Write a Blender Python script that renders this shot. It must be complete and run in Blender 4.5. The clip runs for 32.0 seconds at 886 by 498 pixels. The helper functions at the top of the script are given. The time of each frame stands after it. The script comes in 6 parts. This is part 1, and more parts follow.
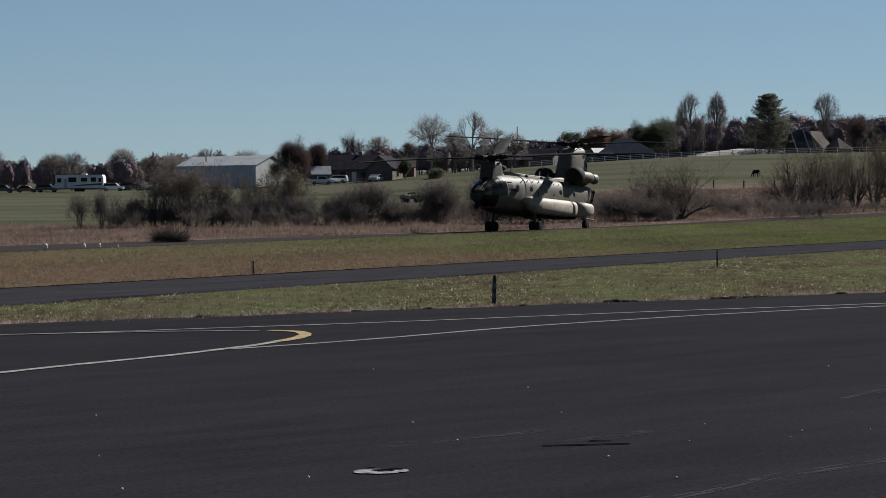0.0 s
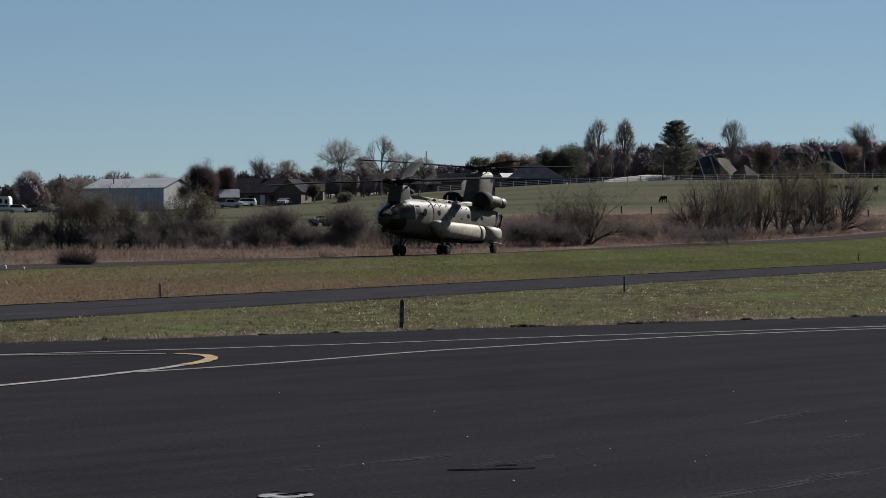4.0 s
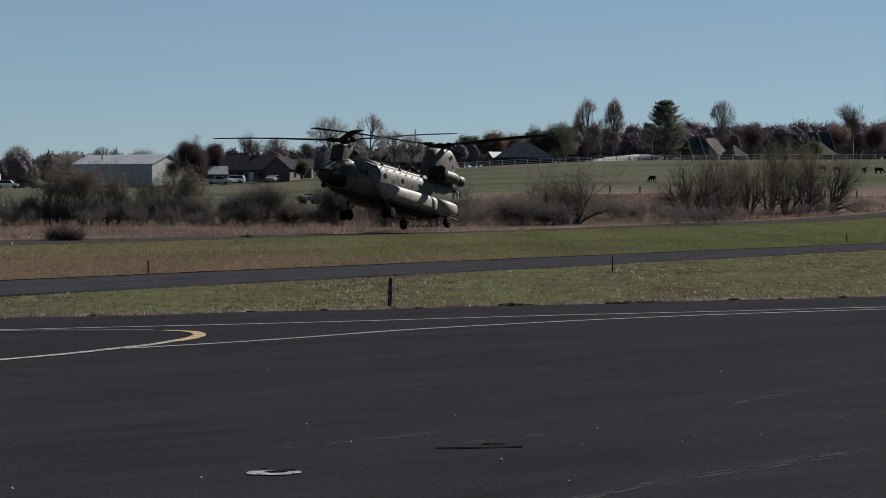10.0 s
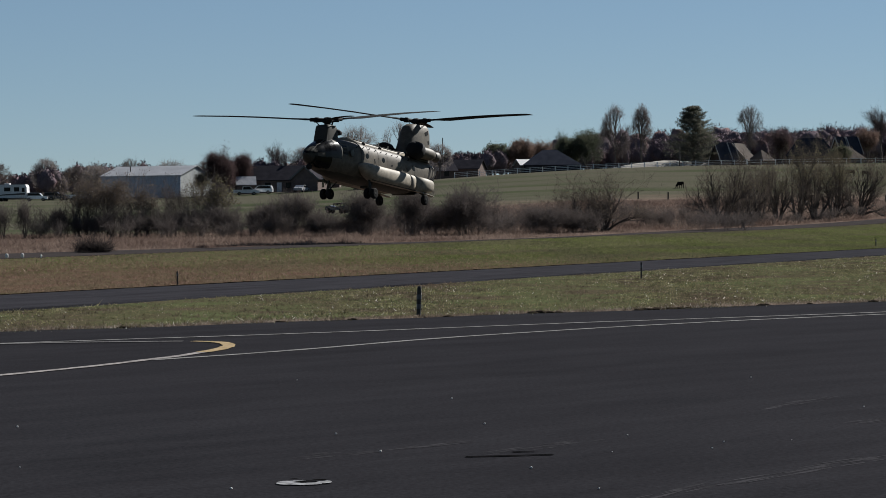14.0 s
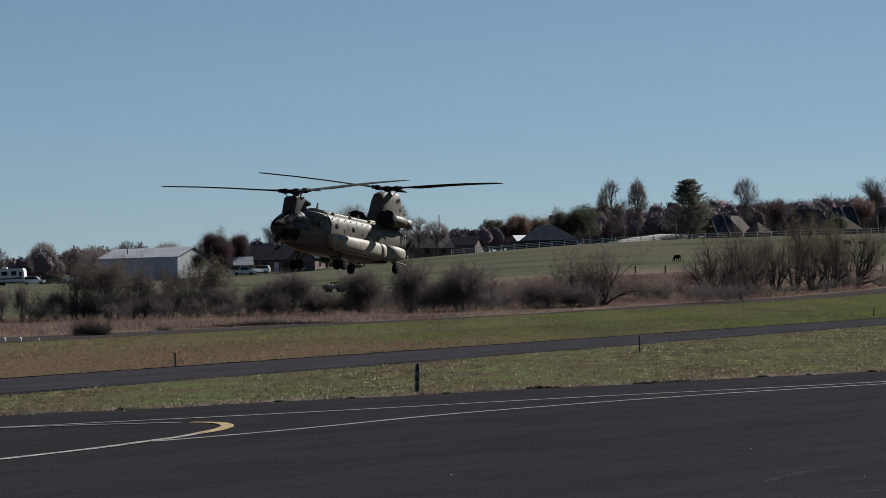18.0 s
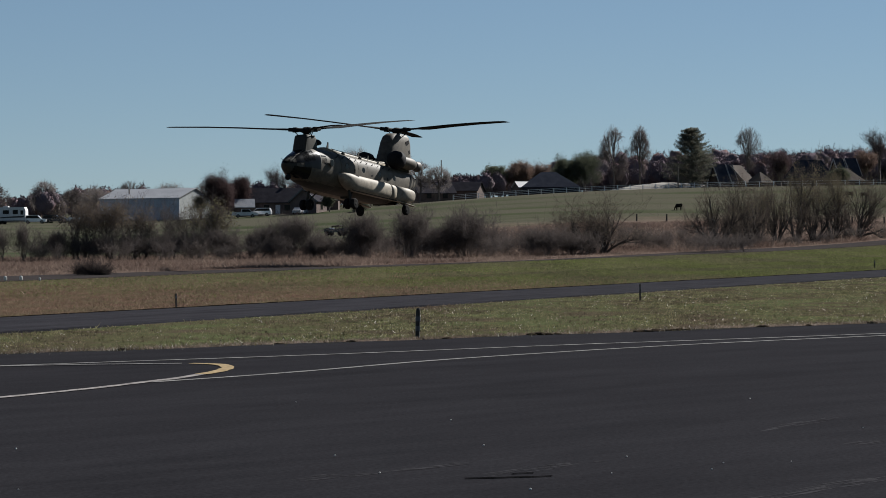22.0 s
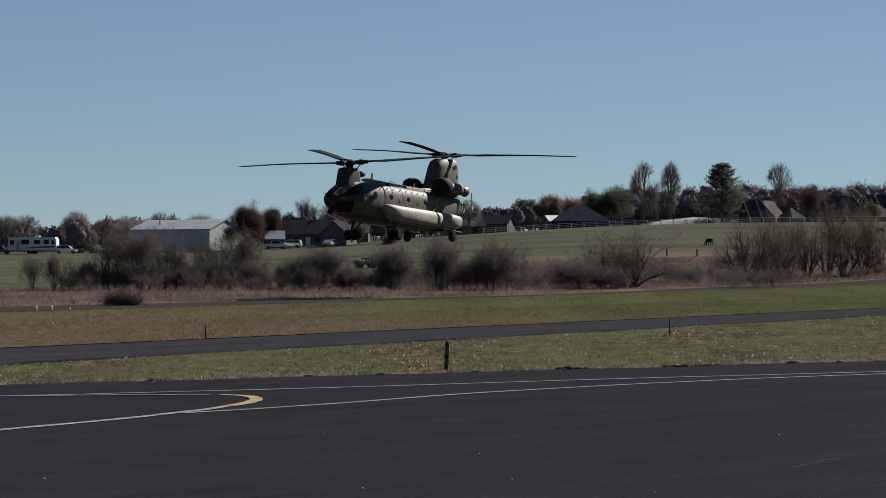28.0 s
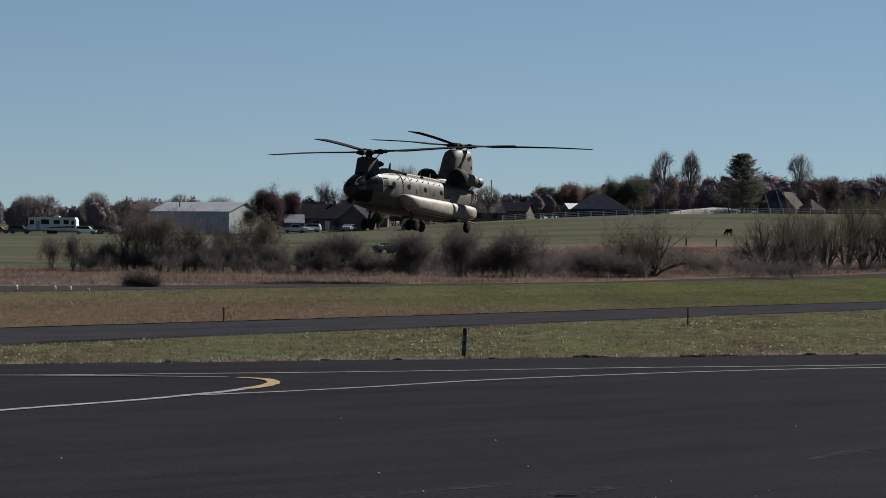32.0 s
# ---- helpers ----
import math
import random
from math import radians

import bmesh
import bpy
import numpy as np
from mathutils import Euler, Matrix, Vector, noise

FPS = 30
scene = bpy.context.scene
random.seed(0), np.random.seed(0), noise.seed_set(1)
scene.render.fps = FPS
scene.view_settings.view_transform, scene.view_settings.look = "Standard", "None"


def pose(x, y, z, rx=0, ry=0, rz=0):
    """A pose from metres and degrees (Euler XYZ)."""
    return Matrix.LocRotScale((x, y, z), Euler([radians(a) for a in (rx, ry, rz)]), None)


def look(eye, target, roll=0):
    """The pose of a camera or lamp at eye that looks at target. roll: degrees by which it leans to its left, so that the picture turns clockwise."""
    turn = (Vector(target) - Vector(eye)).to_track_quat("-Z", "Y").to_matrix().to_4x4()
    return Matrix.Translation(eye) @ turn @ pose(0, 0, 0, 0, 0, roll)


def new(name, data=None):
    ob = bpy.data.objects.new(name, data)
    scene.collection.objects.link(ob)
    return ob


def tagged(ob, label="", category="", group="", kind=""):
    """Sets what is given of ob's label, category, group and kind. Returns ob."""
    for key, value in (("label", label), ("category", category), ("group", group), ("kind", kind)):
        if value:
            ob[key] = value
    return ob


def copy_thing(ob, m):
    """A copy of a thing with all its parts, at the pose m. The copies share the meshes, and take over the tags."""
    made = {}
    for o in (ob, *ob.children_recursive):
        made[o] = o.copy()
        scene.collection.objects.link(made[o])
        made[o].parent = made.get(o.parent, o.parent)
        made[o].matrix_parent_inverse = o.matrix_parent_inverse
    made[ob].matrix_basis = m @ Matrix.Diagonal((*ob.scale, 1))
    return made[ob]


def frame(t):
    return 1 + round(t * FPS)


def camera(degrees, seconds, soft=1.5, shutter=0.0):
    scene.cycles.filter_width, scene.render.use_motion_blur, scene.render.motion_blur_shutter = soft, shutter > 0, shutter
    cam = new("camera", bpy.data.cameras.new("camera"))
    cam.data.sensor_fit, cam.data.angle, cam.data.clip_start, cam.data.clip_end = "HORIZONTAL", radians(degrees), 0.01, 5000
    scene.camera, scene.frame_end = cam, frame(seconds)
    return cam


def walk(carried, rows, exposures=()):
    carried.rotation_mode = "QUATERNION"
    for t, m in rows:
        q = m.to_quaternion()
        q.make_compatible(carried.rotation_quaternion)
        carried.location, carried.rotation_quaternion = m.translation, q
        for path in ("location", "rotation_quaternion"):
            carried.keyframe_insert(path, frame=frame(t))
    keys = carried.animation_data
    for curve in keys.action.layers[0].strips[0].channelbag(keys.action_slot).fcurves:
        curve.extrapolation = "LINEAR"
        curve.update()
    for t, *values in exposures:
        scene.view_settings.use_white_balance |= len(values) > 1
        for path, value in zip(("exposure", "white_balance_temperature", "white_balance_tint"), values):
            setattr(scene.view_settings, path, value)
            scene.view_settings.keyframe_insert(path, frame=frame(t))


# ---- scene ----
# An airfield in autumn: a tandem-rotor helicopter lifts off a runway and hovers; a hand-held long lens watches from the apron.
cam = camera(22.0, 32.0, soft=0.65)
# seconds, eye x, y, z, pitch, roll, yaw
CAMERA = [
    (0, -0.0054, -0.0017, 1.6025, -1.039, 0.543, 2.613),
    (0.5, -0.0056, -0.0015, 1.6013, -1.156, 0.325, 2.826),
    (1, -0.0074, -0.0011, 1.5995, -1.335, 0.147, 3.006),
    (1.5, -0.0111, -0.0012, 1.6006, -1.553, -0.035, 2.780),
    (2, -0.0073, -0.0006, 1.6052, -1.649, -0.066, 2.108),
    (2.5, -0.0029, -0.0003, 1.6039, -1.558, -0.016, 1.460),
    (3, -0.0027, -0.0004, 1.6027, -1.176, 0.066, 1.155),
    (3.5, 0.0003, 0.0001, 1.6042, -0.708, 0.195, 0.773),
    (4, 0.0061, -0.0002, 1.6014, -0.444, 0.179, 0.317),
    (4.5, 0.0011, 0.0010, 1.6057, -0.387, 0.102, -0.002),
    (6.5, -0.0025, 0.0007, 1.6013, -0.705, -0.225, -0.402),
    (7, -0.0032, 0.0013, 1.6026, -0.897, -0.332, -0.341),
    (7.5, -0.0053, 0.0010, 1.6027, -0.945, -0.391, -0.196),
    (8, 0.0021, 0.0003, 1.5998, -0.930, -0.310, -0.086),
    (8.5, 0.0009, 0.0014, 1.5991, -0.985, -0.259, -0.030),
    (9, 0.0000, 0.0000, 1.6000, -1.150, -0.350, 0.000),
    (9.5, 0.0035, 0.0008, 1.5990, -1.165, -0.296, 0.042),
    (10, 0.0000, 0.0005, 1.6015, -0.989, -0.202, 0.028),
    (10.5, 0.0073, 0.0009, 1.6011, -0.811, -0.070, -0.082),
    (11, 0.0069, 0.0014, 1.6014, -0.735, 0.000, -0.214),
    (11.5, 0.0072, -0.0001, 1.6023, -0.725, 0.022, -0.221),
    (12, 0.0059, 0.0004, 1.6028, -0.760, 0.005, -0.092),
    (12.5, 0.0051, -0.0002, 1.6051, -0.791, 0.024, -0.016),
    (13, 0.0040, 0.0013, 1.6004, -0.815, 0.067, 0.049),
    (13.5, 0.0033, 0.0011, 1.5978, -0.829, 0.180, 0.335),
    (14, 0.0050, -0.0001, 1.6034, -0.780, 0.393, 0.737),
    (14.5, 0.0063, -0.0004, 1.6011, -0.501, 0.593, 0.942),
    (16.5, 0.0068, 0.0002, 1.6003, 1.039, 1.297, 0.768),
    (17, 0.0122, -0.0013, 1.5976, 1.185, 1.395, 0.761),
    (17.5, 0.0196, -0.0008, 1.5957, 1.201, 1.378, 0.662),
    (18, 0.0150, -0.0006, 1.5966, 1.158, 1.322, 0.678),
    (18.5, 0.0169, -0.0009, 1.5969, 1.125, 1.235, 0.769),
    (19, 0.0125, -0.0009, 1.5984, 1.022, 1.142, 0.722),
    (19.5, 0.0083, 0.0001, 1.5930, 0.832, 1.067, 0.672),
    (20, 0.0150, -0.0010, 1.5951, 0.579, 0.919, 0.778),
    (20.5, 0.0060, -0.0001, 1.5941, 0.256, 0.721, 0.874),
    (21, 0.0085, -0.0005, 1.5982, -0.106, 0.563, 0.874),
    (21.5, 0.0018, -0.0001, 1.5934, -0.231, 0.495, 0.840),
    (22, 0.0038, 0.0008, 1.5977, -0.221, 0.457, 0.704),
    (22.5, 0.0009, 0.0007, 1.5963, -0.233, 0.445, 0.738),
    (23, 0.0000, 0.0005, 1.5923, -0.299, 0.411, 0.717),
    (23.5, 0.0083, -0.0005, 1.5969, -0.471, 0.358, 0.649),
    (24, 0.0021, 0.0003, 1.5951, -0.718, 0.272, 0.604),
    (24.5, 0.0001, 0.0010, 1.5960, -0.948, 0.180, 0.460),
    (26.5, 0.0010, -0.0000, 1.6027, -0.223, 0.198, 1.114),
    (27, 0.0005, -0.0001, 1.6036, -0.023, 0.158, 1.304),
    (27.5, 0.0036, 0.0000, 1.6010, 0.259, 0.127, 1.369),
    (28, 0.0061, 0.0000, 1.6003, 0.614, 0.005, 1.452),
    (28.5, 0.0021, -0.0000, 1.5988, 0.855, -0.154, 1.599),
    (29, -0.0004, -0.0000, 1.5986, 0.876, -0.250, 1.748),
    (29.5, 0.0015, -0.0001, 1.5969, 0.797, -0.337, 1.926),
    (30, 0.0020, -0.0000, 1.5983, 0.685, -0.384, 2.080),
    (30.5, -0.0004, -0.0001, 1.6009, 0.602, -0.507, 2.127),
    (31, -0.0000, -0.0002, 1.5936, 0.511, -0.617, 2.151),
    (31.5, 0.0024, -0.0000, 1.5979, 0.410, -0.748, 2.056),
    (32, 0.0018, -0.0001, 1.5992, 0.262, -0.883, 1.923),
]
EXPOSURE, KELVIN = 1.02, 6080.0
walk(cam, [(t, pose(x, y, z, 90 + pitch, roll, yaw)) for t, x, y, z, pitch, roll, yaw in CAMERA],
     [(0.0, EXPOSURE, KELVIN, 10.0), (32.0, EXPOSURE, KELVIN, 10.0)])

# ---- light ----
SUN_AZ, SUN_EL = radians(49), radians(35)      # towards the sun: to the right and a little behind the subject
sun_dir = Vector((math.cos(SUN_AZ) * math.cos(SUN_EL), math.sin(SUN_AZ) * math.cos(SUN_EL), math.sin(SUN_EL)))
world = bpy.data.worlds.new("sky")
scene.world = world
world.use_nodes = True
nt = world.node_tree
sky = nt.nodes.new("ShaderNodeTexSky")
sky.sky_type = "NISHITA"
sky.sun_disc = False
sky.sun_elevation, sky.sun_rotation = SUN_EL, math.pi / 2 - SUN_AZ
sky.altitude, sky.air_density, sky.dust_density, sky.ozone_density = 3000, 1.0, 0.0, 1.7
back = nt.nodes["Background"]
veil = nt.nodes.new("ShaderNodeMix")                # a thin even haze over the clear sky
veil.data_type = "RGBA"
veil.inputs[7].default_value = (4.8, 7.1, 8.4, 1)
facing, split, thin = nt.nodes.new("ShaderNodeTexCoord"), nt.nodes.new("ShaderNodeSeparateXYZ"), nt.nodes.new("ShaderNodeMapRange")
for k, v in ((1, 0.0), (2, 0.45), (3, 0.46), (4, 0.0)):      # thickest at the horizon
    thin.inputs[k].default_value = v
nt.links.new(facing.outputs["Generated"], split.inputs[0])
nt.links.new(split.outputs["Z"], thin.inputs[0])
nt.links.new(thin.outputs[0], veil.inputs[0])
nt.links.new(sky.outputs[0], veil.inputs[6])
nt.links.new(veil.outputs[2], back.inputs[0])
back.inputs[1].default_value = 0.0268
sun = new("sun", bpy.data.lights.new("sun", "SUN"))
sun.data.energy, sun.data.angle, sun.data.color = 5.0, radians(0.5), (1.0, 0.94, 0.85)
sun.matrix_world = look(sun_dir * 300, (0, 0, 0))


# ---- materials ----
def nodes_of(name):
    m = bpy.data.materials.new(name)
    m.use_nodes = True
    t = m.node_tree
    return m, t, t.nodes["Principled BSDF"]


def noise_node(t, scale, detail=4.0, rough=0.6, space="Object", stretch=(1, 1, 1), turn=0.0):
    co = t.nodes.new("ShaderNodeTexCoord")
    mp = t.nodes.new("ShaderNodeMapping")
    mp.inputs["Scale"].default_value = stretch
    n = t.nodes.new("ShaderNodeTexNoise")
    n.inputs["Scale"].default_value, n.inputs["Detail"].default_value, n.inputs["Roughness"].default_value = scale, detail, rough
    src = co.outputs[space]
    if turn:
        rt = t.nodes.new("ShaderNodeVectorRotate")
        rt.rotation_type = "Z_AXIS"
        rt.inputs["Angle"].default_value = radians(turn)
        t.links.new(src, rt.inputs["Vector"])
        src = rt.outputs[0]
    t.links.new(src, mp.inputs[0])
    t.links.new(mp.outputs[0], n.inputs["Vector"])
    return n


def ramp(t, src, stops):
    r = t.nodes.new("ShaderNodeValToRGB")
    while len(r.color_ramp.elements) < len(stops):
        r.color_ramp.elements.new(0.5)
    for e, (pos, col) in zip(r.color_ramp.elements, stops):
        e.position, e.color = pos, (*col, 1) if len(col) == 3 else col
    t.links.new(src, r.inputs[0])
    return r


def mix(t, fac, a, b, mode="MIX"):
    m = t.nodes.new("ShaderNodeMix")
    m.data_type, m.blend_type = "RGBA", mode
    for sock, v in ((m.inputs[0], fac), (m.inputs[6], a), (m.inputs[7], b)):
        if isinstance(v, (int, float)):
            sock.default_value = v
        elif isinstance(v, tuple):
            sock.default_value = (*v, 1)
        else:
            t.links.new(v, sock)
    return m.outputs[2]


def bump(t, bsdf, src, dist, strength=0.5):
    b = t.nodes.new("ShaderNodeBump")
    b.inputs["Distance"].default_value, b.inputs["Strength"].default_value = dist, strength
    t.links.new(src, b.inputs["Height"])
    t.links.new(b.outputs[0], bsdf.inputs["Normal"])


def surface(name, dark, light, scale=1.0, fine=12.0, rough=0.7, metal=0.0, relief=0.004, stretch=(1, 1, 1), spec=0.5):
    """A worn surface: two colours mixed by a coarse noise, grained by a fine one."""
    m, t, b = nodes_of(name)
    n1, n2 = noise_node(t, scale, stretch=stretch), noise_node(t, scale * fine, 3, stretch=stretch)
    c = ramp(t, n1.outputs[0], [(0.3, dark), (0.7, light)])
    g = ramp(t, n2.outputs[0], [(0.25, (0.72, 0.72, 0.72)), (0.75, (1.2, 1.2, 1.2))])
    t.links.new(mix(t, 1.0, c.outputs[0], g.outputs[0], "MULTIPLY"), b.inputs["Base Color"])
    b.inputs["Roughness"].default_value, b.inputs["Metallic"].default_value = rough, metal
    b.inputs["Specular IOR Level"].default_value = spec
    if relief:
        bump(t, b, n2.outputs[0], relief)
    return m


def foliage(name, *cols, rough=0.8, through_light=0.45):
    """Leaves, blades or twigs: every loose piece takes a shade of its own."""
    m, t, b = nodes_of(name)
    g = t.nodes.new("ShaderNodeNewGeometry")
    r = ramp(t, g.outputs["Random Per Island"], [(i / max(1, len(cols) - 1), c) for i, c in enumerate(cols)])
    n = noise_node(t, 0.35, 3)
    k = ramp(t, n.outputs[0], [(0.3, (0.98, 0.98, 1.02)), (0.7, (1.5, 1.5, 1.56))])
    col = mix(t, 1.0, r.outputs[0], k.outputs[0], "MULTIPLY")
    t.links.new(col, b.inputs["Base Color"])
    b.inputs["Roughness"].default_value, b.inputs["Specular IOR Level"].default_value = rough, 0.0
    if through_light:
        tr, both = t.nodes.new("ShaderNodeBsdfTranslucent"), t.nodes.new("ShaderNodeMixShader")
        both.inputs[0].default_value = through_light
        t.links.new(col, tr.inputs[0])
        t.links.new(b.outputs[0], both.inputs[1])
        t.links.new(tr.outputs[0], both.inputs[2])
        t.links.new(both.outputs[0], t.nodes["Material Output"].inputs[0])
    return m


def turf_blades(name, green, brown, patches=0.7, mottle=(0.36, 1.42)):
    """Grass whose shade differs from blade to blade and whose patches run from green to brown."""
    m, t, b = nodes_of(name)
    g = t.nodes.new("ShaderNodeNewGeometry")
    a, c = (ramp(t, g.outputs["Random Per Island"], st).outputs[0] for st in (green, brown))
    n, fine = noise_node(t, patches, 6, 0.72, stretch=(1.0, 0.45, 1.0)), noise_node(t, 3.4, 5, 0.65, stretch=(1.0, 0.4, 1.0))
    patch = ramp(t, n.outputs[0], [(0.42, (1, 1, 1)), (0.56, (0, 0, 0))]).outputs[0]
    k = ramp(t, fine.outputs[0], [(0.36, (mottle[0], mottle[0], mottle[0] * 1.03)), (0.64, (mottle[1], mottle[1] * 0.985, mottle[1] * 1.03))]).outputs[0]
    col = mix(t, 1.0, mix(t, patch, a, c), k, "MULTIPLY")
    t.links.new(col, b.inputs["Base Color"])
    b.inputs["Roughness"].default_value, b.inputs["Specular IOR Level"].default_value = 0.85, 0.0
    tr, both = t.nodes.new("ShaderNodeBsdfTranslucent"), t.nodes.new("ShaderNodeMixShader")
    both.inputs[0].default_value = 0.4
    t.links.new(col, tr.inputs[0])
    t.links.new(b.outputs[0], both.inputs[1])
    t.links.new(tr.outputs[0], both.inputs[2])
    t.links.new(both.outputs[0], t.nodes["Material Output"].inputs[0])
    return m


ALONG, ACROSS = (0.443, 0.896), (-0.896, 0.443)           # the runway's direction, and away from the apron
TAXI_NEAR, TAXI_FAR, RUN_NEAR, RUN_FAR = 26.0, 31.0, 62.0, 70.0


def ground_material():
    m, t, b = nodes_of("grassland")
    geo = t.nodes.new("ShaderNodeNewGeometry")

    def dot(v):
        d = t.nodes.new("ShaderNodeVectorMath")
        d.operation = "DOT_PRODUCT"
        d.inputs[1].default_value = (*v, 0)
        t.links.new(geo.outputs["Position"], d.inputs[0])
        return d.outputs["Value"]

    def step(src, lo, hi, wob, amp):
        """0 below lo, 1 above hi, with an edge that wanders."""
        a = t.nodes.new("ShaderNodeMath")
        a.operation = "MULTIPLY_ADD"
        a.inputs[1].default_value, a.inputs[2].default_value = amp, -amp / 2
        t.links.new(wob, a.inputs[0])
        s = t.nodes.new("ShaderNodeMath")
        t.links.new(src, s.inputs[0])
        t.links.new(a.outputs[0], s.inputs[1])
        r = t.nodes.new("ShaderNodeMapRange")
        r.inputs[1].default_value, r.inputs[2].default_value = lo, hi
        t.links.new(s.outputs[0], r.inputs[0])
        return r.outputs[0]

    big, mid, fine = noise_node(t, 0.05, 4), noise_node(t, 0.35, 5), noise_node(t, 6.0, 4)
    p, s = dot(ACROSS), dot(ALONG)
    turf = ramp(t, mid.outputs[0], [(0.35, (0.055, 0.043, 0.027)), (0.48, (0.056, 0.055, 0.026)), (0.62, (0.058, 0.070, 0.027)), (0.75, (0.079, 0.077, 0.038))]).outputs[0]
    lush = ramp(t, mid.outputs[0], [(0.3, (0.056, 0.056, 0.024)), (0.7, (0.082, 0.080, 0.036))]).outputs[0]
    rust = ramp(t, mid.outputs[0], [(0.3, (0.068, 0.045, 0.027)), (0.55, (0.085, 0.061, 0.035)), (0.75, (0.076, 0.070, 0.035))]).outputs[0]
    weed = ramp(t, mid.outputs[0], [(0.3, (0.080, 0.059, 0.042)), (0.5, (0.115, 0.088, 0.061)), (0.68, (0.155, 0.122, 0.084))]).outputs[0]
    bands = noise_node(t, 0.03, 5, 0.6, stretch=(0.5, 1.7, 1))
    past = ramp(t, bands.outputs[0], [(0.3, (0.036, 0.046, 0.021)), (0.42, (0.048, 0.055, 0.028)), (0.55, (0.070, 0.068, 0.043)), (0.75, (0.062, 0.064, 0.038))]).outputs[0]
    infield = mix(t, step(p, 31, 33, mid.outputs[0], 1), turf, rust)
    right = step(s, 62, 80, mid.outputs[0], 30)
    infield = mix(t, mix_mask(t, step(p, 47, 53, mid.outputs[0], 10), step(s, 66, 100, mid.outputs[0], 30)), infield, lush)
    infield = mix(t, mix_mask(t, right, step(p, 31.5, 32.5, mid.outputs[0], 0.5)), infield, lush)
    # rough brown land reaches up the slope, farther to the right
    reach = t.nodes.new("ShaderNodeMapRange")
    reach.interpolation_type = "SMOOTHSTEP"
    for k, v in ((1, -24.0), (2, 4.0), (3, 0.0), (4, 105.0)):
        reach.inputs[k].default_value = v
    t.links.new(dot((1, 0)), reach.inputs[0])
    edge = t.nodes.new("ShaderNodeMath")
    edge.operation = "SUBTRACT"
    t.links.new(dot((-0.5, 1)), edge.inputs[0])
    t.links.new(reach.outputs[0], edge.inputs[1])
    beyond = mix(t, step(edge.outputs[0], 200, 235, big.outputs[0], 60), weed, past)
    col = mix(t, step(p, 68, 70, mid.outputs[0], 1), infield, beyond)
    grain = ramp(t, fine.outputs[0], [(0.25, (0.63, 0.62, 0.74)), (0.75, (1.29, 1.26, 1.50))]).outputs[0]
    t.links.new(mix(t, 1.0, col, grain, "MULTIPLY"), b.inputs["Base Color"])
    b.inputs["Roughness"].default_value, b.inputs["Specular IOR Level"].default_value = 0.95, 0.0
    bump(t, b, fine.outputs[0], 0.05, 0.25)
    return m


def mix_mask(t, a, b):
    k = t.nodes.new("ShaderNodeMath")
    k.operation = "MULTIPLY"
    t.links.new(a, k.inputs[0])
    t.links.new(b, k.inputs[1])
    return k.outputs[0]


def asphalt_material(name, base, streak, turn=43.0):
    m, t, b = nodes_of(name)
    big, mid, fine = noise_node(t, 0.16, 5, stretch=(0.6, 1.8, 1), turn=-turn), noise_node(t, 0.9, 8, 0.74, stretch=(0.35, 1.6, 1), turn=-turn), noise_node(t, 26, 4, 0.75)
    c = ramp(t, big.outputs[0], [(0.3, tuple(v * 0.82 for v in base)), (0.7, tuple(v * 1.2 for v in base))]).outputs[0]
    c = mix(t, ramp(t, mid.outputs[0], [(0.32, (0.05, 0.05, 0.05)), (0.70, (0.72, 0.72, 0.72))]).outputs[0], c, streak)
    g = ramp(t, fine.outputs[0], [(0.3, (0.62, 0.62, 0.62)), (0.7, (1.34, 1.34, 1.34))]).outputs[0]
    t.links.new(mix(t, 1.0, c, g, "MULTIPLY"), b.inputs["Base Color"])
    b.inputs["Roughness"].default_value, b.inputs["Specular IOR Level"].default_value = 0.9, 0.0015
    bump(t, b, fine.outputs[0], 0.006, 0.25)
    return m


GRASSLAND = ground_material()
ASPHALT = asphalt_material("apron_asphalt", (0.0130, 0.0128, 0.0148), (0.0235, 0.0232, 0.0262))
TAXI_ASPHALT = asphalt_material("taxiway_asphalt", (0.0145, 0.0143, 0.017), (0.040, 0.0395, 0.0448), 63.0)
OLD_ASPHALT = asphalt_material("runway_asphalt", (0.024, 0.021, 0.021), (0.046, 0.0405, 0.039), 63.0)
LINE_WHITE = surface("faded_white_paint", (0.075, 0.073, 0.072), (0.20, 0.195, 0.188), 5.0, 8, 0.8, spec=0.05)
LINE_YELLOW = surface("faded_yellow_paint", (0.19, 0.14, 0.07), (0.28, 0.21, 0.118), 4.0, 8, 0.8, spec=0.05)
LINE_CREAM = surface("worn_cream_paint", (0.10, 0.092, 0.088), (0.25, 0.23, 0.22), 4.0, 8, 0.8, spec=0.05)
PATCH = surface("chipped_white_paint", (0.05, 0.05, 0.053), (0.25, 0.25, 0.26), 14.0, 5, 0.8, spec=0.1)
TAR = surface("tar", (0.002, 0.002, 0.002), (0.005, 0.005, 0.005), 5.0, 8, 0.9, spec=0.0)
PEBBLE = surface("pale_stone", (0.35, 0.35, 0.34), (0.55, 0.54, 0.52), 20.0, 3, 0.8)
OLIVE = surface("olive_drab_paint", (0.046, 0.039, 0.029), (0.108, 0.092, 0.069), 2.0, 7, 0.6, relief=0.003, spec=0.2)
# Paler copy of the hull olive: sunlight painted into pods, roof tunnel and fairing.
OLIVE_LIT = surface("lit_olive_paint", (0.145, 0.126, 0.096), (0.27, 0.236, 0.182), 2.4, 7, 0.62, relief=0.003, spec=0.25)
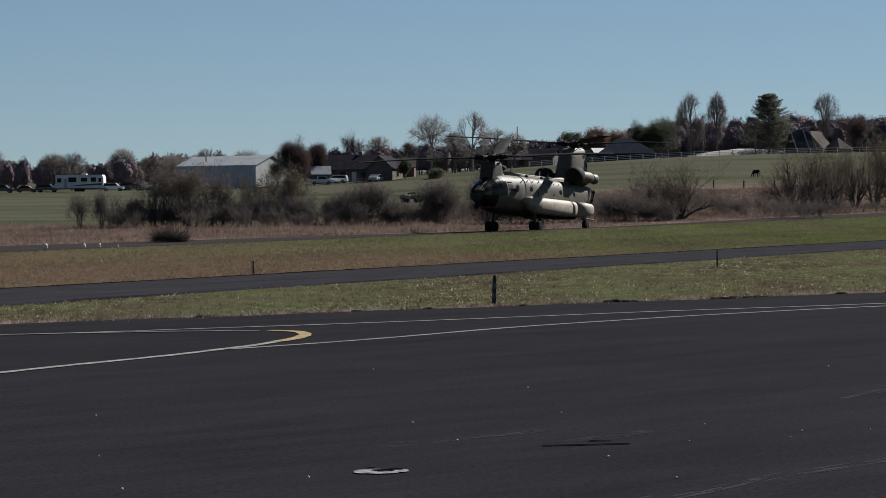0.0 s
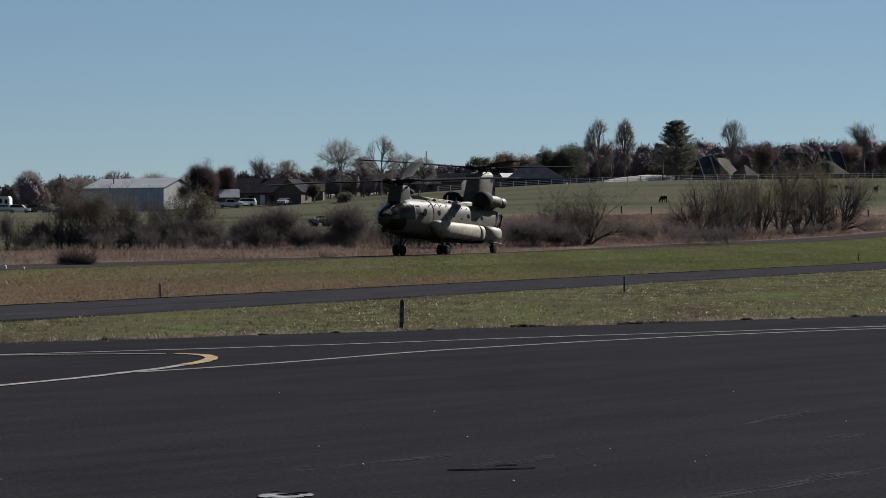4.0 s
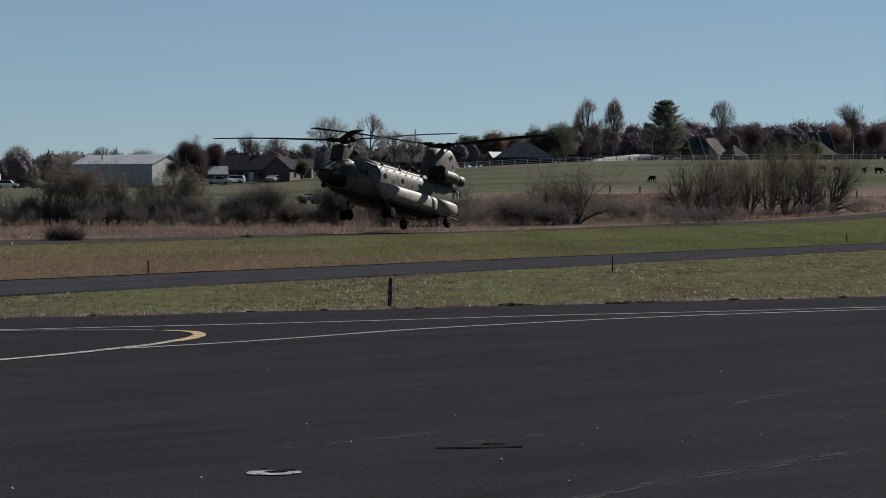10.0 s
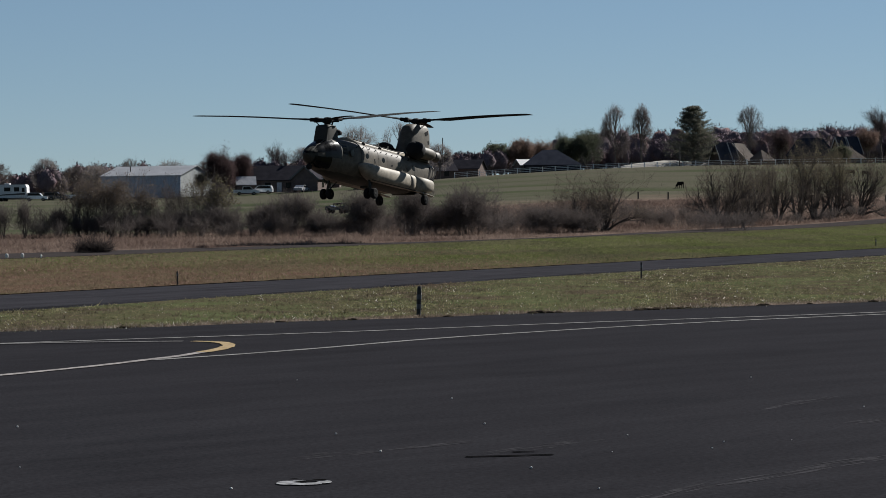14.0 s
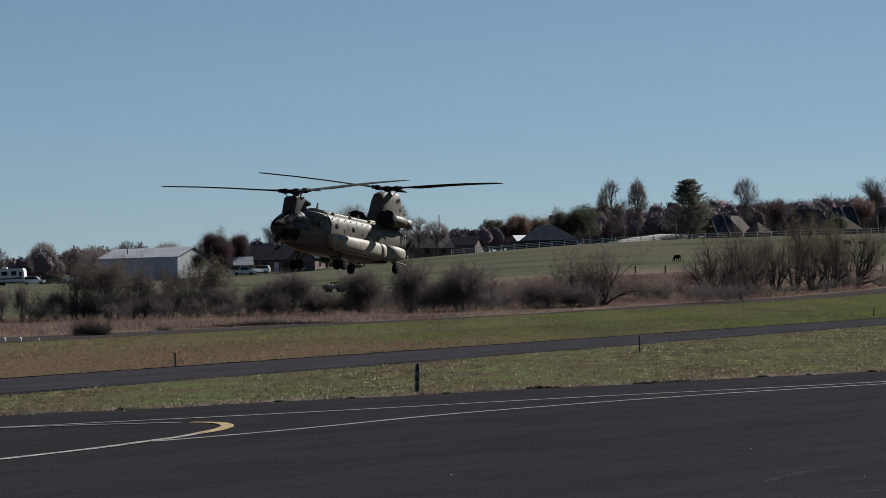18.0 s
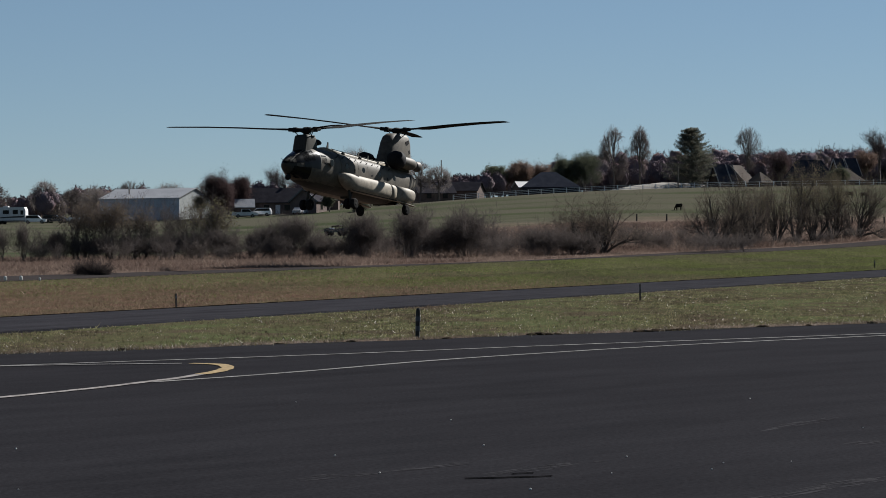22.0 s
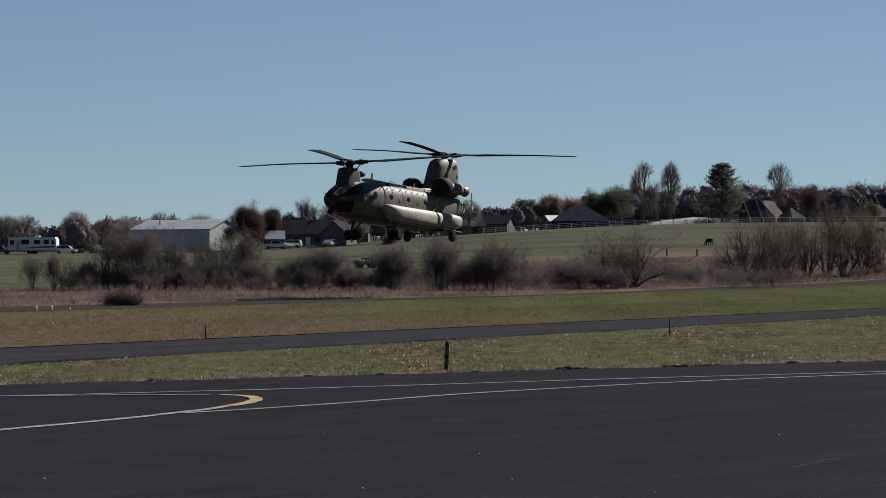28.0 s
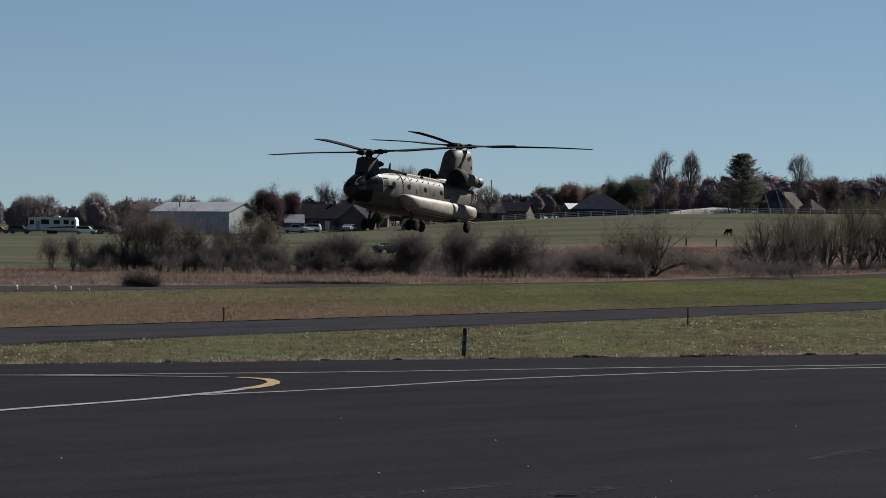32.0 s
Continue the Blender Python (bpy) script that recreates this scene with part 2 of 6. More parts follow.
# Dark fittings' paint; on belly and nose cap it stands in for shade.
OLIVE_DARK = surface("dark_olive_and_shade", (0.022, 0.022, 0.018), (0.04, 0.038, 0.03), 0.9, 12, 0.7, relief=0.003, spec=0.2)
BLACK = surface("matt_black", (0.008, 0.008, 0.009), (0.018, 0.018, 0.018), 2.0, 10, 0.8, relief=0.001, spec=0.08)
BLADE = surface("rotor_blade_grey", (0.012, 0.012, 0.012), (0.024, 0.024, 0.023), 0.6, 12, 0.8, relief=0.001, spec=0.02)
RUBBER = surface("tyre_rubber", (0.008, 0.008, 0.008), (0.018, 0.017, 0.016), 3.0, 8, 0.9, relief=0.002, spec=0.05)
STEEL = surface("bare_steel", (0.12, 0.11, 0.10), (0.20, 0.19, 0.17), 2.0, 8, 0.5, 0.9, relief=0.001)
EXHAUST = surface("sooty_steel", (0.03, 0.027, 0.024), (0.10, 0.09, 0.08), 3.0, 8, 0.6, 0.5, relief=0.001, spec=0.2)
GLASS_DARK, _t, _b = nodes_of("tinted_glass")
_b.inputs["Base Color"].default_value, _b.inputs["Roughness"].default_value = (0.004, 0.0045, 0.005, 1), 0.2
_b.inputs["Specular IOR Level"].default_value = 0.12
BARK = surface("bark", (0.075, 0.062, 0.053), (0.135, 0.112, 0.098), 1.2, 10, 0.9)
BARK_DARK = surface("dark_bark", (0.030, 0.026, 0.022), (0.06, 0.052, 0.045), 1.2, 10, 0.9)
BARK_PALE = surface("pale_bark", (0.16, 0.14, 0.125), (0.28, 0.25, 0.225), 1.2, 10, 0.9)
TWIG = foliage("grey_brown_twigs", (0.062, 0.053, 0.047), (0.086, 0.074, 0.066), (0.118, 0.102, 0.091), through_light=0.25)
TWIG_DARK = foliage("dark_twigs", (0.030, 0.026, 0.024), (0.045, 0.038, 0.034), (0.06, 0.05, 0.045), through_light=0.2)
TWIG_WILLOW = foliage("willow_twigs", (0.050, 0.041, 0.036), (0.070, 0.058, 0.048), (0.094, 0.080, 0.061), through_light=0.25)
TWIG_PALE = foliage("pale_twigs", (0.128, 0.111, 0.102), (0.18, 0.16, 0.145), (0.225, 0.203, 0.18), through_light=0.25)
LEAF_RUST = foliage("rust_leaves", (0.098, 0.076, 0.054), (0.128, 0.10, 0.068), (0.11, 0.09, 0.062))
LEAF_WILLOW = foliage("yellow_green_leaves", (0.090, 0.078, 0.048), (0.122, 0.108, 0.060), (0.092, 0.090, 0.052))
LEAF_RED = foliage("dark_red_leaves", (0.040, 0.029, 0.028), (0.058, 0.038, 0.036), (0.050, 0.039, 0.036))
LEAF_ORANGE = foliage("orange_brown_leaves", (0.118, 0.08, 0.062), (0.15, 0.104, 0.078), (0.10, 0.074, 0.064))
LEAF_GREEN = foliage("dark_green_leaves", (0.044, 0.052, 0.037), (0.063, 0.071, 0.047), (0.088, 0.088, 0.056), through_light=0.4)
NEEDLES = foliage("conifer_needles", (0.052, 0.058, 0.046), (0.080, 0.084, 0.062), (0.135, 0.118, 0.086), through_light=0.4)


def wood_crowns():
    """Dense far crowns: patches of purple-brown, rust and olive, mottled by fine twigs."""
    m, t, b = nodes_of("dense_twig_crowns")
    big, mid, fine = noise_node(t, 0.11, 3), noise_node(t, 0.7, 5, 0.7), noise_node(t, 3.2, 4, 0.75)
    hue = ramp(t, big.outputs[0], [(0.28, (0.102, 0.094, 0.082)), (0.42, (0.116, 0.096, 0.103)), (0.55, (0.120, 0.097, 0.108)), (0.66, (0.146, 0.096, 0.087)), (0.78, (0.114, 0.100, 0.096))])
    k = ramp(t, mid.outputs[0], [(0.3, (0.85, 0.85, 0.88)), (0.7, (1.3, 1.28, 1.28))])
    g = ramp(t, fine.outputs[0], [(0.3, (0.85, 0.85, 0.85)), (0.7, (1.25, 1.25, 1.25))])
    t.links.new(mix(t, 1.0, mix(t, 1.0, hue.outputs[0], k.outputs[0], "MULTIPLY"), g.outputs[0], "MULTIPLY"), b.inputs["Base Color"])
    b.inputs["Roughness"].default_value, b.inputs["Specular IOR Level"].default_value = 0.95, 0.0
    bump(t, b, fine.outputs[0], 0.3, 0.8)
    return m


WOODS_DEEP = wood_crowns()
WOODS = wood_crowns()
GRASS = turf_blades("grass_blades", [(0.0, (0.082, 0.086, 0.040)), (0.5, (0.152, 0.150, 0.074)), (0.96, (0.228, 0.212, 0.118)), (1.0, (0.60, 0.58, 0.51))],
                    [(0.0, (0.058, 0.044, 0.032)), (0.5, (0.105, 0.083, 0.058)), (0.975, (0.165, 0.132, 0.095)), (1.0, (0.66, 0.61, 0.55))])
GRASS_DRY = turf_blades("dry_grass_blades", [(0.0, (0.128, 0.102, 0.064)), (1.0, (0.178, 0.144, 0.094))], [(0.0, (0.136, 0.086, 0.062)), (0.95, (0.205, 0.138, 0.102)), (1.0, (0.34, 0.28, 0.22))], mottle=(0.66, 1.14))
FRINGE = turf_blades("straw_fringe_blades", [(0.0, (0.130, 0.100, 0.073)), (0.9, (0.260, 0.210, 0.164)), (1.0, (0.500, 0.450, 0.395))], [(0.0, (0.090, 0.070, 0.051)), (0.9, (0.200, 0.160, 0.119)), (1.0, (0.450, 0.410, 0.362))])
GRASS_LUSH = turf_blades("lush_grass_blades", [(0.0, (0.080, 0.097, 0.032)), (0.95, (0.130, 0.150, 0.053)), (1.0, (0.270, 0.285, 0.150))], [(0.0, (0.076, 0.076, 0.044)), (1.0, (0.120, 0.112, 0.066))], 0.09, mottle=(0.55, 1.22))
WEEDS = turf_blades("rusty_weeds", [(0.0, (0.150, 0.113, 0.089)), (0.9, (0.205, 0.158, 0.124)), (1.0, (0.28, 0.23, 0.185))], [(0.0, (0.100, 0.070, 0.056)), (0.9, (0.145, 0.104, 0.083)), (1.0, (0.185, 0.14, 0.115))], 0.12, mottle=(0.66, 1.14))
CLOD = surface("crumbly_soil", (0.014, 0.011, 0.009), (0.05, 0.04, 0.03), 14.0, 5, 0.95, spec=0.0)
TRIM = surface("dull_trim_paint", (0.09, 0.09, 0.088), (0.14, 0.14, 0.135), 0.8, 10, 0.7, spec=0.1)
POST = surface("weathered_dark_post", (0.012, 0.012, 0.012), (0.03, 0.028, 0.026), 6.0, 6, 0.8)
# Same off-white sheet as the gables, with the blue of shade painted in.
SHEET_SHADED_WALL = surface("shade_blue_sheet_metal", (0.27, 0.30, 0.35), (0.35, 0.38, 0.43), 0.5, 10, 0.5)
SHEET_WHITE = surface("off_white_sheet_metal", (0.27, 0.29, 0.29), (0.36, 0.38, 0.375), 0.5, 10, 0.5)
SHEET_ROOF = surface("galvanised_roof", (0.27, 0.275, 0.285), (0.36, 0.365, 0.37), 0.4, 12, 0.45, 0.2)
SHINGLE = surface("dark_shingles", (0.026, 0.025, 0.030), (0.044, 0.042, 0.048), 0.7, 14, 0.9, spec=0.0)
SHINGLE_BLUE_SHADE = surface("blue_grey_shade_shingles", (0.025, 0.028, 0.038), (0.040, 0.044, 0.056), 0.7, 14, 0.9, spec=0.0)
SHINGLE_BROWN = surface("brown_shingles", (0.075, 0.064, 0.056), (0.115, 0.10, 0.086), 0.7, 14, 0.85, spec=0.0)
SHINGLE_SAND = surface("tan_shingles", (0.075, 0.066, 0.06), (0.11, 0.097, 0.087), 0.7, 14, 0.85, spec=0.0)
TRIM_PALE = surface("pale_trim_paint", (0.3, 0.29, 0.28), (0.4, 0.39, 0.37), 0.8, 10, 0.7, spec=0.1)
BRICK = surface("brown_brick_wall", (0.085, 0.064, 0.057), (0.135, 0.104, 0.092), 1.0, 12, 0.9, spec=0.1)
WHITE = surface("white_paint", (0.46, 0.46, 0.455), (0.56, 0.56, 0.55), 0.8, 10, 0.5)
GREY = surface("grey_paint", (0.22, 0.23, 0.25), (0.33, 0.34, 0.36), 0.8, 10, 0.5)
CAR_DARK = surface("dark_car_paint", (0.012, 0.013, 0.016), (0.025, 0.026, 0.03), 0.8, 10, 0.25)
CAR_SILVER = surface("silver_car_paint", (0.45, 0.46, 0.48), (0.58, 0.59, 0.60), 0.8, 10, 0.25, 0.5)
CAR_RED = surface("dull_red_paint", (0.10, 0.03, 0.025), (0.16, 0.05, 0.04), 0.8, 10, 0.4)
HIDE = surface("black_hide", (0.008, 0.007, 0.006), (0.02, 0.017, 0.015), 2.0, 8, 0.9, spec=0.0)
SAND = surface("pale_sand", (0.15, 0.135, 0.115), (0.21, 0.195, 0.165), 0.3, 14, 0.9)
FENCE_WHITE = surface("weathered_white_board", (0.66, 0.66, 0.64), (0.82, 0.82, 0.80), 0.8, 10, 0.7)
POLE_WOOD = surface("weathered_pole", (0.09, 0.075, 0.06), (0.15, 0.13, 0.11), 1.0, 10, 0.85)


# ---- mesh tools ----
def link(name, me, material, parent=None, label=""):
    if material and not me.materials:
        me.materials.append(material)
    ob = new(name, me)
    if parent:
        ob.parent = parent
    return tagged(ob, label)


def part(name, bm, material, parent=None, label="", smooth=False):
    me = bpy.data.meshes.new(name)
    bm.to_mesh(me)
    bm.free()
    if smooth:
        me.polygons.foreach_set("use_smooth", [True] * len(me.polygons))
    return link(name, me, material, parent, label)


def raw(name, verts, faces, material, parent=None, label=""):
    me = bpy.data.meshes.new(name)
    me.from_pydata([tuple(v) for v in verts], [], [tuple(f) for f in faces])
    me.update()
    return link(name, me, material, parent, label)


def soup(name, verts, sides, material, parent=None, label="", kind=""):
    """A mesh of loose polygons with the same number of sides; verts is (n * sides, 3)."""
    verts = np.asarray(verts, np.float32).reshape(-1, 3)
    n = len(verts) // sides
    me = bpy.data.meshes.new(name)
    me.vertices.add(len(verts))
    me.vertices.foreach_set("co", verts.ravel())
    me.loops.add(n * sides)
    me.loops.foreach_set("vertex_index", np.arange(n * sides, dtype=np.int32))
    me.polygons.add(n)
    me.polygons.foreach_set("loop_start", np.arange(0, n * sides, sides, dtype=np.int32))
    me.update(calc_edges=True)
    ob = link(name, me, material, parent, label)
    return tagged(ob, label, kind=kind) if kind else ob


def box(bm, size, at=(0, 0, 0), turn=(0, 0, 0), bevel=0.0):
    got = bmesh.ops.create_cube(bm, size=1.0)["verts"]
    if bevel:
        for v in got:
            v.co = Vector((v.co.x * size[0], v.co.y * size[1], v.co.z * size[2]))
        edges = list({e for v in got for e in v.link_edges})
        made = bmesh.ops.bevel(bm, geom=edges, offset=bevel, segments=2, affect="EDGES", profile=0.5)
        got = list({v for f in made["faces"] for v in f.verts} | {v for v in got if v.is_valid})
        mat = pose(*at, *turn)
    else:
        mat = pose(*at, *turn) @ Matrix.Diagonal((*size, 1))
    bmesh.ops.transform(bm, matrix=mat, verts=got)
    return got


def rod(bm, a, b, r0, r1=None, sides=10):
    a, b = Vector(a), Vector(b)
    d = b - a
    m = Matrix.Translation((a + b) / 2) @ d.to_track_quat("Z", "Y").to_matrix().to_4x4()
    bmesh.ops.create_cone(bm, cap_ends=True, segments=sides, radius1=r0, radius2=r0 if r1 is None else r1, depth=d.length, matrix=m)


def lathe(bm, axis_at, profile, sides=20, turn=(0, 0, 0)):
    """A body turned round its local z axis; profile: (radius, z) pairs."""
    m = pose(*axis_at, *turn)
    rings = []
    for r, z in profile:
        rings.append([bm.verts.new(m @ Vector((r * math.cos(a), r * math.sin(a), z))) for a in (2 * math.pi * i / sides for i in range(sides))])
    for a, b in zip(rings, rings[1:]):
        for i in range(sides):
            bm.faces.new((a[i], a[(i + 1) % sides], b[(i + 1) % sides], b[i]))
    bm.faces.new(rings[0][::-1])
    bm.faces.new(rings[-1])


def denser(stations, gap=0.14):
    """The same stations, with others put between them."""
    st = np.array(stations, float)[::-1]
    x = np.linspace(st[0, 0], st[-1, 0], int((st[-1, 0] - st[0, 0]) / gap) + 2)
    return [tuple([v, *(np.interp(v, st[:, 0], st[:, k]) for k in range(1, 6))]) for v in x[::-1]]


def loft(bm, stations, n=24, low=0.0):
    """A body along x: stations of (x, half width, bottom, top, squareness, centre y)."""
    rings = []
    for x, hw, lo, hi, sq, cy in stations:
        ring = []
        for i in range(n):
            a = 2 * math.pi * i / n
            c, s = math.cos(a), math.sin(a)
            y = hw * math.copysign(abs(c) ** (2 / sq), c)
            if low and s < 0:
                y = hw * math.copysign(abs(c) ** (2 / low), c)
            z = (lo + hi) / 2 + (hi - lo) / 2 * math.copysign(abs(s) ** (2 / (low if low and s < 0 else sq)), s)
            ring.append(bm.verts.new((x, cy + y, z)))
        rings.append(ring)
    for a, b in zip(rings, rings[1:]):
        for i in range(n):
            bm.faces.new((a[i], b[i], b[(i + 1) % n], a[(i + 1) % n]))
    bm.faces.new(rings[0])
    bm.faces.new(rings[-1][::-1])
    bmesh.ops.recalc_face_normals(bm, faces=bm.faces)


def extrude_poly(bm, outline, y0, y1):
    """A slab whose outline lies in x and z, from y0 to y1."""
    a = [bm.verts.new((x, y0, z)) for x, z in outline]
    b = [bm.verts.new((x, y1, z)) for x, z in outline]
    n = len(outline)
    bm.faces.new(a)
    bm.faces.new(b[::-1])
    for i in range(n):
        bm.faces.new((a[i], b[i], b[(i + 1) % n], a[(i + 1) % n]))
    bmesh.ops.recalc_face_normals(bm, faces=bm.faces)


def empty(name, at, label, category, group="", yaw=0.0):
    ob = new(name)
    ob.matrix_world = pose(*at, 0, 0, yaw)
    return tagged(ob, label, category, group)


# ---- the ground ----
def smooth(v, lo, hi):
    k = np.clip((np.asarray(v, float) - lo) / (hi - lo), 0, 1)
    return k * k * (3 - 2 * k)


def ground_z(x, y):
    """The lie of the land: a level airfield, a runway that climbs to the far right, a pasture that rises to a low hill."""
    x, y = np.asarray(x, float), np.asarray(y, float)
    p, s = ACROSS[0] * x + ACROSS[1] * y, ALONG[0] * x + ALONG[1] * y
    z = np.clip(0.0047 * (s - 84), -0.12, 0.9) * smooth(p, 34, 58) * (1 - (0.8 - 0.55 * smooth(s, 150, 200)) * smooth(p, 62.5, 65.5)) - 0.04
    b = np.clip(x / np.maximum(y, 1), -0.6, 0.6)
    hill = 9.2 + 3.6 * np.tanh((b + 0.03) / 0.1)
    near = 150 + 35 * smooth(b, 0.05, 0.15)
    q = np.clip((y - near) / (480 - near), 0, 1) ** 1.9
    return z * (1 - q) + hill * q + np.clip(y - 480, 0, 500) * 0.018 * smooth(y, 480, 520)


def gz(x, y):
    return float(ground_z(x, y))


def make_ground():
    front = np.radians(np.arange(-18, 18.01, 0.25))
    rest = np.radians(np.arange(24, 342, 6))
    ang = np.concatenate([front, rest])
    rad = np.concatenate([[0.0], np.geomspace(1.5, 4200, 250)])
    a, r = np.meshgrid(ang, rad, indexing="ij")
    x, y = r * np.sin(a), r * np.cos(a)
    p = ACROSS[0] * x + ACROSS[1] * y
    z = ground_z(x, y) + 0.007 * np.sin(x * 0.9 + 0.6 * np.sin(y * 0.7)) * smooth(p, 10, 20)
    na, nr = a.shape
    verts = np.stack([x, y, z], -1).reshape(-1, 3)
    faces = [(i * nr + j, i * nr + j + 1, ((i + 1) % na) * nr + j + 1, ((i + 1) % na) * nr + j) for i in range(na) for j in range(nr - 1)]
    ob = raw("ground", verts, faces, GRASSLAND)
    ob.data.polygons.foreach_set("use_smooth", [True] * len(ob.data.polygons))
    tagged(ob, "mown grass airfield rising to green autumn pasture", "ground", kind="structure")


make_ground()


def pavement(name, p0, p1, s0, s1, material, label, lift=0.04, step=3.0):
    """A strip between two distances across the field, laid on the land, with a low edge."""
    n = int((s1 - s0) / step) + 1
    ps = [p0 - 0.06, p0, (p0 + p1) / 2, p1, p1 + 0.06]
    verts, faces = [], []
    for i in range(n):
        s = s0 + (s1 - s0) * i / (n - 1)
        for k, p in enumerate(ps):
            q = p + (0.0 if k in (0, 2, 4) else 0.12 * noise.noise((s * 0.35, p, 0)))
            x, y = ALONG[0] * s + ACROSS[0] * q, ALONG[1] * s + ACROSS[1] * q
            verts.append((x, y, gz(x, y) + (-0.1 if k in (0, 4) else lift)))
    for i in range(n - 1):
        for k in range(4):
            faces.append((i * 5 + k, i * 5 + k + 1, i * 5 + k + 6, i * 5 + k + 5))
    return tagged(raw(name, verts, faces, material), label, name, kind="structure")


pavement("taxiway", TAXI_NEAR, TAXI_FAR, -150, 420, TAXI_ASPHALT, "narrow dark asphalt taxiway between mown grass strips")


def turf_lip():
    """The low edge of soil and turf along the far side of the taxiway, coloured dark for shade."""
    verts, faces = [], []
    n = 420
    for i in range(n):
        s = 20 + 150 * i / (n - 1)
        p = TAXI_FAR + 0.10 + 0.06 * noise.noise((s * 0.8, 0, 0))
        x, y = ALONG[0] * s + ACROSS[0] * p, ALONG[1] * s + ACROSS[1] * p
        z, h = gz(x, y), 0.045 + 0.02 * noise.noise((s * 2.3, 4, 0))
        for dp, dz in ((-0.05, 0.0), (0.0, h), (0.25, h * 0.9), (0.6, -0.02)):
            verts.append((x + ACROSS[0] * dp, y + ACROSS[1] * dp, z + dz))
    for i in range(n - 1):
        for k in range(3):
            faces.append((i * 4 + k, i * 4 + k + 1, i * 4 + k + 5, i * 4 + k + 4))
    tagged(raw("turf_edge", verts, faces, SHADED_SOIL), "raised turf edge along the taxiway, its soil blackened for shade", "edge", kind="structure")


# Near-black soil: the shade on the lip's face is put into its colour.
SHADED_SOIL = surface("shade_black_soil", (0.003, 0.0025, 0.002), (0.009, 0.007, 0.005), 3.0, 6, 0.95, spec=0.0)
turf_lip()
pavement("runway", RUN_NEAR, RUN_FAR, -250, 700, OLD_ASPHALT, "worn grey asphalt runway with dry grass edges")


def apron_edge(x):
    return 37.35 + 0.66 * x + 0.10 * math.sin(x * 1.7) + 0.12 * noise.noise((x * 0.6, 0, 0))


def make_apron():
    xs = np.concatenate([np.arange(-140, -16, 4), np.arange(-16, 16, 0.4), np.arange(16, 141, 4)])
    verts, faces = [], []
    for x in xs:
        e = apron_edge(float(x))
        verts += [(x, -90 + 0.66 * x, 0.0), (x, e - 6, 0.0), (x, e, 0.0), (x, e + 0.05, -0.12)]
    for i in range(len(xs) - 1):
        for k in range(3):
            faces.append((i * 4 + k, i * 4 + 4 + k, i * 4 + 5 + k, i * 4 + 1 + k))
    tagged(raw("apron", verts, faces, ASPHALT), "dark sealed asphalt apron with faded painted lines", "apron", kind="structure")


make_apron()


def stripe(name, pts, width, material, label, lift=0.006, kind="structure", dash=None):
    """A painted line along a polyline on the apron, smoothed and a little ragged."""
    fine = []
    for i in range(len(pts) - 1):
        a, b = Vector(pts[max(0, i - 1)]), Vector(pts[i])
        c, d = Vector(pts[i + 1]), Vector(pts[min(len(pts) - 1, i + 2)])
        for k in range(8):
            u = k / 8
            fine.append(0.5 * (2 * b + (c - a) * u + (2 * a - 5 * b + 4 * c - d) * u * u + (3 * b - a - 3 * c + d) * u ** 3))
    fine.append(Vector(pts[-1]))
    verts, faces = [], []
    for i, v in enumerate(fine):
        d = (fine[min(i + 1, len(fine) - 1)] - fine[max(i - 1, 0)]).normalized()
        nrm = Vector((-d.y, d.x))
        w = width / 2 * (1 + 0.25 * noise.noise((v.x * 3, v.y * 3, 1)))
        verts += [(*(v + nrm * w), lift), (*(v - nrm * w), lift)]
    faces = [(2 * i, 2 * i + 1, 2 * i + 3, 2 * i + 2) for i in range(len(fine) - 1)]
    return tagged(raw(name, verts, faces, material), label, "marking", kind=kind)


stripe("taxi_line", [(-5.85, 21.5), (-5.06, 23.22), (-4.17, 24.91), (-3.71, 26.06), (-3.46, 26.67), (-3.27, 27.4)], 0.14, LINE_CREAM, "worn cream painted guide line on asphalt", 0.008)
stripe("taxi_line_bend", [(-3.26, 27.4), (-3.16, 27.8), (-3.10, 28.2), (-3.09, 28.85), (-3.23, 29.45), (-3.42, 29.73), (-3.68, 29.87)], 0.17, LINE_YELLOW, "bright yellow painted bend of a guide line", 0.010)
stripe("apron_line", [(-3.65, 26.0), (-2.81, 26.95), (-1.9, 28.15), (-0.53, 30.2), (1.03, 32.0), (2.76, 33.75), (5.24, 35.8), (12, 40.5)], 0.12, LINE_WHITE, "faded white painted line on asphalt")
stripe("apron_line", [(-14, 25.9), (-7.11, 29.24), (-5.7, 29.95), (-4.38, 30.7), (-3.27, 31.3), (-1.5, 32.4), (0.25, 33.6), (1.98, 34.75), (5.39, 36.75), (12, 41)], 0.12, LINE_WHITE, "faded white painted line on asphalt")
stripe("apron_line", [(-12, 27.9), (-8.5, 28.9), (-5.7, 29.62), (-4.98, 29.77), (-3.8, 29.86)], 0.10, LINE_WHITE, "faded white painted line on asphalt", 0.012)
stripe("taxi_line_end", [(-3.6, 10.6), (-2.7, 11.54), (-2.45, 11.78), (-2.3, 11.92)], 0.11, LINE_YELLOW, "broken end of a yellow painted line", 0.010)


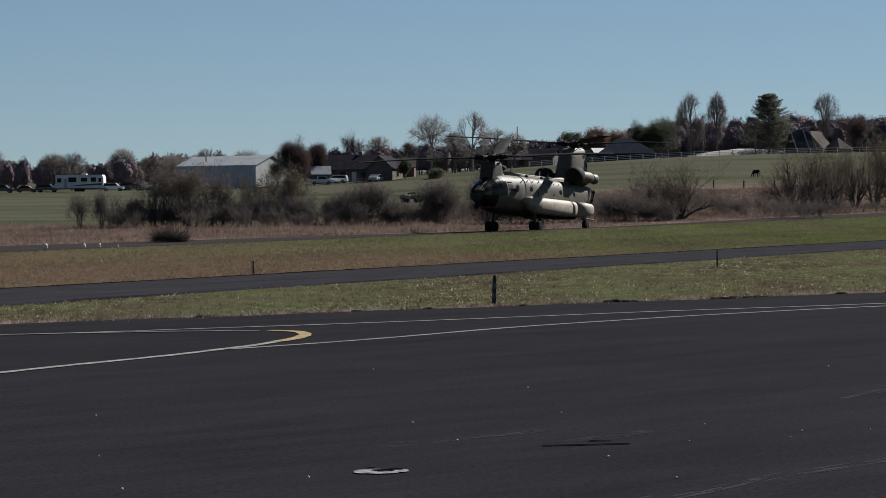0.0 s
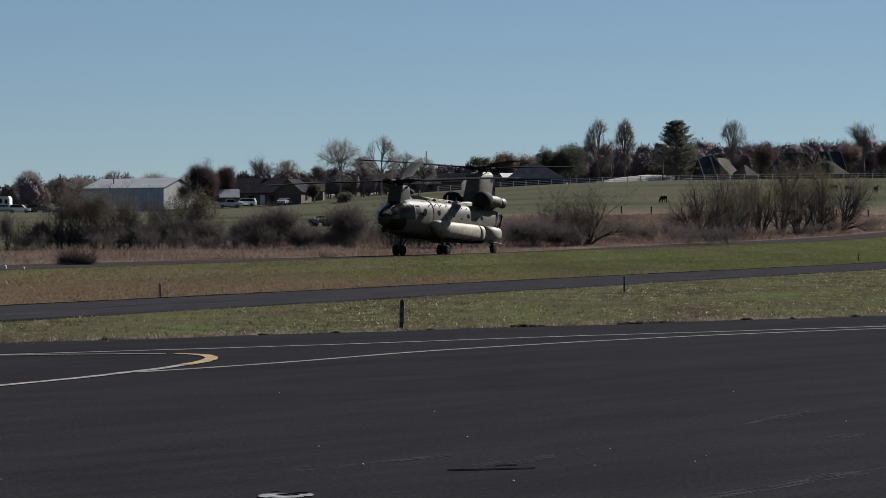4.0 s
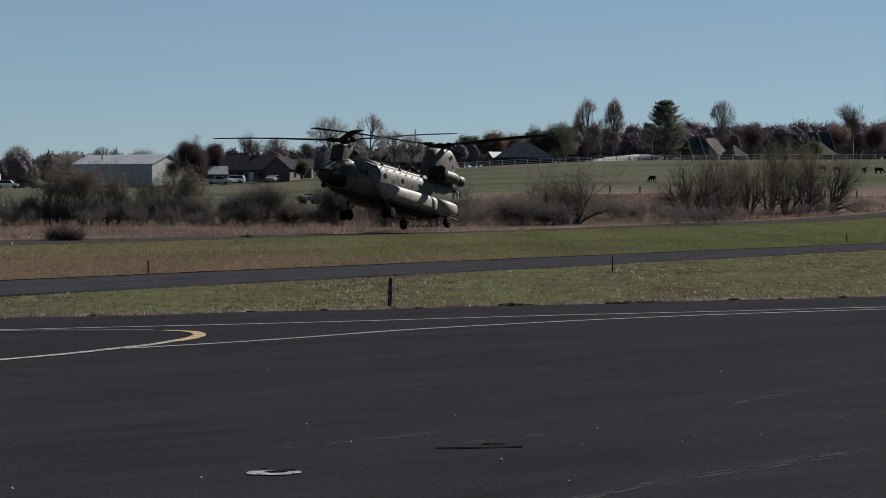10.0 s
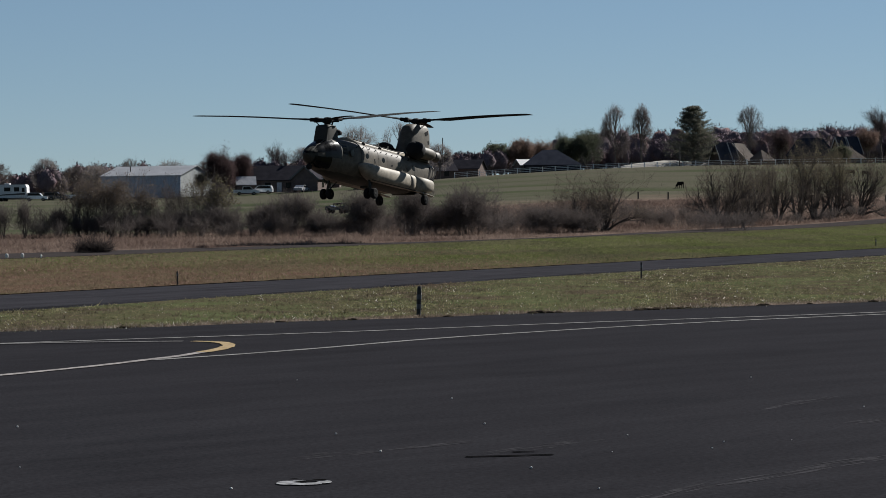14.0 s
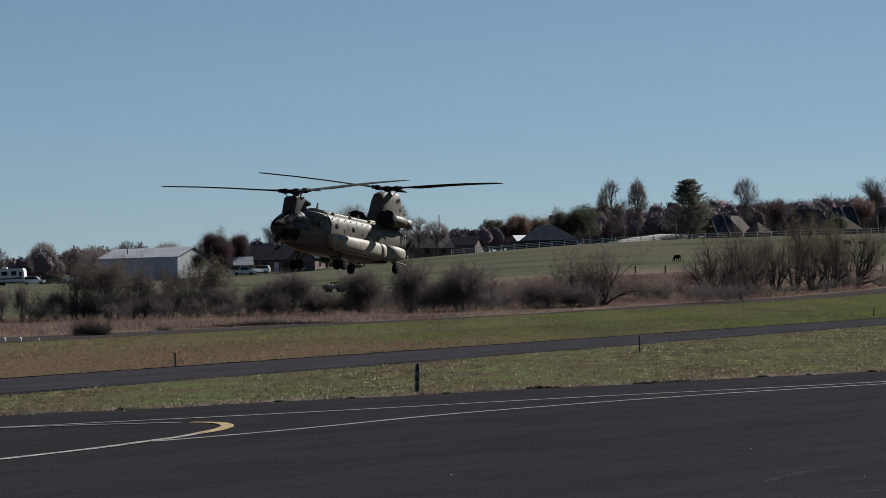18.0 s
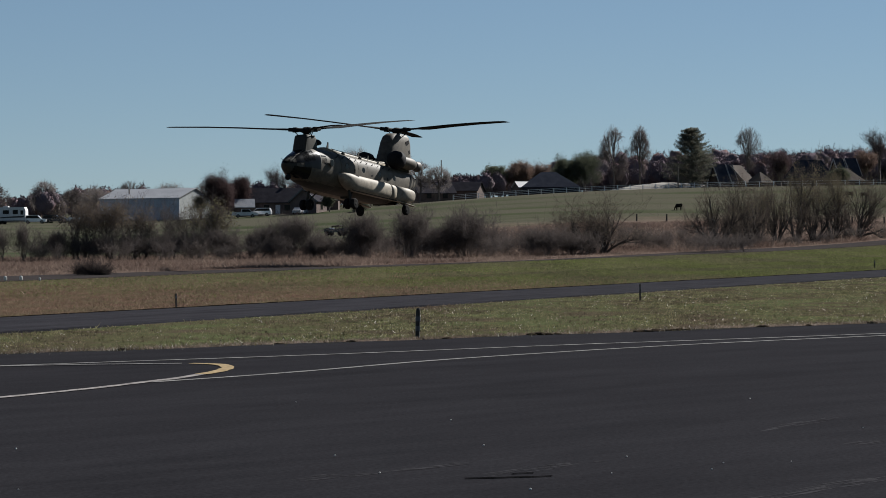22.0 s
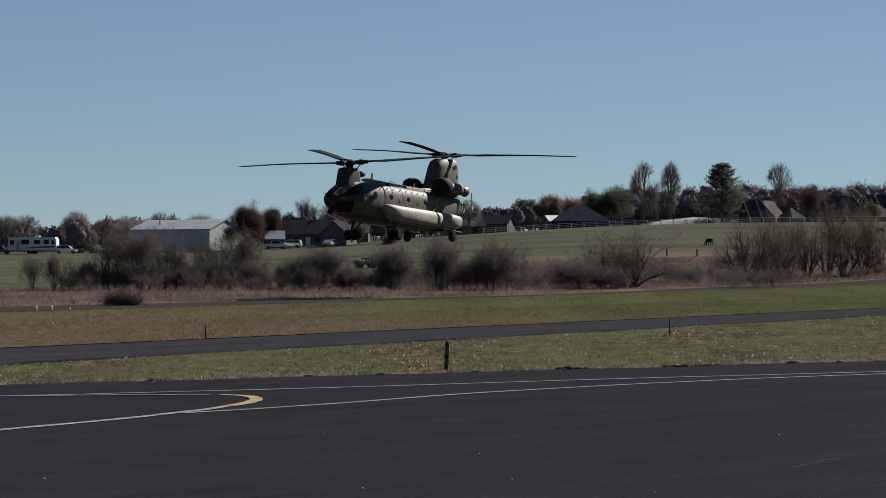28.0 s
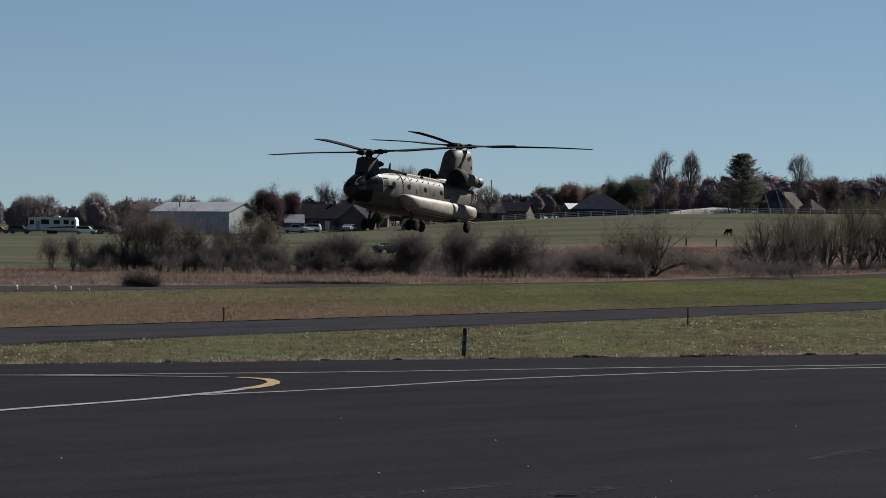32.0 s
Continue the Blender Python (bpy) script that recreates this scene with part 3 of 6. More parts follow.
# ---- grass as blades ----
def blades(name, material, label, rows, category="grass", lay=0.35):
    """Upright blades: rows of arrays x, y, height, width."""
    x, y, h, w = rows
    n = len(x)
    z = ground_z(x, y)
    a = np.random.uniform(0, math.pi, n)
    lean = np.random.normal(0, lay, (n, 2)) * h[:, None]
    dx, dy = np.cos(a) * w / 2, np.sin(a) * w / 2
    v = np.stack([np.stack([x - dx, y - dy, z - 0.01], -1), np.stack([x + dx, y + dy, z - 0.01], -1),
                  np.stack([x + lean[:, 0], y + lean[:, 1], z + h], -1)], 1)
    return tagged(soup(name, v, 3, material), label, category, kind="stuff")


def field_points(n, p0, p1, s0, s1, keep=None):
    p, s = np.random.uniform(p0, p1, n), np.random.uniform(s0, s1, n)
    x, y = ALONG[0] * s + ACROSS[0] * p, ALONG[1] * s + ACROSS[1] * p
    ok = (np.abs(x / np.maximum(y, 1) + 0.0) < 0.27) & (y > 8)
    if keep is not None:
        ok &= keep(x, y, p, s)
    return x[ok], y[ok], p[ok], s[ok]


def clump(x, y, scale, lo=0.0):
    """An uneven density over the field, by sums of waves."""
    k = np.sin(x * 1.3 / scale + 2 * np.sin(y * 0.7 / scale)) * np.sin(y * 1.1 / scale + 1.7 * np.sin(x * 0.9 / scale))
    return np.clip(0.5 + 0.5 * k, lo, 1)


def make_grass():
    edge = lambda x, y, p, s: (y > 37.6 + 0.66 * x) & (p < TAXI_NEAR - 0.05)
    x, y, p, s = field_points(620000, -8, TAXI_NEAR, 12, 100, edge)
    h = np.random.gamma(4, 0.0055, len(x)) * (0.4 + 0.5 * clump(x, y, 1.2) + 1.3 * clump(x, y, 0.13) ** 4)
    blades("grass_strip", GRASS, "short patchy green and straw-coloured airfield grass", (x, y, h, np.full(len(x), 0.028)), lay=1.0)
    # the taller, drier fringe along the apron
    n = 70000
    x = np.random.uniform(-12, 18, n)
    y = 37.45 + 0.66 * x + 0.10 * np.sin(x * 1.7) + np.random.exponential(0.3, n)
    blades("dry_fringe", FRINGE, "dry straw-coloured grass fringe along the asphalt", (x, y, np.random.gamma(4, 0.010, n), np.full(n, 0.02)), lay=0.9)
    x, y, p, s = field_points(300000, TAXI_FAR, 46, 25, 170)
    h = np.random.gamma(4, 0.009, len(x)) * (0.6 + 0.8 * clump(x, y, 1.5))
    dry = (s < 72 + 12 * np.random.normal(size=len(s)))
    blades("rusty_grass", GRASS_DRY, "brown dormant grass beyond the taxiway", (x[dry], y[dry], h[dry], np.full(dry.sum(), 0.03)), lay=1.2)
    blades("green_grass", GRASS_LUSH, "green mown grass beyond the taxiway", (x[~dry], y[~dry], h[~dry], np.full((~dry).sum(), 0.03)), lay=1.2)
    x, y, p, s = field_points(170000, 44, RUN_NEAR, 50, 260)
    dry = np.random.uniform(size=len(s)) < 0.75 * (1 - smooth(s, 68, 112))
    for sel, name, mat, label in ((~dry, "infield_grass", GRASS_LUSH, "bright green infield grass beside the runway"), (dry, "dry_infield_grass", GRASS_DRY, "brownish infield grass beside the runway")):
        blades(name, mat, label, (x[sel], y[sel], np.random.gamma(4, 0.009, sel.sum()), np.full(sel.sum(), 0.05)), lay=1.2)
    # tall weeds between the runway and the brush
    keep = lambda x, y, p, s: ((y < 205) | (p < 84)) & (np.random.uniform(size=len(x)) < 0.25 + 0.9 * clump(x, y, 3.0))
    x, y, p, s = field_points(420000, RUN_FAR - 0.6, 150, 60, 260, keep)
    h = np.random.gamma(5, 0.034, len(x)) * (0.15 + 0.7 * clump(x, y, 4.0) + 1.5 * clump(x, y, 1.3) ** 3) * smooth(p, RUN_FAR - 1, RUN_FAR + 4)
    blades("tall_weeds", WEEDS, "tall rust-brown weeds and dead grass behind the runway", (x, y, h + 0.04, np.full(len(x), 0.055)), "weeds", 1.0)
    # rough brown growth up the slope behind the brush
    n = 170000
    y = np.random.uniform(198, 330, n)
    x = y * np.random.uniform(-0.12, 0.24, n)
    ok = (y < 205 + 105 * smooth(x, -24, 4) + 0.5 * np.maximum(x, 0)) & (ACROSS[0] * x + ACROSS[1] * y > RUN_FAR + 2)
    x, y = x[ok], y[ok]
    h = np.random.gamma(4, 0.08, len(x)) * (0.2 + 1.2 * clump(x, y, 6.0))
    blades("rough_growth", WEEDS, "rough brown growth on the rising ground behind the brush", (x, y, h, np.full(len(x), 0.12)), "weeds", 1.0)


make_grass()


def edge_weeds():
    """Ragged dark tufts where grass creeps over the asphalt, some with pale seed heads."""
    spots = [(1.62, 38.4), (2.9, 39.3), (3.2, 39.5), (3.45, 39.65), (3.9, 39.95), (4.1, 40.1), (4.5, 40.35), (7.3, 42.15), (-6.6, 32.9), (-3.4, 35.1), (-4.9, 34.0), (-5.6, 33.6), (-2.4, 35.7), (0.5, 37.7)]
    for k, (x, y) in enumerate(spots):
        n = 260 + 60 * (k % 3)
        px, py = np.random.normal(x, 0.28, n), np.random.normal(y - 0.02, 0.08, n)
        blades("weed_tuft", TUFT, "ragged dark weed tuft creeping over the asphalt", (px, py, np.random.gamma(3, 0.015, n), np.full(n, 0.018)), "weeds", 0.8)


TUFT = foliage("weed_tuft_blades", (0.012, 0.012, 0.008), (0.03, 0.03, 0.014), (0.05, 0.045, 0.022), (0.34, 0.33, 0.28))
edge_weeds()


def soil_clods():
    """Dark crumbling lumps of soil and turf along the edge of the asphalt."""
    rng = random.Random(77)
    spots = [(1.0, 0.16), (1.15, 0.2), (1.3, 0.15), (1.45, 0.12), (2.85, 0.12), (3.0, 0.15), (3.2, 0.17), (3.4, 0.13), (3.6, 0.16), (3.75, 0.1), (-3.0, 0.1), (-1.9, 0.12), (-0.4, 0.1), (5.2, 0.14), (6.1, 0.12), (7.4, 0.16), (-5.2, 0.12)]
    for x, r in spots:
        y = apron_edge(x) - 0.04
        bm = bmesh.new()
        bmesh.ops.create_icosphere(bm, subdivisions=3, radius=r * 0.5)
        for v in bm.verts:
            v.co *= 1 + 0.45 * noise.noise(v.co * 24 + Vector((x * 7, 0, 0))) + 0.2 * noise.noise(v.co * 70)
            v.co.x, v.co.z = v.co.x * 1.6, v.co.z * 0.42
        ob = part("soil_clod", bm, CLOD)
        ob.matrix_world = pose(x, y, 0.0, 0, 0, rng.uniform(0, 360))
        tagged(ob, "dark crumbling clod of soil at the asphalt's edge", "clod", "clods along the asphalt edge")


soil_clods()


# ---- small marks on the apron ----
def apron_marks():
    bm = bmesh.new()
    for cx, cy, rx, ry in ((-1.12, 13.77, 0.075, 0.10), (-1.03, 13.70, 0.09, 0.05), (-0.96, 13.73, 0.05, 0.06), (-0.90, 13.80, 0.045, 0.07), (-1.06, 13.86, 0.05, 0.035)):
        ring = [bm.verts.new((cx + rx * math.cos(a) * (1 + 0.25 * noise.noise((a * 2, cx * 9, 0))), cy + ry * math.sin(a) * (1 + 0.25 * noise.noise((a * 2, cy, 3))), 0.007 + 0.0008 * (cx + 1.2)))
                for a in (2 * math.pi * i / 14 for i in range(14))]
        bm.faces.new(ring)
    tagged(part("paint_patch", bm, PATCH), "chipped whitish paint patch on asphalt", "marking", kind="structure")
    bm = bmesh.new()
    for cx, cy, rx, ry in ((-1.02, 13.80, 0.07, 0.035), (-0.94, 13.87, 0.05, 0.03), (-1.10, 13.92, 0.03, 0.025)):
        bm.faces.new([bm.verts.new((cx + rx * math.cos(a) * (1 + 0.3 * noise.noise((a * 2, cy * 5, 0))), cy + ry * math.sin(a), 0.0125)) for a in (2 * math.pi * i / 12 for i in range(12))])
    tagged(part("tar_spot", bm, TAR), "black tar spots beside a paint patch", "marking", kind="structure")
    stripe("tar_seam", [(-0.05, 15.24), (0.15, 15.27), (0.35, 15.31), (0.54, 15.35)], 0.05, TAR, "open black seam in the asphalt")
    stripe("tar_seam", [(0.27, 15.52), (0.33, 15.55), (0.42, 15.56)], 0.04, TAR, "open black seam in the asphalt")
    scuffs = [[(-0.1, 11.4), (0.19, 11.86), (0.84, 12.71), (1.4, 13.58), (2.22, 14.56), (3.2, 15.6)], [(-1.26, 15.15), (-0.6, 15.74), (-0.05, 16.28)],
              [(2.47, 18.98), (2.8, 19.5), (3.3, 20.2)], [(0.1, 15.45), (0.5, 15.95), (0.9, 16.4)], [(3.0, 17.6), (3.5, 18.2), (4.1, 18.9)]]
    rng = random.Random(5)
    for pts in scuffs:
        bm, count = bmesh.new(), 0
        for a, b in zip(pts, pts[1:]):
            run = Vector((b[0] - a[0], b[1] - a[1]))
            way, side = run.normalized(), Vector((-run.y, run.x)).normalized()
            for k in range(int(run.length * 13)):
                c = Vector(a) + run * rng.random() + side * rng.gauss(0, 0.06)
                l, w, count = rng.uniform(0.05, 0.3), rng.uniform(0.006, 0.022), count + 1
                bm.faces.new([bm.verts.new((*(c + way * l * u + side * w * v), 0.0008 + 0.00012 * (count % 14))) for u, v in ((-1, 0), (-0.3, -1), (0.6, -0.8), (1, 0.1), (0.4, 1), (-0.5, 0.7))])
        tagged(part("tyre_scuff", bm, SCUFF), "faint pale scuff on dark asphalt", "marking", kind="structure")
    stone = bmesh.new()
    bmesh.ops.create_icosphere(stone, subdivisions=1, radius=0.009)
    for v in stone.verts:
        v.co *= 1 + 0.3 * noise.noise(v.co * 90)
    first = part("pebble", stone, PEBBLE)
    tagged(first, "small pale stone lying on asphalt", "pebble", "loose stones on the apron")
    spots = [(-3.54, 17.64), (-1.44, 13.51), (-1.02, 16.92), (-2.94, 14.72), (0.37, 14.54), (1.13, 16.68), (0.74, 13.41), (-2.46, 12.97), (1.65, 15.73), (1.78, 16.17)]
    spots += [(random.uniform(-4, 4), random.uniform(12, 26)) for _ in range(8)]
    spots = [(x, y) for x, y in spots if abs(x) < y * 0.24]
    first.matrix_world = pose(*spots[0], 0.007)
    for x, y in spots[1:]:
        k = random.uniform(0.5, 1.2)
        copy_thing(first, pose(x, y, 0.006, 0, 0, random.uniform(0, 360)) @ Matrix.Diagonal((k, k, k * 0.8, 1)))


SCUFF = surface("pale_scuff", (0.024, 0.0235, 0.026), (0.046, 0.045, 0.049), 3.0, 9, 0.95, spec=0.0)
apron_marks()


# ---- edge posts and runway markers ----
def marker_post(x, y, h, r, bands):
    ob = empty("edge_post", (x, y, gz(x, y) - 0.02), "short dark edge reflector post standing in the grass", "post", "taxiway edge posts")
    bm = bmesh.new()
    lathe(bm, (0, 0, 0), [(r * 1.2, 0), (r * 1.2, 0.03), (r, 0.05), (r, h * 0.93), (r * 0.7, h)], 12)
    part("stake", bm, POST, ob)
    for z0, z1 in bands:
        bm = bmesh.new()
        lathe(bm, (0, 0, 0), [(r * 1.12, z0), (r * 1.12, z1)], 12)
        part("reflector_band", bm, BAND, ob, "dull blue-grey reflective band")
    return ob


BAND = surface("blue_grey_band", (0.03, 0.035, 0.045), (0.06, 0.065, 0.08), 9.0, 6, 0.4)
post = marker_post(-0.91, 38.3, 0.52, 0.037, [(0.14, 0.22), (0.30, 0.38)])
post.matrix_world = post.matrix_world @ pose(0, 0, 0, 0, 2, 0)
tagged(post, "thick dark banded reflector post beside the apron")
marker_post(-7.46, 57.5, 0.37, 0.022, [(0.24, 0.31)])
marker_post(4.5, 60.8, 0.46, 0.022, [(0.3, 0.38)])
marker_post(21.25, 120.3, 0.42, 0.03, [(0.26, 0.36)])


def runway_marker(x, y, k):
    ob = empty("runway_marker", (x, y, gz(x, y)), "small white runway edge marker on a stub", "marker", "runway edge markers", 20)
    bm = bmesh.new()
    lathe(bm, (0, 0, 0), [(0.10 * k, 0), (0.10 * k, 0.02), (0.03 * k, 0.04), (0.03 * k, 0.10 * k)], 10)
    part("stub", bm, POST, ob)
    bm = bmesh.new()
    lathe(bm, (0, 0, 0.09 * k), [(0.08 * k, 0), (0.11 * k, 0.05 * k), (0.11 * k, 0.24 * k), (0.05 * k, 0.30 * k), (0.015, 0.32 * k)], 14)
    part("cap", bm, WHITE, ob, "glossy white cap")


for x, y, k in ((-21.6, 97.3, 0.72), (-20.2, 98.6, 0.64), (-19.6, 99.0, 0.64), (-18.9, 99.6, 0.42)):
    runway_marker(x, y, k)


# ---- trees ----
def grow(rng, start, way, length, radius, levels, spread, fork, bend=0.18, lift=0.25, out=None, tips=None):
    """Limbs as rows of (p0, p1, r0, r1); tips gathers the ends of twigs."""
    p, d = np.array(start, float), np.array(way, float)
    steps = 3 if levels > 0 else 2
    for i in range(steps):
        d = d + rng.normal(0, bend, 3) + np.array([0, 0, lift * 0.3])
        d /= np.linalg.norm(d)
        q = p + d * length / steps
        r1 = radius * (1 - 0.22 * (i + 1) / steps * 2)
        out.append((*p, *q, radius, max(r1, radius * 0.4)))
        if levels > 0:
            for _ in range(fork if i else max(1, fork - 1)):
                side = rng.normal(0, 1, 3)
                side -= d * (side @ d)
                side /= np.linalg.norm(side) + 1e-6
                w = d + side * spread * rng.uniform(0.6, 1.3)
                w /= np.linalg.norm(w)
                grow(rng, p + (q - p) * rng.uniform(0.4, 1.0), w, length * rng.uniform(0.5, 0.78), radius * rng.uniform(0.4, 0.6), levels - 1, spread, fork, bend, lift, out, tips)
        p, radius = q, max(r1, radius * 0.4)
    if levels <= 0:
        tips.append(p)


def limbs_mesh(name, rows, material, parent, sides=4, label=""):
    rows = np.array(rows)
    a, b, r0, r1 = rows[:, :3], rows[:, 3:6], rows[:, 6], rows[:, 7]
    d = b - a
    d /= np.linalg.norm(d, axis=1, keepdims=True) + 1e-9
    ref = np.where(np.abs(d[:, 2:3]) < 0.9, [[0, 0, 1]], [[1, 0, 0]])
    u = np.cross(d, ref)
    u /= np.linalg.norm(u, axis=1, keepdims=True)
    v = np.cross(d, u)
    if sides == 1:                                     # the finest twigs: one narrow strip each
        turn = np.arange(len(a))[:, None] * 2.4
        o = u * np.cos(turn) + v * np.sin(turn)
        return soup(name, np.stack([a - o * r0[:, None], a + o * r0[:, None], b + o * r1[:, None], b - o * r1[:, None]], 1), 4, material, parent, label, "stuff")
    quads = []
    for k in range(sides):
        c0, s0, c1, s1 = (f(2 * math.pi * j / sides) for j in (k, k + 1) for f in (math.cos, math.sin))
        o0, o1 = u * c0 + v * s0, u * c1 + v * s1
        quads.append(np.stack([a + o0 * r0[:, None], a + o1 * r0[:, None], b + o1 * r1[:, None], b + o0 * r1[:, None]], 1))
    return soup(name, np.concatenate(quads), 4, material, parent, label)


def leaves(name, centres, per, size, spread, material, parent, rng, label=""):
    c = np.repeat(np.asarray(centres, float), per, 0)
    c = c + rng.normal(0, spread, c.shape)
    n = len(c)
    a, b = rng.normal(0, 1, (n, 3)), rng.normal(0, 1, (n, 3))
    a /= np.linalg.norm(a, axis=1, keepdims=True)
    b -= a * (a * b).sum(1, keepdims=True)
    b /= np.linalg.norm(b, axis=1, keepdims=True)
    s = size * rng.uniform(0.6, 1.4, (n, 1))
    return soup(name, np.stack([c - a * s, c + b * s * 0.5, c + a * s, c - b * s * 0.5], 1), 4, material, parent, label)


def fit_rows(rows, tips, height, width):
    """Scales limbs and tips to a height and a width over the root."""
    r, t = np.array(rows), np.array(tips)
    pts = np.concatenate([r[:, 3:6], t])
    kz = height / np.percentile(pts[:, 2], 99.5)
    kx = width / 2 / np.percentile(np.abs(pts[:, :2]).max(1), 97)
    k = np.array([kx, kx, kz])
    r[:, :3] *= k
    r[:, 3:6] *= k
    return r, t * k


def shrub(name, seed, x, y, top, width, stems, label, leaf=None, per=2, size=0.07, levels=3, twig=None, wood=None, upright=1.0, leaf_from=0.35, group="brush behind the runway", girth=0.05, fuzz_n=3, fan=False):
    """Many stems from one root, with fine twigs and, where given, some leaves."""
    rng = np.random.default_rng(seed)
    base = gz(x, y) - 0.05
    h = top - base
    ob = empty(name, (x, y, base), label, "shrub", group)
    rows, tips, owner = [], [], []
    for i in range(stems):
        a = rng.uniform(0, 2 * math.pi)
        tilt = rng.uniform(0.05, 0.75) / upright
        if fan:
            a = rng.choice((0, math.pi)) + rng.normal(0, 0.8)
        way = (math.cos(a) * tilt, math.sin(a) * tilt, 1)
        foot = 0.3 if fan else 1.0
        root = (math.cos(a) * width * 0.256 * rng.uniform(0, 1) * foot, math.sin(a) * width * 0.12 * rng.uniform(0, 1) * foot, 0)
        grow(rng, root, np.array(way) / np.linalg.norm(way), h * rng.uniform(0.4, 0.62), girth * rng.uniform(0.6, 1.2), levels, 0.75, 2, 0.2 if fan else 0.16, 0.16 if fan else 0.5, rows, tips)
        owner += [i] * (len(rows) - len(owner))
    rows, tips = fit_rows(rows, tips, h, width)
    thick = rows[:, 6] > 0.016
    for i in range(stems):
        mine = thick & (np.array(owner) == i)
        if mine.any():
            limbs_mesh("stem", rows[mine], wood or BARK, ob)
    thin = rows[~thick].copy()
    thin[:, 6:] = np.maximum(thin[:, 6:], 0.007)
    limbs_mesh("twig_mass", thin, twig or TWIG, ob, 1)
    fuzz = tips[rng.integers(0, len(tips), len(tips) * fuzz_n)]
    ends = fuzz + rng.normal(0, 0.3, fuzz.shape) + [0, 0, 0.16]
    limbs_mesh("fine_twig_mass", np.concatenate([fuzz, ends, np.full((len(fuzz), 1), 0.008), np.full((len(fuzz), 1), 0.005)], 1), twig or TWIG, ob, 1)
    if leaf:
        got = tips[tips[:, 2] > h * leaf_from]
        leaves("foliage", got, per, size, 0.16, leaf, ob, rng)
    return ob


def tree(name, seed, x, y, top, width, label, leaf=None, per=3, size=0.2, spread=0.35, levels=4, twig=None, wood=None, trunk=0.3, lean=0.35, shape=0.75, fork=2, group="trees round the farmsteads", fuzz_n=1, stem=0.32, sweep=0.45):
    rng = np.random.default_rng(seed)
    base = gz(x, y) - 0.1
    h = top - base
    ob = empty(name, (x, y, base), label, "tree", group)
    rows, tips = [], []
    rows.append((0, 0, 0, 0, 0, h * stem * 0.5, trunk, trunk * 0.85))
    rows.append((0, 0, h * stem * 0.5, rng.normal(0, 0.1), rng.normal(0, 0.1), h * stem, trunk * 0.85, trunk * 0.7))
    for i in range(5):
        a = 2 * math.pi * (i + rng.uniform(-0.3, 0.3)) / 5
        w = np.array((math.cos(a) * lean, math.sin(a) * lean, 1.0)) if i else np.array((0.05, 0, 1.0))
        grow(rng, (0, 0, h * stem * rng.uniform(0.75, 1.0)), w / np.linalg.norm(w), h * rng.uniform(0.28, 0.36), trunk * 0.5, levels - 1, shape, fork, 0.14, sweep, rows, tips)
    rows, tips = fit_rows(rows, tips, h, width)
    thick = rows[:, 6] > 0.05
    limbs_mesh("trunk", rows[thick], wood or BARK, ob, 5)
    thin = rows[~thick].copy()
    thin[:, 6:] = np.maximum(thin[:, 6:], 0.022)
    if len(thin):
        limbs_mesh("branch_mass", thin, twig or TWIG, ob, 3)
    if fuzz_n:
        f = tips[rng.integers(0, len(tips), len(tips) * fuzz_n)]
        out = f - [0, 0, h * 0.45]
        out /= np.linalg.norm(out, axis=1, keepdims=True) + 1e-6
        e = f + out * rng.uniform(0.1, 0.45, (len(f), 1)) + rng.normal(0, 0.26, f.shape) + [0, 0, 0.1]
        limbs_mesh("twig_mass", np.concatenate([f, e, np.full((len(f), 1), 0.02), np.full((len(f), 1), 0.012)], 1), twig or TWIG, ob, 1)
    if leaf:
        leaves("crown", tips, int(per * 2.2), size * 0.52, spread * 0.8, leaf, ob, rng)
    return ob


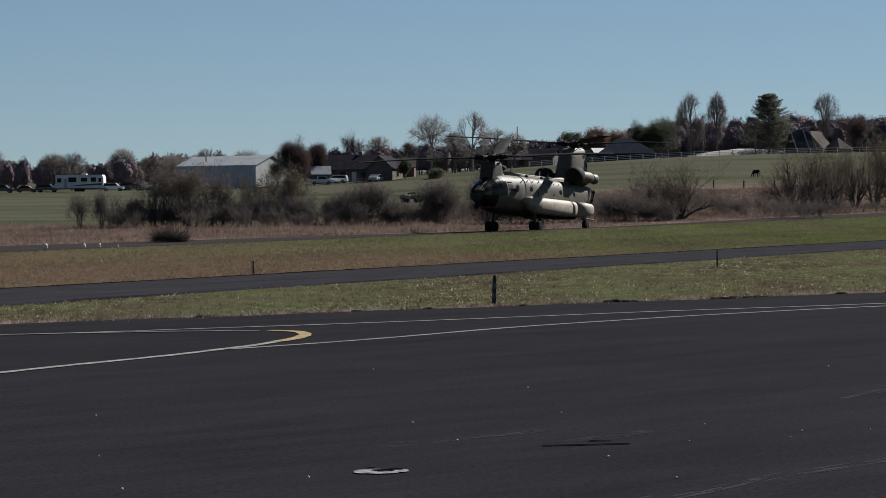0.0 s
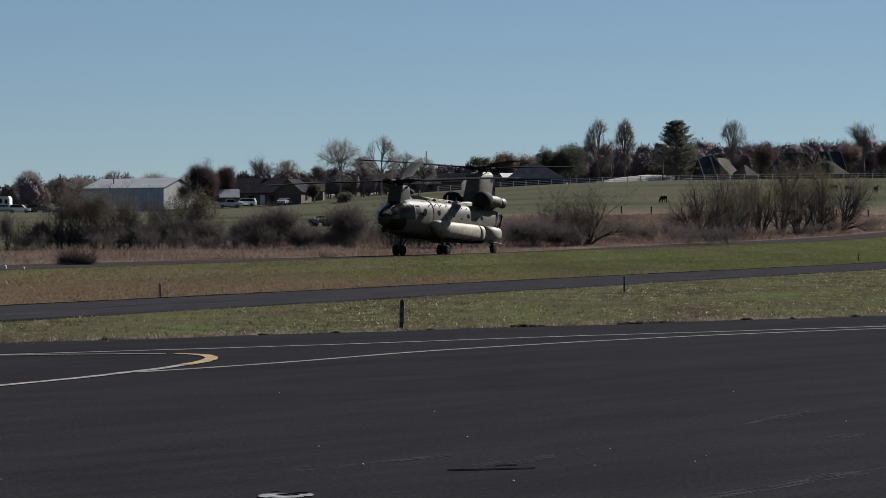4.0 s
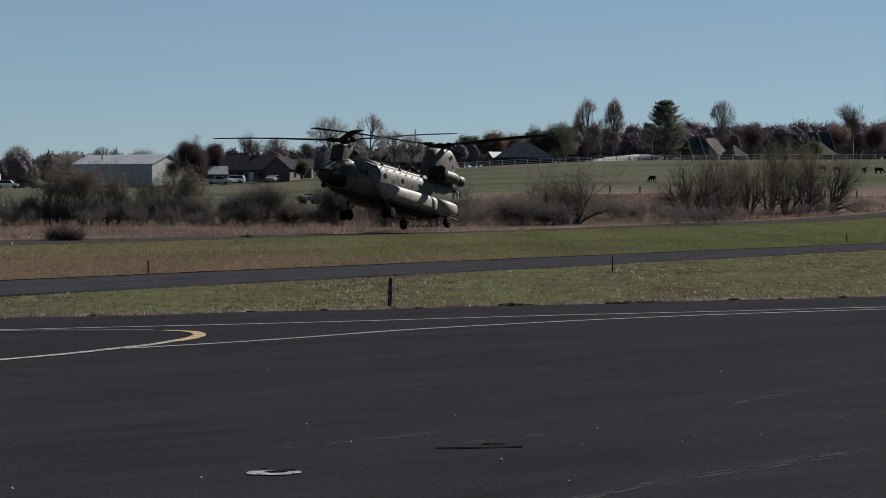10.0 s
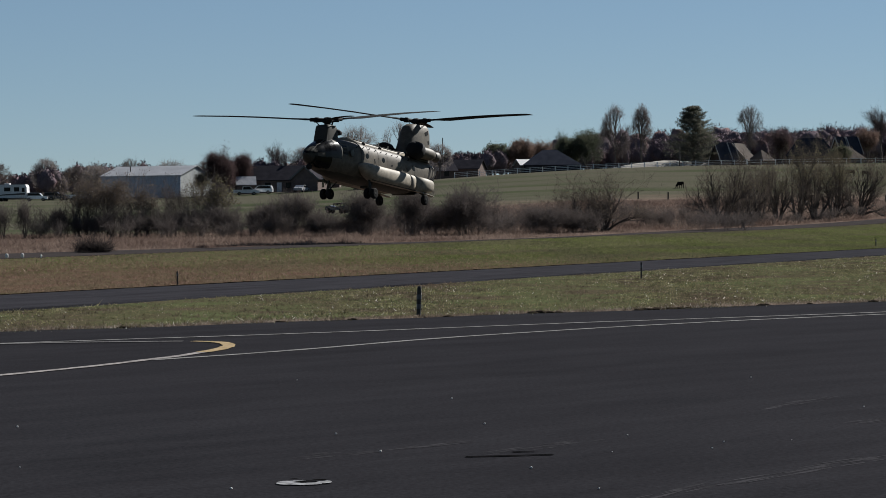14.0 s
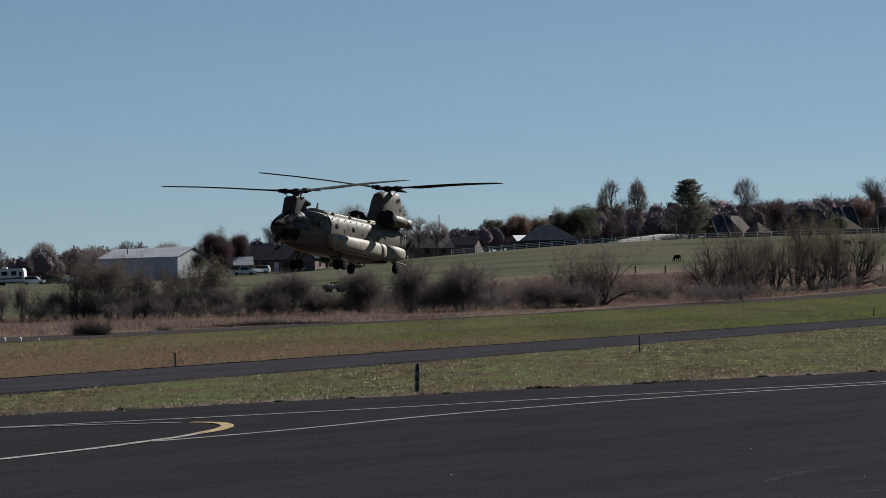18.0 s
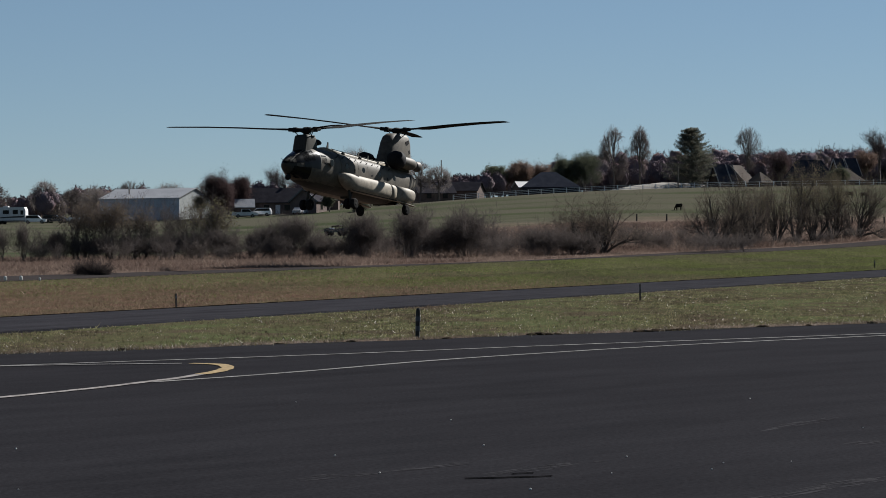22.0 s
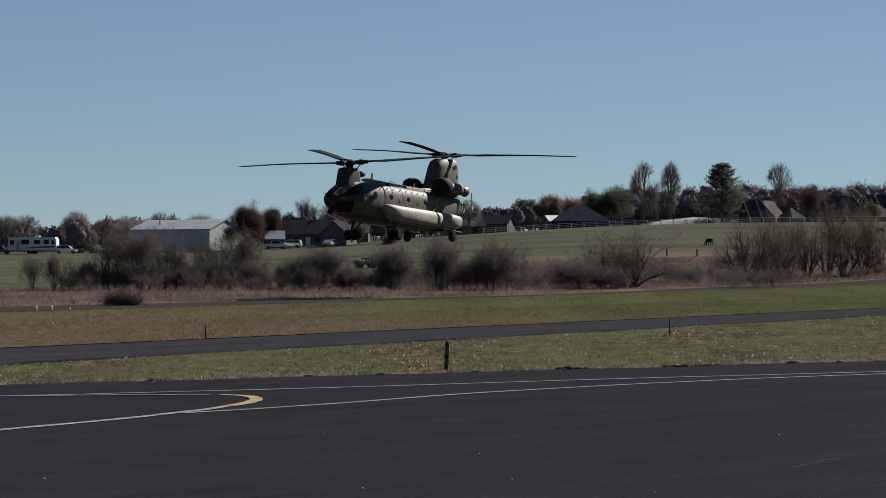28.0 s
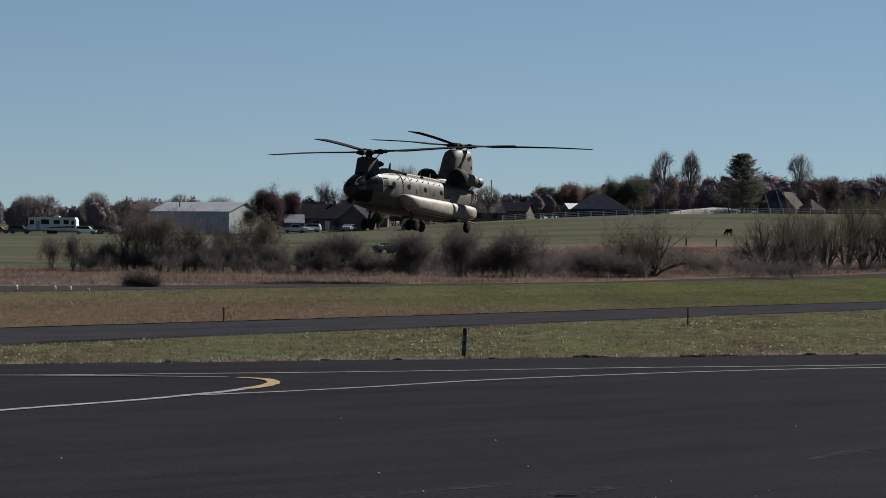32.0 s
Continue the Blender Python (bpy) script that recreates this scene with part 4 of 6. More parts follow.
def crown_tree(name, seed, x, y, top, width, label, twig=None, wood=None, trunk=0.28, low=0.22, leaf=None, per=1, size=0.08, pointed=0.0, group="trees round the farmsteads"):
    """A bare broadleaf: limbs part into boughs and twigs that fill a rounded, uneven crown."""
    rng = np.random.default_rng(seed)
    base = gz(x, y) - 0.1
    h = top - base
    ob = empty(name, (x, y, base), label, "tree", group)
    mid, size3 = np.array((0, 0, h * (0.5 + low / 2))), np.array((width / 2, width / 2, h * (0.5 - low / 2)))

    def spot(r, near=None, spread=1.0):
        d = rng.normal(0, 1, 3) + [0, 0, 0.35] if near is None else near + rng.normal(0, spread, 3)
        d /= np.linalg.norm(d) + 1e-9
        k = 1 - pointed * max(0.0, d[2])
        return d, mid + d * r * size3 * [k, k, 1]

    def arc(out, a, b, r0, r1, steps, sag):
        """A limb that leaves upward and bends outward."""
        p = a
        knee = a * 0.5 + b * 0.5 + np.array((0, 0, sag)) - (b - a) * [0.12, 0.12, 0] + rng.normal(0, 0.12, 3)
        for i in range(1, steps + 1):
            u = i / steps
            q = a * (1 - u) ** 2 + knee * 2 * u * (1 - u) + b * u * u
            out.append((*p, *q, r0 + (r1 - r0) * (u - 1 / steps), r0 + (r1 - r0) * u))
            p = q

    stem, limbs, twigs, tips = [], [], [], []
    fork = np.array((rng.normal(0, 0.15), rng.normal(0, 0.15), h * (low + 0.08)))
    arc(stem, np.zeros(3), fork, trunk, trunk * 0.8, 3, 0)
    arc(stem, fork, mid + [rng.normal(0, 0.3), 0, size3[2] * 0.5], trunk * 0.7, trunk * 0.2, 5, 0)
    for i in range(10):
        d, b = spot(rng.uniform(0.42, 0.62))
        a = fork + np.array((0, 0, 1)) * rng.uniform(-0.5, max(0.3, (b[2] - fork[2]) * 0.6))
        arc(limbs, a, b, trunk * 0.42, 0.07, 5, 0.1 * size3[2])
        for _ in range(8):
            d2, c = spot(rng.uniform(0.72, 0.9), d, 0.38)
            e = a + (b - a) * rng.uniform(0.55, 1.0)
            arc(limbs, e, c, 0.06, 0.03, 3, 0.1)
            for _ in range(9):
                d3, f = spot(rng.uniform(0.86, 1.06), d2, 0.2)
                g = e + (c - e) * rng.uniform(0.4, 1.0)
                arc(twigs, g, f, 0.026, 0.012, 2, 0.08)
                for _ in range(3):
                    k = g + (f - g) * rng.uniform(0.4, 1.0)
                    j = k + rng.normal(0, 0.34, 3) + (f - g) * 0.25
                    twigs.append((*k, *j, 0.016, 0.008))
                    tips.append(j)
    limbs_mesh("trunk", stem, wood or BARK, ob, 6)
    limbs_mesh("branch_mass", limbs, wood or BARK, ob, 4)
    limbs_mesh("twig_mass", twigs, twig or TWIG, ob, 1)
    if leaf:
        leaves("crown", tips, per, size, 0.2, leaf, ob, rng)
    return ob


def conifer(seed, x, y, top, width):
    rng = np.random.default_rng(seed)
    base = gz(x, y) - 0.1
    h = top - base
    ob = empty("conifer", (x, y, base), "tall ragged dark green pine with brownish tips", "tree", "trees round the farmsteads")
    limbs_mesh("trunk", [(0, 0, 0, 0.1, 0, h * 0.5, 0.24, 0.16), (0.1, 0, h * 0.5, 0, 0, h, 0.16, 0.03)], BARK, ob, 6)
    rows, pts = [], []
    for i in range(210):
        u = 0.04 + 0.95 * i / 210
        full = min(1.0, 0.62 + u * 1.3) * (1.0 - u) ** 0.62 + 0.03
        a, r = rng.uniform(0, 2 * math.pi), width / 2 * full * rng.uniform(0.6, 1.12)
        root, tip = np.array((0, 0, u * h)), np.array((math.cos(a) * r, math.sin(a) * r, min(h, u * h + r * rng.uniform(0.1, 0.4))))
        rows.append((*root, *tip, 0.06, 0.015))
        for k in np.linspace(0.3, 1, 9):
            side = np.array((-math.sin(a), math.cos(a), 0)) * r * 0.3 * (1.1 - k)
            for w in (-1, 0, 1):
                pts.append(root + (tip - root) * k + side * w + [0, 0, -0.12 * abs(w)])
    limbs_mesh("branch_mass", rows, TWIG, ob, 3)
    leaves("needle_mass", pts, 7, 0.12, 0.16, NEEDLES, ob, rng)


def make_brush():
    k = "brush behind the runway"
    s = shrub
    s("tall_shrub", 11, -32.6, 190, 5.5, 4.2, 6, "tall slender shrub with thinning rust-coloured leaves", LEAF_RUST, 5, 0.055, upright=2.0, leaf_from=0.5, girth=0.085, wood=BARK_DARK)
    s("tall_shrub", 12, -30.2, 191, 5.8, 4.4, 7, "tall slender shrub with thinning rust-coloured leaves", LEAF_RUST, 7, 0.055, upright=2.0, leaf_from=0.5, girth=0.085, wood=BARK_DARK)
    s("tall_shrub", 13, -27.6, 190, 5.2, 3.6, 5, "tall slender shrub with a few rust-coloured leaves", LEAF_RUST, 4, 0.055, upright=2.2, leaf_from=0.5, girth=0.085, wood=BARK_DARK)
    s("bare_shrub", 14, -25.2, 192, 5.0, 3.2, 4, "upright bare grey-brown shrub", upright=2.0)
    s("bare_shrub", 15, -22.8, 192, 4.8, 3.4, 5, "leaning bare shrub with olive leaves on top", LEAF_WILLOW, 2, 0.07, upright=1.3, leaf_from=0.6)
    s("bare_shrub", 16, -20.9, 191, 5.0, 3.0, 4, "upright shrub with pale green leaves on top", LEAF_WILLOW, 3, 0.08, upright=1.8, leaf_from=0.5)
    for i, (x, top, w) in enumerate(((-34.3, 2.4, 3.0), (-31.2, 2.0, 3.2), (-28.4, 2.2, 3.0), (-25.6, 2.3, 3.2), (-23.0, 2.6, 3.2), (-20.4, 2.5, 3.2))):
        s("low_thicket", 30 + i, x, 189, top, w, 9, "low dense dark bare thicket", levels=3, girth=0.03)
    s("thin_shrub", 40, -38.6, 188, 3.0, 2.4, 3, "thin upright bare shrub", upright=1.2, levels=3)
    s("thin_shrub", 41, -37.0, 188, 3.2, 2.6, 4, "thin upright bare shrub", upright=1.2, levels=3)
    s("thin_shrub", 42, -18.3, 188, 2.6, 2.2, 5, "thin upright bare shrub", upright=1.5)
    s("round_thicket", 43, -16.4, 186, 2.7, 3.4, 13, "rounded dark bare thicket", girth=0.03)
    s("round_thicket", 44, -14.4, 186, 3.6, 3.6, 13, "rounded dark bare thicket", girth=0.03)
    s("round_thicket", 45, -11.4, 185, 1.9, 3.8, 12, "low dark bare thicket", girth=0.03)
    s("round_thicket", 46, -8.4, 184, 3.6, 3.9, 18, "rounded dark bare thicket", girth=0.03)
    s("upright_shrub", 47, -4.7, 182, 4.5, 3.8, 15, "fan-shaped dark bare shrub", upright=1.5, girth=0.04)
    s("round_thicket", 48, -0.3, 184, 4.0, 4.8, 22, "broad rounded dark bare thicket", girth=0.03, upright=1.3)
    s("low_thicket", 49, -2.6, 186, 2.4, 3.8, 12, "low dark bare thicket", girth=0.03)
    s("low_thicket", 50, 6.2, 186, 2.5, 4.0, 13, "low rounded dark bare thicket", girth=0.03)
    s("low_thicket", 58, 8.4, 187, 1.9, 3.6, 11, "low rounded dark bare thicket", girth=0.03)
    s("spreading_tree", 51, 10.7, 192, 5.2, 8.6, 11, "low spreading bare tree with crooked leaning stems", LEAF_WILLOW, 1, 0.04, upright=0.5, girth=0.13, fuzz_n=4, twig=TWIG_WILLOW, wood=BARK_DARK, fan=True)
    # the willow thicket stands just beyond the runway: bearing, height, width, stems, spread
    for i, (b, h, w, n, up, per) in enumerate(((0.108, 5.8, 6.4, 10, 0.5, 1), (0.117, 6.8, 6.4, 9, 0.55, 2), (0.126, 6.0, 5.0, 6, 0.6, 3), (0.134, 7.0, 4.6, 6, 0.8, 5), (0.1425, 9.0, 4.8, 7, 1.0, 9), (0.150, 6.6, 5.2, 7, 0.6, 5), (0.159, 8.4, 5.6, 9, 0.7, 11), (0.169, 7.0, 7.6, 11, 0.45, 3))):
        y = 75 / (ACROSS[1] + ACROSS[0] * b) + (i % 3) * 1.5
        s("willow_shrub", 60 + i, b * y, y, gz(b * y, y) + h, w, n, "large multi-stemmed shrub with sparse yellow-green leaves", LEAF_WILLOW, per, 0.04, upright=up, girth=0.17, leaf_from=0.5, fuzz_n=3, twig=TWIG_WILLOW, wood=BARK_DARK, fan=True)
    for i in range(7):
        b = 0.098 + 0.014 * i
        y = 73 / (ACROSS[1] + ACROSS[0] * b)
        s("low_brush", 400 + i, b * y, y, gz(b * y, y) + random.uniform(0.9, 1.7), random.uniform(2.4, 3.6), 7, "low grey-brown bare brush", levels=2, girth=0.025)
    for i in range(30):
        x = -36 + i * 1.42 + random.uniform(-0.5, 0.5)
        s("low_brush", 300 + i, x, 186 + random.uniform(-3, 6), gz(x, 187) + random.uniform(1.0, 1.8), random.uniform(2.2, 3.4), 8, "low grey-brown bare brush", levels=2, girth=0.02)
    for i in range(26):
        x, y = -8 + i * 1.25 + random.uniform(-0.6, 0.6), 194 + random.uniform(0, 14)
        s("low_brush", 340 + i, x, y, gz(x, y) + random.uniform(1.2, 2.4), random.uniform(2.2, 3.4), 8, "low grey-brown bare brush", levels=2, girth=0.022)
    s("dark_bush", 80, -19.2, 113, 0.34, 1.0, 12, "low dark bush beside the runway", levels=2, girth=0.012, twig=TWIG_DARK, fuzz_n=2)
    s("dark_bush", 81, -18.4, 113, 0.27, 1.0, 12, "low dark bush beside the runway", levels=2, girth=0.012, twig=TWIG_DARK, fuzz_n=2)


make_brush()


# ---- the helicopter ----
# Its own space: x ahead, y to its left, z up from the ground under the wheels.
FRONT_HUB, REAR_HUB = (6.07, 0.0, 4.78), (-5.85, 0.0, 5.78)
helicopter = tagged(new("helicopter"), "olive drab tandem-rotor military transport helicopter, hovering", "helicopter")


HULL = [(8.78, 0.06, 1.74, 1.88, 2.0, 0), (8.66, 0.22, 1.58, 2.02, 2.1, 0), (8.35, 0.42, 1.36, 2.22, 2.2, 0), (7.8, 0.65, 1.12, 2.54, 2.2, 0), (7.0, 0.86, 0.90, 2.92, 2.3, 0),
        (6.2, 1.01, 0.78, 3.12, 2.4, 0), (5.2, 1.14, 0.72, 3.18, 2.5, 0), (4.3, 1.22, 0.70, 3.19, 2.8, 0), (3.4, 1.25, 0.68, 3.20, 3.0, 0), (0.0, 1.25, 0.68, 3.20, 3.2, 0), (-3.2, 1.25, 0.70, 3.20, 3.2, 0),
        (-4.4, 1.24, 0.86, 3.18, 3.2, 0), (-5.4, 1.20, 1.22, 3.16, 3.2, 0), (-6.3, 1.10, 1.66, 3.08, 3.6, 0), (-6.95, 0.96, 2.02, 2.94, 3.2, 0), (-7.25, 0.80, 2.22, 2.80, 3.0, 0)]


def hull_patch(name, keep, material, label=""):
    """A skin 8 mm proud of the hull, over those of its faces that keep() takes."""
    bm = bmesh.new()
    loft(bm, denser(HULL, 0.1), 64, 2.3)
    bmesh.ops.delete(bm, geom=[f for f in bm.faces if not keep(*f.calc_center_median())], context="FACES")
    bm.normal_update()
    push = {v: v.normal.copy() for v in bm.verts}
    for v, n in push.items():
        v.co += n * 0.008
    part(name, bm, material, helicopter, label, True)


def fuselage():
    bm = bmesh.new()
    loft(bm, denser(HULL), 48, 2.3)
    body = part("fuselage", bm, OLIVE, helicopter, smooth=True)
    # raised frames round the cabin
    for x in (3.8, 2.85, 1.6, 0.35, -0.9, -2.15, -3.4):
        bm = bmesh.new()
        loft(bm, [(x - 0.02, 1.256, 0.676, 3.206, 3.2, 0), (x + 0.02, 1.256, 0.676, 3.206, 3.2, 0)], 32, 2.3)
        part("frame_seam", bm, OLIVE, body)
    # rear ramp
    bm = bmesh.new()
    box(bm, (2.3, 1.7, 0.08), (-5.25, 0, 1.20), (0, 23, 0), 0.02)
    part("ramp", bm, OLIVE_DARK, helicopter, "closed cargo ramp under the tail")
    # cabin windows, five a side
    for side in (1, -1):
        for x in (5.0, 3.1, 0.95, -1.2, -3.2):
            bm = bmesh.new()
            lathe(bm, (x, side * 1.205, 2.30), [(0.25, 0), (0.25, 0.03), (0.22, 0.034)], 20, (-90 * side, 0, 0))
            ring = part("porthole", bm, OLIVE_DARK, helicopter, "round dark cabin window")
            bm = bmesh.new()
            lathe(bm, (x, side * 1.205, 2.30), [(0.21, 0), (0.21, 0.038), (0.12, 0.040)], 20, (-90 * side, 0, 0))
            part("pane", bm, GLASS_DARK, ring)
    # cockpit glazing: windscreen panes, side windows, chin windows; oversized to darken the shaded nose
    for y0, y1 in ((-0.95, -0.34), (-0.28, 0.28), (0.34, 0.95)):
        hull_patch("windscreen_pane", lambda x, y, z: x > 6.5 and z > 1.9 + 0.16 * (8.3 - x) and y0 < y < y1, GLASS_DARK, "dark windscreen pane")
    for side in (1, -1):
        hull_patch("cockpit_window", lambda x, y, z: 5.98 < x < 7.5 and 1.8 < z < 2.8 and side * y > 0.5, GLASS_DARK)
        hull_patch("chin_window", lambda x, y, z: 6.9 < x < 8.25 and 1.08 < z < 1.74 and side * y > 0.18, GLASS_DARK)
        hull_patch("door_window", lambda x, y, z: 5.35 < x < 5.85 and 2.1 < z < 2.66 and side * y > 0.6, GLASS_DARK)
        hull_patch("crew_door", lambda x, y, z: 5.25 < x < 6.0 and 0.95 < z < 2.6 and side * y > 0.8, OLIVE, "flush crew door")
    # lettering too small to read, as bars
    for side in (1, -1):
        for x in (4.2, 3.5, 2.75, 1.95, 1.2, 0.45, -0.3, -1.05, -1.8, -2.6):
            bm = bmesh.new()
            box(bm, (0.38, 0.04, 0.085), (x, side * 1.10, 2.80), (-30 * side, 32, 0), 0.01)
            part("flank_step", bm, BLACK, helicopter, "small slanted dark foothold")
        for x, w, h in ((2.1, 0.16, 0.3), (-0.2, 0.3, 0.12), (-2.3, 0.14, 0.26)):
            bm = bmesh.new()
            box(bm, (w, 0.03, h), (x, side * 1.235, 2.15), (0, 15, 0), 0.008)
            part("flank_vent", bm, BLACK, helicopter)
    # The shade under the hull is painted on as a darker skin.
    hull_patch("shaded_belly_skin", lambda x, y, z: -4.6 < x < 7.6 and z < 0.98 and abs(y) < 1.1, OLIVE_DARK, "belly skin painted dark for the shade underneath")
    # Dark paint on the tip stands in for shade on the nose.
    hull_patch("shaded_nose_cap", lambda x, y, z: x > 8.1, OLIVE_DARK, "nose cap painted dark for the nose's shade")
    # nose: probes and a sensor turret
    bm = bmesh.new()
    bmesh.ops.create_uvsphere(bm, u_segments=14, v_segments=10, radius=0.19, matrix=pose(8.2, 0, 1.06))
    rod(bm, (8.15, 0, 1.06), (8.15, 0, 1.4), 0.09)
    part("sensor_turret", bm, BLACK, helicopter)
    for y in (0.25, -0.25):
        bm = bmesh.new()
        rod(bm, (8.4, y, 2.1), (8.7, y, 2.16), 0.022, 0.012, 8)
        part("pitot_probe", bm, OLIVE_DARK, helicopter)


def pods():
    for side in (1, -1):
        bm = bmesh.new()
        loft(bm, [(4.16, 0.10, 1.56, 1.72, 2.2, side * 1.26), (4.08, 0.24, 1.44, 1.79, 2.3, side * 1.34), (3.85, 0.36, 1.20, 1.84, 2.4, side * 1.40), (3.5, 0.44, 0.98, 1.86, 2.5, side * 1.44), (3.2, 0.48, 0.86, 1.86, 2.5, side * 1.45),
                  (2.9, 0.50, 0.78, 1.84, 2.5, side * 1.46), (-1.6, 0.50, 0.78, 1.84, 2.5, side * 1.46), (-1.7, 0.46, 0.82, 1.80, 2.5, side * 1.45)], 32)
        part("fuel_pod", bm, OLIVE_LIT, helicopter, "long rounded fuel sponson along the flank", True)
        bm = bmesh.new()
        loft(bm, [(-1.7, 0.47, 0.81, 1.82, 2.5, side * 1.45), (-2.45, 0.47, 0.81, 1.82, 2.5, side * 1.45)], 32)
        part("pod_joint", bm, OLIVE_LIT, helicopter, "recessed joint between the two sponson tanks", True)
        bm = bmesh.new()
        loft(bm, [(-2.45, 0.48, 0.80, 1.84, 2.5, side * 1.46), (-4.4, 0.47, 0.86, 1.84, 2.5, side * 1.45), (-5.2, 0.40, 0.98, 1.80, 2.5, side * 1.40), (-5.45, 0.28, 1.08, 1.70, 2.4, side * 1.36)], 32)
        part("rear_pod", bm, OLIVE_LIT, helicopter, "", True)
        bm = bmesh.new()
        box(bm, (6.0, 0.05, 0.06), (0.2, side * 1.72, 0.82), (0, 0, 0), 0.01)
        part("pod_rail", bm, OLIVE_DARK, helicopter)
        bm = bmesh.new()
        box(bm, (2.6, 0.3, 0.05), (-4.0, side * 1.62, 0.78), (0, -2, 0), 0.015)
        part("pod_ledge", bm, OLIVE_LIT, helicopter, "pale ledge under the rear sponson")


def pylons():
    bm = bmesh.new()
    loft(bm, [(7.3, 0.34, 2.8, 2.98, 2.4, 0), (6.98, 0.48, 2.8, 3.50, 3.4, 0), (6.84, 0.45, 2.8, 4.20, 5.0, 0), (6.74, 0.47, 2.8, 4.42, 6.0, 0), (6.4, 0.47, 2.8, 4.48, 6.0, 0), (5.8, 0.46, 2.8, 4.48, 6.0, 0),
              (5.56, 0.44, 2.8, 4.40, 6.0, 0), (5.46, 0.43, 2.8, 3.95, 5.0, 0)], 32)
    part("front_pylon", bm, OLIVE_DARK, helicopter, "dark forward rotor pylon", True)
    # Pale olive stands in for sunlight on the slope behind the dark pylon.
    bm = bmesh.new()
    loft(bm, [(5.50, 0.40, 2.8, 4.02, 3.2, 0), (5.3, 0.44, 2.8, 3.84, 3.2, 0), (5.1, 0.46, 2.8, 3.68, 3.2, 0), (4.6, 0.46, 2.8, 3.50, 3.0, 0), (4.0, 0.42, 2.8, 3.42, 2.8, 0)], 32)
    part("pylon_fairing", bm, OLIVE_LIT, helicopter, "sloping fairing behind the forward pylon, painted pale for sunlight", True)
    bm = bmesh.new()
    loft(bm, [(5.3, 0.30, 3.95, 4.25, 2.2, 0), (4.95, 0.34, 3.88, 4.30, 2.4, 0), (4.6, 0.26, 3.94, 4.22, 2.2, 0)], 18)
    part("cooler_duct", bm, BLACK, helicopter, "round dark oil cooler outlet", True)
    bm = bmesh.new()
    loft(bm, [(4.2, 0.40, 3.0, 3.44, 3.2, 0), (2, 0.38, 3.0, 3.40, 3.2, 0), (-2.4, 0.38, 3.0, 3.40, 3.2, 0), (-3.6, 0.42, 3.0, 3.55, 3.2, 0)], 20)
    part("drive_tunnel", bm, OLIVE_LIT, helicopter, "raised drive shaft fairing along the roof", True)
    # aft pylon: a tall slab, narrower and farther back towards its top
    bm = bmesh.new()
    rings = []
    for z, x0, x1, hw in ((3.0, -3.2, -7.15, 0.72), (3.5, -3.5, -7.2, 0.70), (4.2, -3.85, -7.22, 0.66), (4.9, -4.15, -7.2, 0.62), (5.3, -4.4, -7.1, 0.54), (5.5, -4.8, -6.9, 0.40)):
        ring = []
        for i in range(24):
            a = 2 * math.pi * i / 24
            c, s = math.cos(a), math.sin(a)
            ring.append(bm.verts.new(((x0 + x1) / 2 + (x0 - x1) / 2 * math.copysign(abs(c) ** 0.6, c), hw * math.copysign(abs(s) ** 0.8, s), z)))
        rings.append(ring)
    for a, b in zip(rings, rings[1:]):
        for i in range(24):
            bm.faces.new((a[i], a[(i + 1) % 24], b[(i + 1) % 24], b[i]))
    bm.faces.new(rings[-1])
    bmesh.ops.recalc_face_normals(bm, faces=bm.faces)
    part("rear_pylon", bm, OLIVE, helicopter, "tall slab-sided aft rotor pylon", True)
    for x, z in ((-6.2, 4.95), (-6.35, 4.3)):
        bm = bmesh.new()
        box(bm, (0.45, 0.02, 0.26), (x, 0.62, z), (0, 20, 0), 0.005)
        part("vent_louvre", bm, BLACK, helicopter)
    for side in (1, -1):
        for k, x in enumerate((-5.6, -6.1, -6.6)):
            bm = bmesh.new()
            box(bm, (0.26, 0.05, 0.9), (x, side * (1.17 - 0.08 * k), 2.35), (0, -28, 0), 0.008)
            part("tail_stripe", bm, BLACK, helicopter, "slanted dark stripe on the tail")


def engines():
    for side in (1, -1):
        y = side * 1.16
        bm = bmesh.new()
        lathe(bm, (-3.85, y, 3.58), [(0.34, -0.35), (0.40, -0.2), (0.40, 1.55), (0.36, 1.9), (0.30, 2.05)], 22, (0, -90, 0))
        nacelle = part("engine", bm, OLIVE, helicopter, "long turboshaft engine nacelle beside the pylon", True)
        bm = bmesh.new()
        lathe(bm, (-3.25, y, 3.62), [(0.16, -0.36), (0.38, -0.30), (0.52, -0.12), (0.58, 0.10), (0.58, 0.62), (0.48, 0.74)], 26, (0, -90, 0))
        part("intake_filter", bm, BLACK, nacelle, "drum-shaped black intake filter", True)
        bm = bmesh.new()
        lathe(bm, (-5.95, y, 3.56), [(0.30, 0), (0.30, 0.3), (0.33, 0.55), (0.36, 0.75), (0.30, 0.76), (0.26, 0.4)], 22, (0, -90, 8 * side))
        part("exhaust", bm, EXHAUST, nacelle, "heat-stained steel exhaust pipe", True)
        bm = bmesh.new()
        box(bm, (1.6, 0.5, 0.5), (-4.9, side * 0.72, 3.30), (0, 0, 0), 0.08)
        part("engine_mount", bm, OLIVE_DARK, nacelle)


